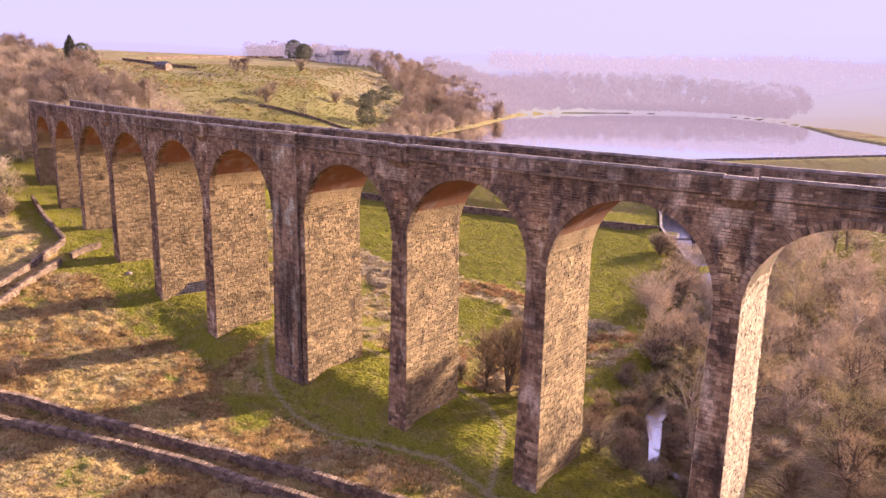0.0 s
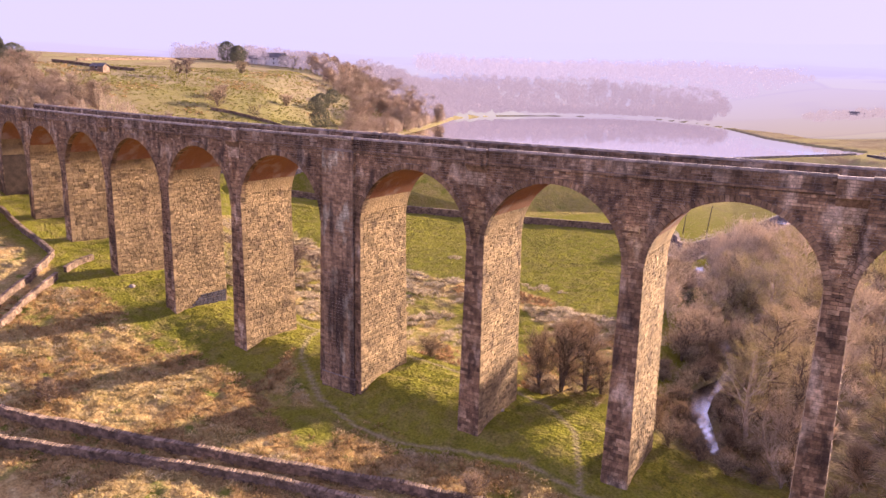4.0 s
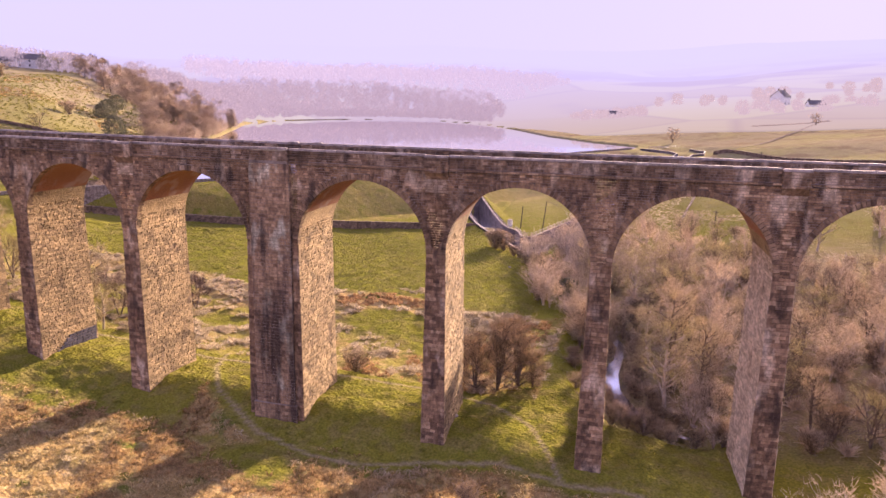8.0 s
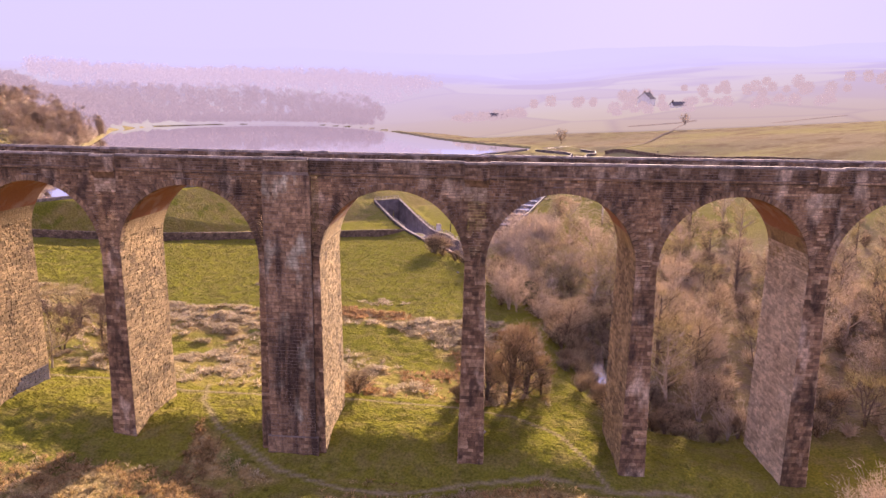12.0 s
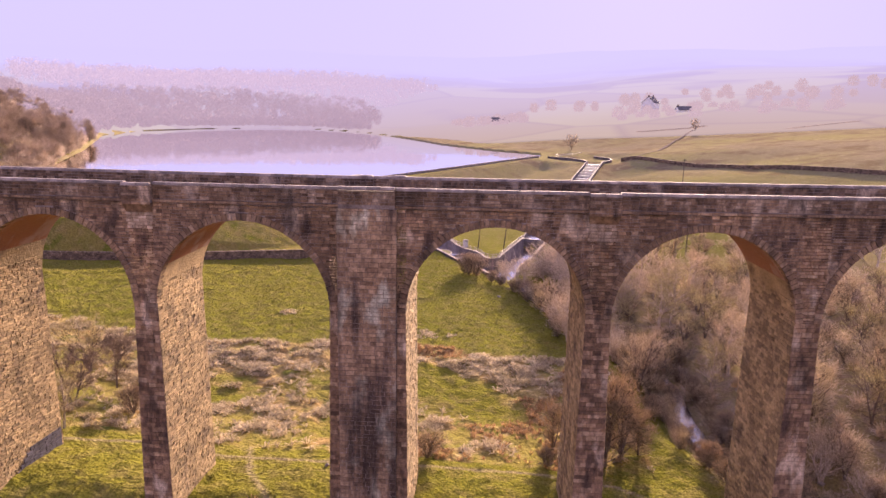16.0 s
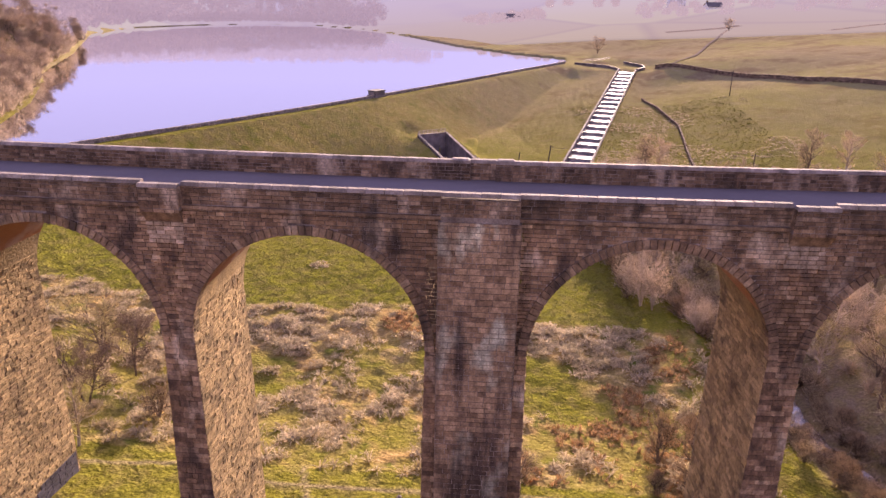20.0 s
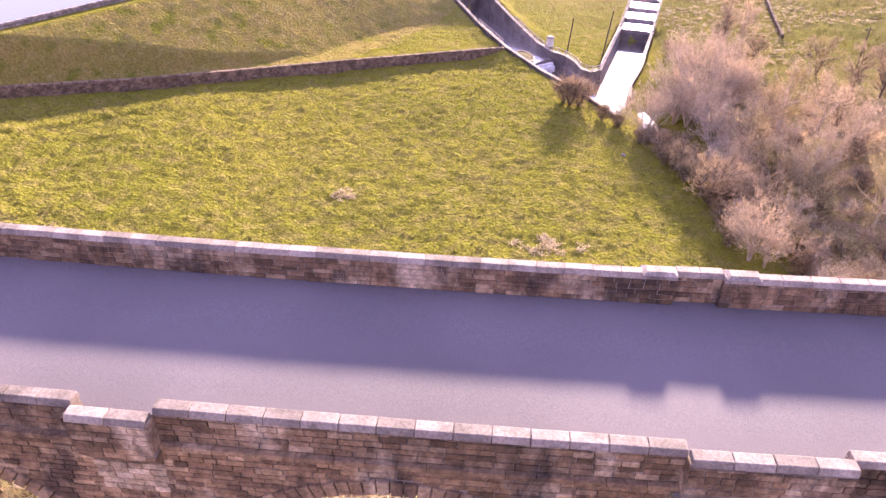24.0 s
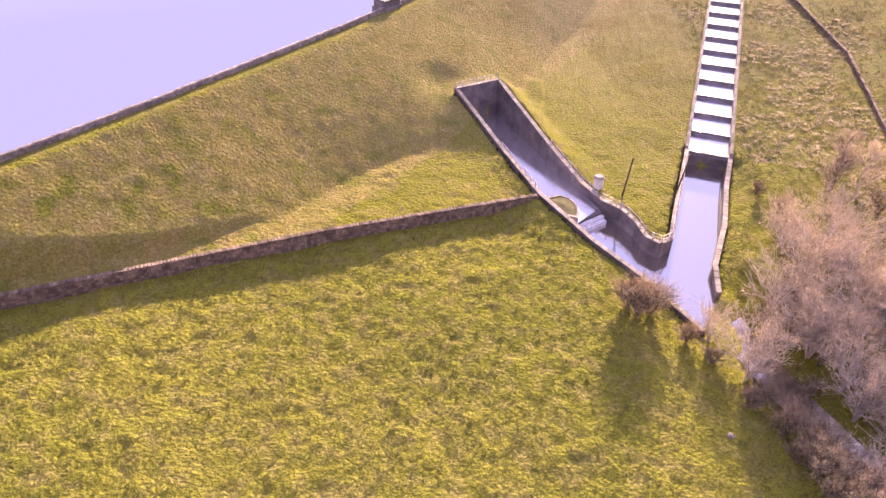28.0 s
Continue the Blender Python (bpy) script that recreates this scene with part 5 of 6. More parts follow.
def railing(line, label, height=1.0, gap=2.0, rails=2):
    thing = tagged(new("railing"), label, "railing", "railings along the channel")
    spots = walk_line(line, gap)
    zs = along(line, np.array([p.x for p, _ in spots]), np.array([p.y for p, _ in spots]))[3]
    tops = []
    for (p, w), z in zip(spots, zs):
        post = Pile()
        post.tube([(p.x, p.y, z), (p.x, p.y, z + height + 0.06)], [0.085, 0.075], 6)
        post.to("post", IRON, thing)
        tops.append(Vector((p.x, p.y, z)))
    for k in range(rails):
        rail = Pile()
        h = height * (1 - k * 0.5)
        rail.tube([t + Vector((0, 0, h)) for t in tops], [0.055] * len(tops), 5)
        rail.to("rail", IRON, thing)
    return thing


railing([LEFT_BANK[0], RIGHT_BANK[0]], "grey metal railing over the tunnel mouth", 1.0, 1.3)
railing(LEFT_BANK[1:3], "thin metal railing on the sloping wall", 0.9, 1.6)
railing(RIGHT_BANK[1:4], "grey metal railing beside the outlet channel", 1.0, 1.8)
railing(RIGHT_BANK[3:9], "grey metal railing round the grass point", 1.0, 1.5)
railing(RIGHT_BANK[8:], "long handrail beside the spillway pool", 0.9, 2.4, 1)

drum = tagged(new("gauge_pillar"), "squat pale concrete gauge pillar with a domed cap", "pillar")
for name, mat, r0, r1, z0, z1 in (("shaft", RENDERED, 0.72, 0.68, 5.6, 8.1), ("cap", COPING, 0.82, 0.55, 8.1, 8.4)):
    p = Pile()
    p.tube([(-69.9, 176.4, z0), (-69.9, 176.4, z1)], [r0, r1], 14)
    p.to(name, mat, drum)

# raised upper channel, weir and grassed islet
UPPER_Z = 5.7
bed = Pile()
edge = [(-91.8, 197.2), (-84.0, 183.7), (-78.2, 172.4), (-73.2, 167.9), (-70.0, 171.9), (-72.2, 176.4), (-76.6, 184.4), (-85.2, 201.3)]
bed.add([(x, y, 3.3) for x, y in edge] + [(x, y, UPPER_Z - 0.06) for x, y in edge], [tuple(range(8))[::-1], tuple(range(8, 16))] + [(i, (i + 1) % 8, 8 + (i + 1) % 8, 8 + i) for i in range(8)])
channel_bed = tagged(new("channel_bed"), "stone bed of the upper channel under racing shallow water", "channel bed")
bed.to("bed", CONCRETE, channel_bed)
top_water = Pile()
top_water.add([(x, y, UPPER_Z) for x, y in edge], [tuple(range(8))])
top_water.to("water_film", FILM, channel_bed, "bright broken water film")
islet = tagged(new("grass_islet"), "small grassed islet with a curved stone edge beside the weir", "islet")
rim, turf = Pile(), Pile()
shape = [(-77.6, 173.4), (-75.6, 174.3), (-74.3, 173.9), (-73.3, 172.4), (-72.9, 170.4), (-73.2, 168.6), (-75.0, 169.0), (-77.0, 171.2)]
ins = [(x + (-75.1 - x) * 0.14, y + (171.6 - y) * 0.14) for x, y in shape]
rim.add([(x, y, 4.0) for x, y in shape] + [(x, y, 6.1) for x, y in shape] + [(x, y, 6.1) for x, y in ins], [(i, (i + 1) % 8, 8 + (i + 1) % 8, 8 + i) for i in range(8)] + [(8 + i, 8 + (i + 1) % 8, 16 + (i + 1) % 8, 16 + i) for i in range(8)])
rim.to("stone_rim", COPING, islet)
turf.add([(x, y, 6.0) for x, y in ins] + [(-75.1, 171.6, 6.25)], [(i, (i + 1) % 8, 8) for i in range(8)])
turf.to("turf", DAM_GRASS, islet)
weir = tagged(new("weir"), "low stone weir with broken water", "weir")
for k in range(3):
    p = Pile()
    p.box(-0.1 - 0.55 * k, 0.5, -2.3, 2.3, 3.4, UPPER_Z - 0.02 - 0.45 * k)
    o = p.to("step", FOAM if k else CONCRETE, weir)
    o.matrix_basis = Matrix.Translation((-71.5, 169.8, 0)) @ Matrix.Rotation(radians(129), 4, "Z")

spill = tagged(new("spillway"), "long stepped stone spillway carrying a film of water", "spillway")
way = (SPILL_B - SPILL_A).normalized()
turn = Matrix.Rotation(math.atan2(way.y, way.x), 4, "Z")
full = (SPILL_B - SPILL_A).length
steps = 20
run = full / steps
for i in range(steps):
    z = 6.5 + 10.9 * i / (steps - 1)
    p = Pile()
    p.box(0, run + 0.3, -SPILL_W, SPILL_W, z - 2.6, z)
    o = p.to("step", CONCRETE, spill)
    o.matrix_basis = Matrix.Translation((SPILL_A.x + way.x * run * i, SPILL_A.y + way.y * run * i, 0)) @ turn
    w = Pile()
    w.box(0.3, run - 0.02, -SPILL_W + 0.05, SPILL_W - 0.05, z + 0.004, z + 0.05)
    o2 = w.to("water_film", FILM, o)
    fall = Pile()
    fall.box(-0.09, -0.055, -SPILL_W + 0.05, SPILL_W - 0.05, z - 0.6, z - 0.06)
    fall.to("falling_water", WET_STONE, o, "dark wet riser with thin falling water")
    lip = Pile()
    lip.box(-0.05, 0.28, -SPILL_W, SPILL_W, z - 0.32, z + 0.09)
    lip.to("lip", WET_STONE, o)
for k in (-1, 1):
    for i in range(steps):
        z = 6.5 + 10.9 * i / (steps - 1)
        p = Pile()
        y0, y1 = (SPILL_W, SPILL_W + 0.5) if k > 0 else (-SPILL_W - 0.5, -SPILL_W)
        p.add([(0, y0, z - 2.6), (run, y0, z - 2.6), (run, y1, z - 2.6), (0, y1, z - 2.6), (0, y0, z + 0.75), (run, y0, z + 1.3), (run, y1, z + 1.3), (0, y1, z + 0.75)], BOX)
        o = p.to("side_wall", CONCRETE, spill)
        o.matrix_basis = Matrix.Translation((SPILL_A.x + way.x * run * i, SPILL_A.y + way.y * run * i, 0)) @ turn
# flared head of the spillway
channel_wall([(-24.0, 309.8, 18.5), (-26.5, 318, 18.6), (-32, 324, 18.7), (-40, 327, 18.8)], "curved stone wall at the spillway's head", 0.5, 15)
channel_wall([(-18.0, 308.2, 18.5), (-13, 316, 18.6), (-12, 326, 18.7), (-18, 336, 18.8)], "curved stone wall across the spillway's head", 0.5, 15)

railing([(-36, 332, 18.4), (-30, 339, 18.4), (-22, 350, 18.6)], "white footbridge railing by the spillway's head", 1.1, 2.2)

# valve tower on the crest
tower = tagged(new("valve_tower"), "small dark stone valve house at the dam's crest", "valve house")
for name, mat, w, z0, z1 in (("base", CONCRETE, 2.2, 14.0, 18.9), ("body", CONCRETE, 1.9, 18.9, 20.0), ("roof", ROOF, 2.1, 20.0, 20.25)):
    p = Pile()
    p.box(-w, w, -w * 0.75, w * 0.75, z0, z1)
    o = p.to(name, mat, tower)
    o.matrix_basis = Matrix.Translation((-106.0, 214.8, 0)) @ Matrix.Rotation(radians(55), 4, "Z")


# ---- poles ----
def utility_pole(x, y, height, lean=0.0, arm=True):
    z = ground_height(x, y)
    t = tagged(new("utility_pole"), "weathered wooden pole standing in rough grass", "pole", "poles in the pasture")
    p = Pile()
    p.tube([(0, 0, -0.4), (lean, 0, height)], [0.14, 0.1], 7)
    p.to("shaft", POLE, t)
    if arm:
        a = Pile()
        a.box(-0.7, 0.7, -0.05, 0.05, height - 0.5, height - 0.38)
        a.to("crossarm", POLE, t)
    t.matrix_basis = Matrix.Translation((x, y, z))
    return t


utility_pole(-17.2, 164.5, 7.5)
utility_pole(-60.2, 172.2, 8.6, 0.9, False)
utility_pole(-66.6, 174.6, 6.2, 0.5, False)
utility_pole(2, 250, 8)
wire = tagged(new("stay_wire"), "thin stay wire from a pole", "wire")
p = Pile()
p.tube([(-59.4, 172.2, 14.6), (-56.4, 190, 10.5), (-49, 199, 9.0)], [0.03] * 3, 4)
p.to("strand", POLE, wire)


# ---- farm tracks ----
TRACK = material("worn_track", (0.26, 0.21, 0.175), (0.20, 0.165, 0.135), 0.2, 0.95, 0.2, 6.0, spec=0.0)
for line, wide in (([(-15, 313), (-3, 313), (11, 334), (28, 378), (49, 422)], 0.6), ([(17, 424), (48, 429), (60, 436)], 2.2), ([(90, 394), (113, 402), (135, 406)], 1.8)):
    tv, tf = [], []
    for k, (p, w) in enumerate(walk_line(line, 4.0)):
        for e in (-wide, wide):
            x, y = p.x + w.y * e, p.y - w.x * e
            z = max(ground_height(x, y), float(distance_height(np.array([x]), np.array([y]))[0]) if math.hypot(x + 60, y) > 395 and y > 330 else -99)
            tv.append((x, y, z + 0.35))
        if k:
            tf.append((2 * k - 2, 2 * k - 1, 2 * k + 1, 2 * k))
    tagged(mesh_object("farm_track", tv, tf, TRACK), "pale worn farm track across hazy fields", "track", kind="structure")


# ---- houses ----
def house(x, y, length, depth, eaves, ridge, turned, wall_mat, label, windows=3, chimneys=2):
    z = ground_height(x, y)
    t = tagged(new("house"), label, "house", "farm buildings in the fields")
    body = Pile()
    l2, d2 = length / 2, depth / 2
    body.add([(-l2, -d2, -1.5), (l2, -d2, -1.5), (l2, d2, -1.5), (-l2, d2, -1.5), (-l2, -d2, eaves), (l2, -d2, eaves), (l2, d2, eaves), (-l2, d2, eaves), (-l2, 0, ridge), (l2, 0, ridge)], [(0, 3, 2, 1), (0, 1, 5, 4), (2, 3, 7, 6), (1, 2, 6, 9, 5), (3, 0, 4, 8, 7)])
    wall = body.to("wall", wall_mat, t)
    for k in (-1, 1):
        roof = Pile()
        roof.add([(-l2 - 0.3, k * (d2 + 0.4), eaves - 0.15), (l2 + 0.3, k * (d2 + 0.4), eaves - 0.15), (l2 + 0.3, 0, ridge + 0.12), (-l2 - 0.3, 0, ridge + 0.12), (-l2 - 0.3, k * (d2 + 0.4), eaves + 0.05), (l2 + 0.3, k * (d2 + 0.4), eaves + 0.05), (l2 + 0.3, 0, ridge + 0.32), (-l2 - 0.3, 0, ridge + 0.32)], BOX)
        r = roof.to("roof_slope", ROOF, t)
    for c in range(chimneys):
        ch = Pile()
        cx = (-l2 + 0.6) if c == 0 else (l2 - 0.6)
        ch.box(cx - 0.45, cx + 0.45, -0.4, 0.4, ridge - 0.4, ridge + 1.3)
        ch.to("chimney", DRYSTONE, t)
    for i in range(windows):
        for storey in range(2 if eaves > 4 else 1):
            u = -l2 + length * (i + 0.5) / windows
            w = Pile()
            w.box(u - 0.55, u + 0.55, -d2 - 0.06, -d2 + 0.05, 0.9 + 2.6 * storey, 2.2 + 2.6 * storey)
            win = w.to("window", RENDERED, t)
            g = Pile()
            g.box(u - 0.45, u + 0.45, -d2 - 0.08, -d2 - 0.03, 1.0 + 2.6 * storey, 2.1 + 2.6 * storey)
            g.to("pane", GLASS, win)
    t.matrix_basis = Matrix.Translation((x, y, z)) @ Matrix.Rotation(radians(turned), 4, "Z")
    return t


house(-392, 329, 15, 8, 5.2, 8, 40, RENDERED, "white farmhouse among trees on the hill")
house(-402, 322, 9, 6, 3.2, 5.2, 40, RENDERED, "low white outbuilding beside the farmhouse", 2, 0)
house(-313, 161, 6.5, 4, 1.9, 3.1, 20, DRYSTONE, "small stone barn beside a field wall", 1, 0)
house(46, 537, 11, 9.5, 8.6, 12.8, 60, RENDERED, "tall white gabled house in misty fields", 2)
house(64, 512, 10, 7.5, 3.6, 6, 10, RENDERED, "low pale cottage in misty fields", 2, 1)
house(-66, 536, 20, 8, 3.5, 6, 0, RENDERED, "long stone farm building in misty fields", 5, 0)

stone_thing = tagged(new("boulder"), "pale mossy boulder in rough grass", "boulder", "boulders in the pasture")
bm = bmesh.new()
bmesh.ops.create_icosphere(bm, subdivisions=2, radius=0.5)
for v in bm.verts:
    v.co *= 0.8 + 0.4 * noise.noise(v.co * 2)
    v.co.z *= 0.6
part("rock", bm, COPING, stone_thing)
stone_thing.matrix_basis = Matrix.Translation((-119, 52.5, ground_height(-119, 52.5) + 0.1)) @ Matrix.Diagonal((1.2, 1.2, 1.2, 1))
for x, y, k in ((-61, 133, 0.7), (-24.5, 71.5, 0.9), (-78.5, 62.2, 0.5), (-52, 58, 0.6)):
    copy_thing(stone_thing, Matrix.Translation((x, y, ground_height(x, y) + 0.1)) @ Matrix.Rotation(k * 9, 4, "Z") @ Matrix.Diagonal((k, k, k, 1)))

# ---- trees ----
def grow(seed, height, spread, stems, limbs, twigs, twig_len, twig_r, start=0.25, sides=5, lean=0.0):
    """Trunk and limbs, and the fine twigs of a bare crown, as two piles."""
    r = random.Random(seed)
    wood, fine = Pile(), Pile()
    tips = []
    for st in range(stems):
        a0 = r.uniform(0, 6.28)
        out = 0.0 if stems == 1 else spread * 0.35
        pts, radii = [], []
        n = 7
        top = height * r.uniform(0.8, 0.95)
        wob = Vector((r.uniform(-1, 1), r.uniform(-1, 1), 0)) * height * 0.05
        for i in range(n):
            k = i / (n - 1)
            pts.append(Vector((math.cos(a0) * out * k + lean * k * height, math.sin(a0) * out * k, top * k)) + wob * math.sin(k * 3.1) + Vector((r.uniform(-1, 1), r.uniform(-1, 1), 0)) * 0.012 * height * k)
            radii.append(height * (0.024 if stems == 1 else 0.016) * (1 - k) ** 0.8 + 0.015)
        pts[0].z = -0.5
        wood.tube(pts, radii, sides + 1)
        tips.append((pts[-1], pts[-1] - pts[-2], 1))
        for b in range(limbs):
            k = start + (0.95 - start) * (b + r.random()) / limbs
            i = min(int(k * (n - 1)), n - 2)
            f = k * (n - 1) - i
            p = pts[i].lerp(pts[i + 1], f)
            a = r.uniform(0, 6.28)
            ln = spread * (1.05 - 0.65 * abs(k - 0.45) / 0.55) * r.uniform(0.7, 1.1)
            up = r.uniform(0.35, 0.95)
            d = Vector((math.cos(a), math.sin(a), up)).normalized()
            lp = [p]
            for q in range(4):
                d = (d + Vector((r.uniform(-1, 1), r.uniform(-1, 1), r.uniform(-0.4, 0.8))) * 0.28).normalized()
                lp.append(lp[-1] + d * ln / 4)
            rad = radii[i] * 0.58
            wood.tube(lp, [rad, rad * 0.75, rad * 0.5, rad * 0.4, 0.03], sides - 1, False)
            for q in (2, 3, 4):
                tips.append((lp[q], d, 1))
            for sb in range(5):
                q = r.choice((1, 2, 3))
                e = (d + Vector((r.uniform(-1, 1), r.uniform(-1, 1), r.uniform(-0.3, 0.8))) * 0.9).normalized()
                s0 = lp[q]
                s1 = s0 + e * ln * r.uniform(0.25, 0.45)
                s2 = s1 + (e + Vector((r.uniform(-1, 1), r.uniform(-1, 1), r.uniform(0, 0.8))) * 0.4).normalized() * ln * 0.22
                wood.tube([s0, s1, s2], [max(0.03, rad * 0.45), max(0.024, rad * 0.3), 0.014], 3, False)
                tips += [(s1, e, 1), (s2, e, 1), (s1.lerp(s2, 0.5), e, 1)]
    for t in range(twigs):
        p, d, _ = tips[r.randrange(len(tips))]
        d = (d.normalized() * 1.1 + Vector((r.gauss(0, 1), r.gauss(0, 1), r.gauss(0.35, 0.8))) * 0.75).normalized()
        p = p + Vector((r.gauss(0, 1), r.gauss(0, 1), r.gauss(0, 0.8))) * twig_len * 0.22
        ln = twig_len * r.uniform(0.5, 1.3)
        for q in range(2):
            way = (d + Vector((r.gauss(0, 1), r.gauss(0, 1), r.gauss(0.1, 1))) * 0.35).normalized()
            a = way.orthogonal().normalized() * twig_r
            b = way.cross(a)
            k = len(fine.v)
            fine.v += [tuple(p + a), tuple(p - a * 0.5 + b * 0.87), tuple(p - a * 0.5 - b * 0.87), tuple(p + way * ln * r.uniform(0.6, 1.0))]
            fine.f += [(k, k + 1, k + 3), (k + 1, k + 2, k + 3), (k + 2, k, k + 3)]
    return wood, fine


TREE_GROUPS = {"bare_tree": "bare trees of the valley", "alder_tree": "alders beside the viaduct", "shrub": "shrubs in the valley",
               "hawthorn_tree": "hawthorns in the pasture", "pale_tree": "pale trees by the stream", "woodland_tree": "trees of the hill wood",
               "holly_tree": "evergreens on the hill", "fir_tree": "evergreens on the hill"}


def tree(name, label, category, seed, twig_mat, bark=None, **shape):
    t = tagged(new(name), label, category, TREE_GROUPS[name])
    wood, fine = grow(seed, **shape)
    wood.to("trunk", bark or BARK, t)
    fine.to("crown", twig_mat, t)
    return t


def evergreen(name, label, seed, height, spread, clumps, cone):
    t = tagged(new(name), label, "tree", TREE_GROUPS[name])
    r = random.Random(seed)
    wood, leaves = Pile(), Pile()
    wood.tube([(0, 0, -0.5), (0, 0, height * 0.9)], [height * 0.025, 0.04], 6)
    wood.to("trunk", BARK, t)
    for i in range(clumps):
        k = r.random()
        z = height * (0.12 + 0.88 * k)
        reach = spread * ((1 - k) ** 0.7 if cone else math.sqrt(max(0.02, 1 - (2 * k - 0.9) ** 2 * 0.85))) * (0.75 + 0.35 * noise.noise((i * 0.37, k * 5, seed)))
        a = r.uniform(0, 6.28)
        q = reach * math.sqrt(r.uniform(0.25, 1))
        c = Vector((math.cos(a) * q, math.sin(a) * q, z))
        for j in range(5):
            d = Vector((r.gauss(0, 1), r.gauss(0, 1), r.gauss(0.2, 0.8))).normalized() * height * 0.035
            w = d.orthogonal().normalized() * height * 0.011
            n = len(leaves.v)
            leaves.v += [tuple(c - w), tuple(c + w), tuple(c + d * 1.2 + w * 0.4), tuple(c + d * 1.6)]
            leaves.f += [(n, n + 1, n + 2, n + 3)]
    leaves.to("crown", EVERGREEN, t)
    return t


PROTO = {
    "tall": [tree("bare_tree", "tall bare tree with fine grey-brown twigs", "tree", 11 + i, m, b, height=12.5, spread=4.4, stems=1, limbs=18, twigs=680, twig_len=1.4, twig_r=0.027, start=0.14) for i, (m, b) in enumerate(((TWIG, BARK), (TWIG_PALE, BARK_PALE), (TWIG_MOSS, BARK_PALE)))],
    "round": [tree("bare_tree", "spreading bare tree with a tangled crown", "tree", 31 + i, m, b, height=8.0, spread=4.6, stems=3, limbs=8, twigs=650, twig_len=1.2, twig_r=0.027, start=0.12) for i, (m, b) in enumerate(((TWIG, BARK), (TWIG_MOSS, BARK), (TWIG_PALE, BARK_PALE)))],
    "red": [tree("alder_tree", "slim alder with russet twigs", "tree", 51 + i, TWIG_RED, height=7.2, spread=2.4, stems=4, limbs=9, twigs=1300, twig_len=0.95, twig_r=0.016, start=0.03) for i in range(2)],
    "shrub": [tree("shrub", "dense leafless shrub with russet-grey stems", "shrub", 71 + i, m, height=3.8, spread=2.7, stems=9, limbs=5, twigs=900, twig_len=0.9, twig_r=0.015, start=0.05, sides=4) for i, m in enumerate((TWIG, TWIG_RED))],
    "haw": [tree("hawthorn_tree", "gnarled bare hawthorn with dark twigs", "tree", 61 + i, TWIG_DARK, height=6.5, spread=3.6, stems=2, limbs=10, twigs=1500, twig_len=0.9, twig_r=0.015, start=0.2) for i in range(2)],
    "pale": [tree("pale_tree", "pale twisted bare tree with a domed crown", "tree", 91 + i, TWIG_PALE, BARK_PALE, height=6.8, spread=5.2, stems=6, limbs=8, twigs=620, twig_len=1.1, twig_r=0.02, start=0.15) for i in range(2)],
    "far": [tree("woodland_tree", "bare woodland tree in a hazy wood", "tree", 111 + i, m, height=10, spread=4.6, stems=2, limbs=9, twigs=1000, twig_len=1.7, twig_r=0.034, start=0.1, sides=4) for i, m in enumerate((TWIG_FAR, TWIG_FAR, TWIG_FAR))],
    "holly": [evergreen("holly_tree", "dark rounded evergreen tree", 131, 6.6, 4.6, 1000, False)],
    "fir": [evergreen("fir_tree", "dark conifer above a bare wood", 141, 12, 5.6, 1100, True)],
}
first_used = set()
pick = random.Random(9)


def plant(kind, x, y, size=1.0, sink=0.1, which=None):
    if y < 112 and along(STREAM_LINE, np.array([x]), np.array([y]))[0][0] < 1.0 + 0.9 * size:
        return None
    z = ground_height(x, y) - sink
    i = pick.randrange(len(PROTO[kind])) if which is None else which
    src = PROTO[kind][i]
    m = Matrix.Translation((x, y, z)) @ Matrix.Rotation(pick.uniform(0, 6.28), 4, "Z") @ Matrix.Diagonal((size * pick.uniform(0.9, 1.1), size * pick.uniform(0.9, 1.1), size, 1))
    if (kind, i) not in first_used:
        first_used.add((kind, i))
        src.matrix_basis = m
        return src
    t = copy_thing(src, Matrix.Translation(m.translation) @ m.to_quaternion().to_matrix().to_4x4())
    t.scale = m.to_scale()
    return t


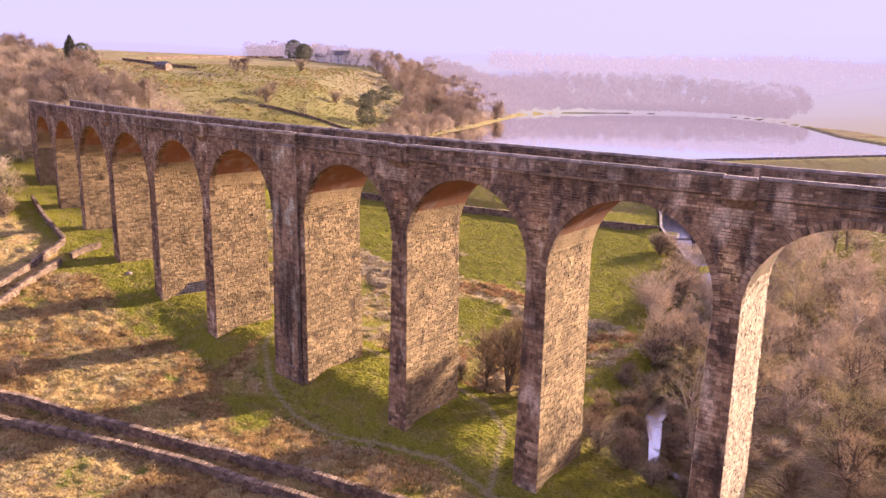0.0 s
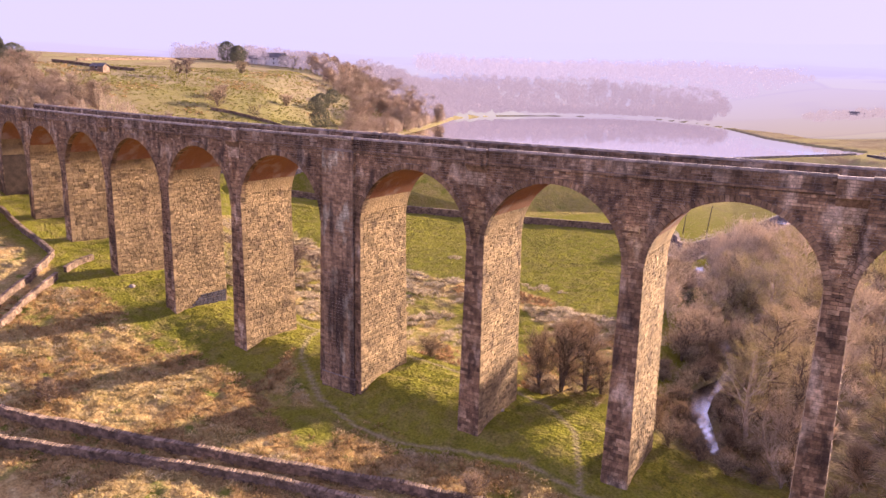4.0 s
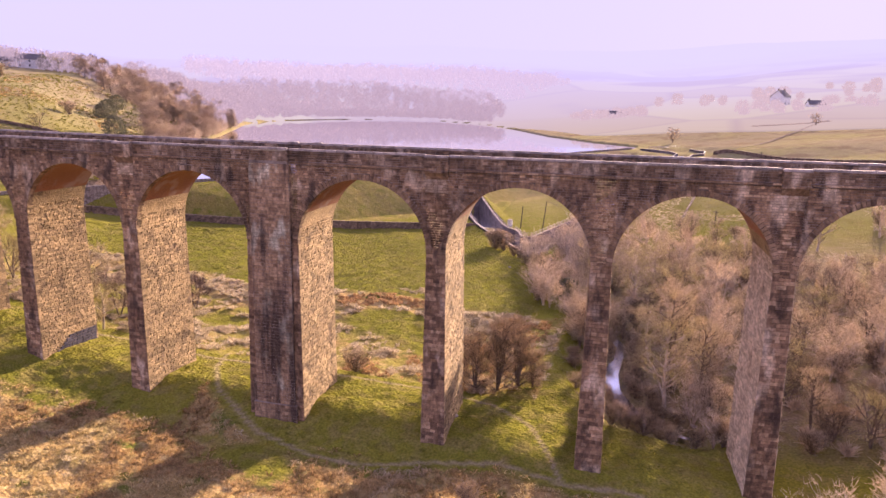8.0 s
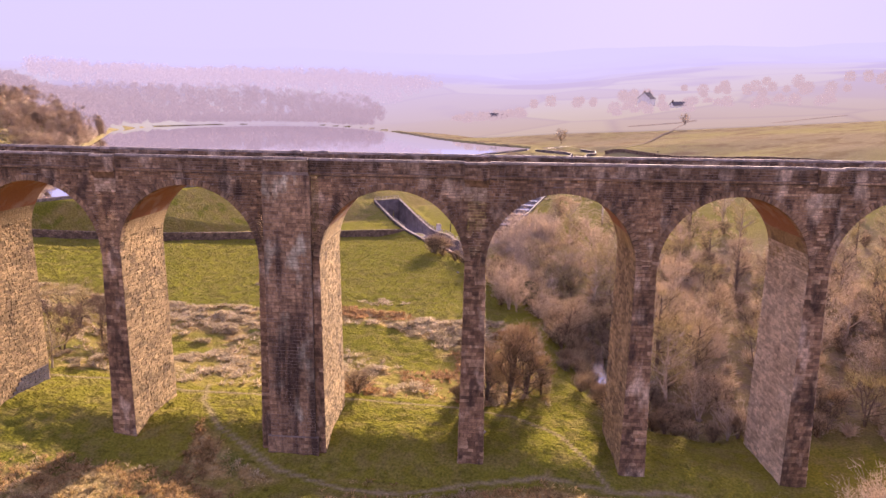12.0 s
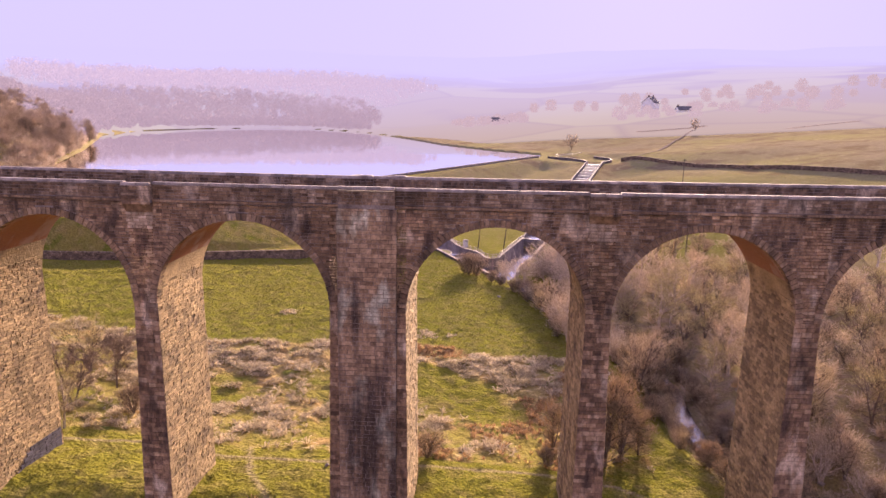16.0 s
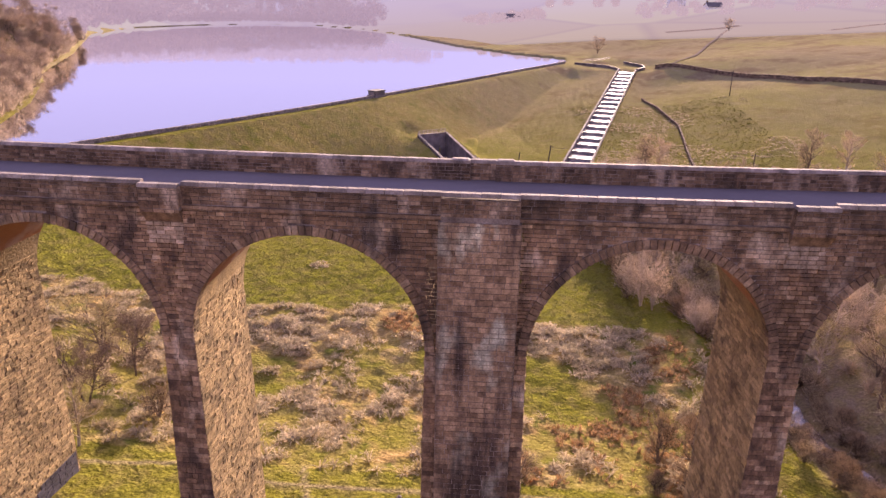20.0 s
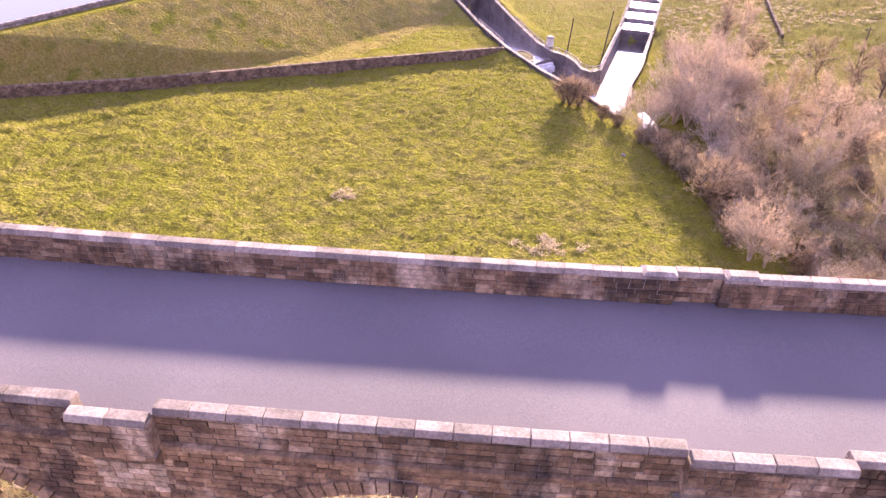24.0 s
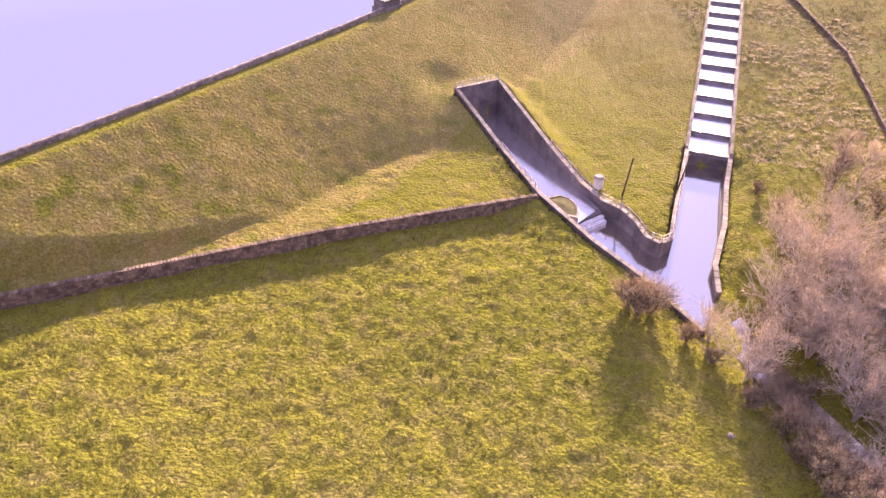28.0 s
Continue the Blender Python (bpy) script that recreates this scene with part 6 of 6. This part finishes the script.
# single trees and shrubs
for kind, x, y, size, which in (
        ("red", -49.2, 68.0, 1.4, 0), ("red", -52.0, 67.4, 1.2, 1), ("red", -47.0, 70.6, 1.4, 1), ("red", -54.5, 71.5, 0.8, 0), ("red", -45.0, 71.0, 0.8, 1), ("red", -50.5, 73.0, 0.75, 0),
        ("shrub", -68.4, 66.0, 0.75, 0), ("shrub", -55.6, 66.6, 0.5, 1),
        ("haw", -112.3, 72.5, 1.1, 1), ("haw", -111.2, 80.4, 1.05, 0), ("haw", -106.8, 84.5, 0.9, 1), ("round", -117, 84, 0.9, 1), ("tall", -108.8, 65.0, 0.6, 2), ("shrub", -104.5, 72, 0.8, 1), ("shrub", -121, 76, 1.0, 0), ("round", -126, 80, 1.0, 0), ("round", -135, 74, 1.0, 1),
        ("shrub", -67.8, 149.6, 1.2, 0), ("shrub", -66.2, 150.4, 1.05, 0), ("shrub", -68.6, 151.0, 0.9, 1),
        ("pale", -49.6, 108.6, 1.0, 0), ("holly", -46.0, 115.0, 0.75, 0), ("pale", -47.6, 163.0, 1.0, 0), ("pale", -46.0, 155.5, 1.15, 1), ("pale", -59.8, 147.4, 0.6, 1), ("pale", -42.0, 160.0, 1.0, 1), ("pale", -40.0, 168.0, 0.8, 0), ("pale", -51.8, 152.5, 1.0, 0), ("pale", -49.5, 145.5, 1.0, 1), ("pale", -47.2, 137.5, 1.0, 0), ("pale", -45.0, 130.0, 0.95, 1), ("shrub", -56.8, 138.0, 0.75, 1), ("shrub", -55.2, 134.6, 0.95, 1), ("shrub", -53.0, 132.6, 1.0, 1), ("shrub", -53.8, 129.8, 0.95, 0), ("shrub", -51.4, 128.4, 1.0, 1), ("shrub", -51.8, 125.0, 0.9, 0), ("round", -49.0, 124.5, 0.7, 2), ("shrub", -50.0, 121.0, 0.8, 1), ("pale", -56.6, 142.5, 0.95, 0), ("pale", -51.0, 147.5, 0.9, 1), ("shrub", -50.6, 141.0, 0.6, 0), ("pale", -44.0, 149.0, 1.1, 0), ("pale", -48.0, 146.0, 0.9, 1), ("pale", -47.5, 141.0, 1.0, 0), ("round", -41.0, 150.0, 1.0, 2),
        ("shrub", -62.6, 146.4, 0.6, 1), ("shrub", -60.6, 143.0, 0.5, 1), ("shrub", -58.2, 137.0, 0.55, 1), ("shrub", -55.4, 131.0, 0.6, 1), ("shrub", -53.5, 127.0, 0.8, 0), ("round", -51.5, 120.5, 0.9, 0), ("shrub", -52.6, 151.4, 0.6, 0),
        ("tall", -36.6, 178.0, 0.8, 0), ("tall", -34.0, 176.0, 0.75, 1), ("tall", -38.5, 175.0, 0.7, 0), ("shrub", -32.5, 172.0, 0.9, 0), ("shrub", -45.2, 172.6, 0.6, 0), ("shrub", -47.0, 177.5, 0.5, 1),
        ("shrub", -46.5, 43.2, 0.75, 1), ("shrub", -95.0, 26.8, 0.6, 1), ("shrub", -97.5, 27.6, 0.5, 1),
        ("pale", -16.0, 45.0, 0.8, 1), ("pale", -9.0, 44.0, 0.9, 0), ("pale", 3.0, 47.0, 1.0, 1), ("pale", -24.6, 71.5, 0.8, 1), ("pale", -22.5, 66.0, 0.6, 0), ("round", -12.5, 47.5, 0.9, 2), ("round", -7.0, 51.0, 1.0, 2), ("shrub", -4.0, 44.0, 1.1, 0), ("round", -1.0, 49.0, 1.0, 0), ("shrub", -14.0, 43.0, 0.8, 0), ("shrub", -22.5, 49.0, 0.55, 1),
        ("haw", -294, 190, 1.25, 0), ("haw", -296, 187, 1.1, 1), ("holly", -254, 233, 1.2, 0), ("holly", -249, 224, 1.0, 0), ("holly", -270, 257, 1.15, 0), ("round", -230, 174, 0.7, 1), ("holly", -225, 203, 1.35, 0), ("round", -219, 213, 0.9, 1), ("round", -214, 222, 1.0, 0), ("round", -222, 224, 1.0, 0), ("shrub", -242.7, 166.4, 1.5, 1), ("shrub", -321, 243, 1.5, 0), ("shrub", -252, 176, 1.2, 0), ("shrub", -247, 205, 1.2, 0), ("round", -410, 318, 1.3, 0), ("holly", -404, 300, 2.0, 0), ("holly", -398, 304, 1.7, 0), ("holly", -390, 296, 1.3, 0), ("holly", -379, 326, 1.2, 0), ("round", -366, 322, 1.0, 1), ("round", -160, 46.5, 1.05, 0), ("round", -164, 44.5, 1.0, 1), ("round", -168.5, 46, 1.1, 0), ("tall", -172.5, 45, 0.85, 0), ("round", -167, 40, 1.0, 2), ("tall", -178, 47, 0.8, 2), ("shrub", -156.5, 45.5, 0.9, 0), ("shrub", -158, 66, 1.0, 0),
        ("fir", -318, 124, 1.0, 0), ("holly", -311, 126, 1.5, 0), ("holly", -305, 126, 1.2, 0), ("round", -25.6, 368.0, 0.9, 0), ("round", 49, 420, 0.8, 0)):
    plant(kind, x, y, size, which=which)


def wood(kinds, poly, count, apart, sizes, seed):
    """Trees scattered in a stretch of the plan, clear of water and stone."""
    r = random.Random(seed)
    xs, ys = [p[0] for p in poly], [p[1] for p in poly]
    put = []
    for _ in range(count * 30):
        if len(put) >= count:
            break
        x, y = r.uniform(min(xs), max(xs)), r.uniform(min(ys), max(ys))
        if not inside(poly, np.array([x]), np.array([y]))[0] or any((x - a) ** 2 + (y - b) ** 2 < apart ** 2 for a, b in put):
            continue
        if along(STREAM_LINE, np.array([x]), np.array([y]))[0][0] < 3.4 or inside(LAKE_EDGE, np.array([x]), np.array([y]))[0]:
            continue
        if abs(math.hypot(x - CX, y - 52 - RAD) - RAD + 4.5) < 8.0 and -182 < x < 60:
            continue
        if math.hypot(x + 53, y - 140) < 5:
            continue
        if -44 < x < -30 and 64 < y < 84:
            continue
        put.append((x, y))
        plant(r.choice(kinds), x, y, r.uniform(*sizes))


wood(("tall", "round", "round", "shrub"), [(-46, 74), (-33, 66), (-20, 64), (30, 66), (34, 112), (10, 128), (-20, 142), (-38, 150), (-46, 128), (-40, 108)], 104, 4.8, (0.65, 1.0), 3)
wood(("tall", "round", "shrub"), [(-20, 142), (10, 128), (34, 112), (60, 120), (60, 160), (20, 176), (-20, 170), (-38, 160)], 46, 6.0, (0.6, 0.9), 23)
wood(("pale", "round", "shrub", "tall"), [(-16, 64), (-2, 44), (30, 40), (34, 70)], 30, 4.4, (0.6, 1.0), 24)
wood(("pale", "round", "shrub"), [(-52, 112), (-44, 100), (-38, 110), (-36, 150), (-44, 170), (-49, 160), (-50, 140)], 26, 3.8, (0.6, 0.9), 4)
wood(("shrub", "round"), [(-57, 128), (-50, 112), (-48, 116), (-54, 130)], 3, 2.6, (0.5, 0.8), 21)
wood(("shrub",), [(-46, 74), (-33, 66), (-20, 64), (6, 66), (6, 120), (-20, 150), (-40, 140), (-44, 110)], 16, 3.2, (0.7, 1.1), 5)
wood(("shrub", "round"), [(-215, 34), (-160, 38), (-156, 48), (-178, 50), (-215, 50)], 26, 4.0, (0.8, 1.1), 6)
wood(("shrub", "round"), [(-150, 68), (-146, 84), (-180, 92), (-200, 74)], 22, 4.5, (0.8, 1.1), 8)
wood(("far",), [(-186, 50), (-190, 88), (-200, 112), (-212, 128), (-226, 123), (-240, 123), (-262, 114), (-300, 117), (-345, 122), (-366, 118), (-366, 40), (-260, 10), (-200, 30)], 110, 6.2, (0.75, 1.1), 12)
wood(("far",), [(-190, 196), (-204, 212), (-216, 238), (-230, 262), (-257, 322), (-284, 374), (-302, 368), (-284, 310), (-258, 256), (-236, 228), (-212, 200)], 66, 4.4, (0.6, 0.95), 14)
wood(("far", "round"), [(-176, 132), (-180, 158), (-190, 186), (-200, 190), (-196, 160), (-188, 128)], 16, 3.6, (0.6, 0.9), 15)
wood(("far",), [(-238, 292), (-274, 345), (-284, 384), (-360, 430), (-402, 384), (-396, 345), (-340, 318), (-290, 285), (-262, 264)], 95, 6.5, (0.75, 1.1), 22)
# same haze-coloured glowing twigs as the far shore
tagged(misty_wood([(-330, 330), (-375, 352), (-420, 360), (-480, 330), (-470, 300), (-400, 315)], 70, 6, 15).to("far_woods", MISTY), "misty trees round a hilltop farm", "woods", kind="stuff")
# bushes crowding the stream
side_r = random.Random(33)
for p, w in walk_line(STREAM_LINE[3:], 2.8):
    if p.y > 127:
        continue
    for k in (-1, 1):
        off = side_r.uniform(1.8, 2.8) if p.y > 97 else side_r.uniform(2.0, 3.2)
        low = p.y < 100
        plant("shrub" if low else side_r.choice(("shrub", "round")), p.x + w.y * k * off, p.y - w.x * k * off, side_r.uniform(0.4, 0.65) if low else side_r.uniform(0.6, 0.8))
for x, y in ((-36.5, 66.5), (-34.2, 64.6), (-30.5, 64.0), (-27.4, 63.6), (-24.5, 64.8), (-21.5, 65.5), (-28.5, 67.5), (-37.2, 70.5), (-17.0, 65.0), (-12.0, 66.5), (-32.5, 68.0)):
    plant("shrub", x, y, side_r.uniform(0.55, 0.8))
for x, y, size in ((-33.2, 75.6, 0.6), (-35.8, 74.6, 0.6), (-31.8, 82.6, 0.65), (-36.0, 83.4, 0.6), (-37.2, 91.4, 0.75), (-32.6, 92.8, 0.7), (-38.2, 97, 0.8), (-34.4, 99.5, 0.7), (-33.4, 70.6, 0.55), (-29.2, 72.2, 0.7),
                   (-38.8, 86.2, 0.65), (-39.6, 92.0, 0.8), (-38.4, 79.0, 0.6), (-40.2, 97.2, 0.8), (-39.6, 74.0, 0.55), (-42.0, 101.0, 0.8), (-41.0, 83.0, 0.45), (-42.6, 94.0, 0.55), (-37.8, 70.0, 0.5)):
    plant("shrub", x, y, size)
# undergrowth of the woods
tagged(misty_wood([(-44, 104), (-32, 92), (-24, 72), (-8, 66), (34, 66), (40, 112), (10, 130), (-20, 146), (-40, 156), (-46, 130)], 210, 3.6, 43, (0.9, 1.9), 150, 0.3).to("underwood", TWIG_PALE), "tangled brown brambles and saplings under bare trees", "woods", kind="stuff")
tagged(misty_wood([(-184, 46), (-190, 88), (-200, 112), (-212, 127), (-226, 122), (-240, 122), (-262, 113), (-300, 116), (-345, 120), (-370, 116), (-370, 30), (-260, 6), (-200, 26)], 380, 4.2, 41, (4, 7.5), 300, 0.5).to("underwood", TWIG_FAR), "tan bare undergrowth filling the hillside wood", "woods", kind="stuff")
tagged(misty_wood([(-178, 140), (-181, 158), (-193, 188), (-215, 228), (-229, 250), (-257, 315), (-285, 372), (-293, 368), (-265, 312), (-237, 246), (-222, 224), (-200, 184), (-188, 156), (-184, 138)], 230, 2.1, 44, (3, 6), 260, 0.5).to("underwood", TWIG_FAR), "bare scrub hanging over the reservoir's near bank", "woods", kind="stuff")
tagged(misty_wood([(-245, 292), (-278, 345), (-290, 384), (-360, 430), (-400, 384), (-396, 348), (-342, 322), (-292, 290)], 160, 5.0, 42, (5, 9), 260, 0.6).to("underwood", TWIG_FAR), "brown bare undergrowth above the reservoir", "woods", kind="stuff")
for stock in PROTO.values():
    for t in stock:
        if all(t is not o for k, i in first_used for o in [PROTO[k][i]]):
            for o in (*t.children_recursive, t):
                bpy.data.objects.remove(o)

# ---- tussocks and rushes ----
def tufts(name, spots, mat, label, blades, height, width, droop, seed):
    """Grass clumps joined in one mesh."""
    r = np.random.RandomState(seed)
    n = len(spots)
    if not n:
        return
    sx, sy, sz, size = spots.T
    ang = r.uniform(0, 2 * math.pi, (n, blades))
    reach = r.uniform(0.15, 1.0, (n, blades)) * droop
    tall = r.uniform(0.6, 1.1, (n, blades)) * height * size[:, None]
    root = r.uniform(0, 0.22, (n, blades)) * size[:, None]
    cx, cy = sx[:, None] + np.cos(ang) * root, sy[:, None] + np.sin(ang) * root
    dx, dy = np.cos(ang) * reach * size[:, None], np.sin(ang) * reach * size[:, None]
    wx, wy = -np.sin(ang) * width * size[:, None], np.cos(ang) * width * size[:, None]
    z0 = np.broadcast_to(sz[:, None] - 0.06, ang.shape)
    v = np.stack([
        np.stack([cx - wx, cy - wy, z0], -1), np.stack([cx + wx, cy + wy, z0], -1),
        np.stack([cx + dx * 0.45 + wx, cy + dy * 0.45 + wy, z0 + tall * 0.75], -1), np.stack([cx + dx * 0.45 - wx, cy + dy * 0.45 - wy, z0 + tall * 0.75], -1),
        np.stack([cx + dx, cy + dy, z0 + tall * (1.0 - 0.5 * reach / max(droop, 0.01))], -1)], 2).reshape(-1, 3)
    k = np.arange(n * blades) * 5
    me = bpy.data.meshes.new(name)
    faces = [(a, a + 1, a + 2, a + 3) for a in k] + [(a + 3, a + 2, a + 4) for a in k]
    me.from_pydata(v.tolist(), [], faces)
    me.materials.append(mat)
    me.update()
    tagged(new(name, me), label, "grass", kind="stuff")


def scatter(count, x0, x1, y0, y1, seed, keep, sizes=(0.7, 1.3)):
    r = np.random.RandomState(seed)
    x, y = r.uniform(x0, x1, count), r.uniform(y0, y1, count)
    z, rush, path, wooded = land(x, y)
    sd = along(STREAM_LINE, x, y)[0]
    pool_in = inside(pool, x, y)
    ok = keep(x, y, rush, r.uniform(0, 1, count)) & (path < 0.2) & (sd > 3) & ~pool_in
    arc = np.abs(np.hypot(x - CX, y - 52 - RAD) - RAD + 4.5)
    s = np.arctan2(x - CX, 52 + RAD - y) * RAD
    for q in PIERS:
        ok &= ~((np.abs(s - q) < half_width(q, 5) + 0.5) & (arc < 5.4))
    u = np.abs((x - SPILL_A.x) * way.y - (y - SPILL_A.y) * way.x)
    ok &= ~((u < 4) & (y > 180))
    return np.stack([x, y, z, r.uniform(*sizes, count)], -1)[ok]


tufts("rush_clumps", scatter(17000, -125, -14, 18, 55, 1, lambda x, y, rush, q: (rush > q * 1.1) & (vnoise(x / 6, y / 6, 3) < 0.62)), RUSH, "tawny dead rushes in the foreground", 12, 0.42, 0.035, 0.75, 1)
tufts("bleached_tussocks", scatter(10000, -125, -14, 18, 55, 2, lambda x, y, rush, q: (rush > q * 1.1) & (vnoise(x / 6, y / 6, 3) > 0.55)), GOLD_RUSH, "golden tussock grass in the foreground", 12, 0.36, 0.035, 0.7, 2)
tufts("bleached_tussocks", scatter(25000, -150, -44, 64, 106, 3, lambda x, y, rush, q: (rush > 0.2 + 0.8 * q) & (vnoise(x / 7, y / 7, 8) > 0.38 * smooth01(x, -84, -70)) & (vnoise(x / 1.9, y / 1.9, 12) > 0.49) & (along(BRACKEN, x, y)[0] > 3.4), (0.7, 1.8)), PALE_RUSH, "bleached tussock grass below the green field", 16, 0.38, 0.034, 0.8, 3)
tufts("bleached_tussocks", scatter(9000, -104, -62, 104, 122, 14, lambda x, y, rush, q: (np.hypot(x + 98.8, y - 117) < 2.4 * q) & (q < 0.8) | (np.hypot((x + 72) / 7, (y - 109) / 3.4) < 0.3 + q) & (q < 0.55) & (vnoise(x / 1.6, y / 1.6, 21) > 0.62)), PALE_RUSH, "scattered bleached clumps at the field's edge", 14, 0.3, 0.04, 0.6, 14)
tufts("bracken", scatter(15000, -150, -46, 64, 109, 4, lambda x, y, rush, q: ((rush > 0.2 + 0.6 * q) & (vnoise(x / 7, y / 7, 8) < 0.45 * smooth01(x, -76, -58))) | (along(BRACKEN, x, y)[0] + 2.5 * vnoise(x / 2.5, y / 2.5, 6) < 3.7)), RED_RUSH, "russet dead bracken in rough grass", 12, 0.5, 0.04, 0.6, 4)
tufts("grass_tufts", scatter(62000, -150, -38, 64, 172, 5, lambda x, y, rush, q: (rush < 0.3) & (q < 0.72) & (along(FIELD_WALL, x, y)[1] > 0)), TUFT, "coarse green tussocks of a grazed field", 7, 0.10, 0.034, 0.30, 5)
tufts("grass_tufts", scatter(9000, -135, -24, 34, 64, 6, lambda x, y, rush, q: (rush < 0.4) & (q < 0.6)), TUFT, "short green grass round the piers", 8, 0.16, 0.035, 0.4, 6)
tufts("rough_grass", scatter(14000, -48, 0, 150, 250, 7, lambda x, y, rush, q: q < 0.4 + 0.5 * vnoise(x / 6, y / 6, 4)), TUFT, "rough rushy grass beside the spillway", 8, 0.18, 0.04, 0.45, 7)
tufts("bleached_tussocks", scatter(9000, -46, 5, 140, 250, 8, lambda x, y, rush, q: (vnoise(x / 9, y / 9, 5) > 0.62) | (np.hypot((x + 32) / 6, (y - 207) / 7) < 1) | (np.hypot((x + 30) / 9, (y - 174) / 6) < 1)), PALE_RUSH, "bleached rushes beside the spillway", 10, 0.28, 0.04, 0.6, 8)
tufts("hill_tussocks", scatter(16000, -345, -196, 122, 300, 16, lambda x, y, rush, q: (q < 0.25 + 0.7 * vnoise(x / 14, y / 14, 19)) & ~inside(LAKE_EDGE, x, y), (1.4, 3.2)), TUSSOCK, "rough tussocks on the hillside pasture", 6, 0.16, 0.06, 0.35, 16)
tufts("hill_scrub", scatter(5000, -345, -200, 130, 300, 17, lambda x, y, rush, q: (vnoise(x / 17, y / 17, 29) > 0.66) & ~inside(LAKE_EDGE, x, y), (1.4, 3.4)), RUSH, "brown scrub and dead bracken on the hillside", 7, 0.22, 0.06, 0.4, 17)
tufts("dam_grass", scatter(9000, -165, -56, 140, 235, 9, lambda x, y, rush, q: (along(FIELD_WALL, x, y)[1] < 0) & (along(CREST, x, y)[1] > 0) & (along(CREST, x, y)[0] > 3) & (q < 0.8)), DAM_GRASS, "short grass on the dam, lightened against its shade", 7, 0.12, 0.03, 0.35, 9)
tufts("tussocks", scatter(26000, -150, -50, 100, 172, 10, lambda x, y, rush, q: (rush < 0.3) & (q < 0.35 + 0.45 * vnoise(x / 3, y / 3, 15)) & (along(FIELD_WALL, x, y)[1] > 0)), TUSSOCK, "pale-tipped tussocks in the grazed field", 9, 0.17, 0.045, 0.32, 10)
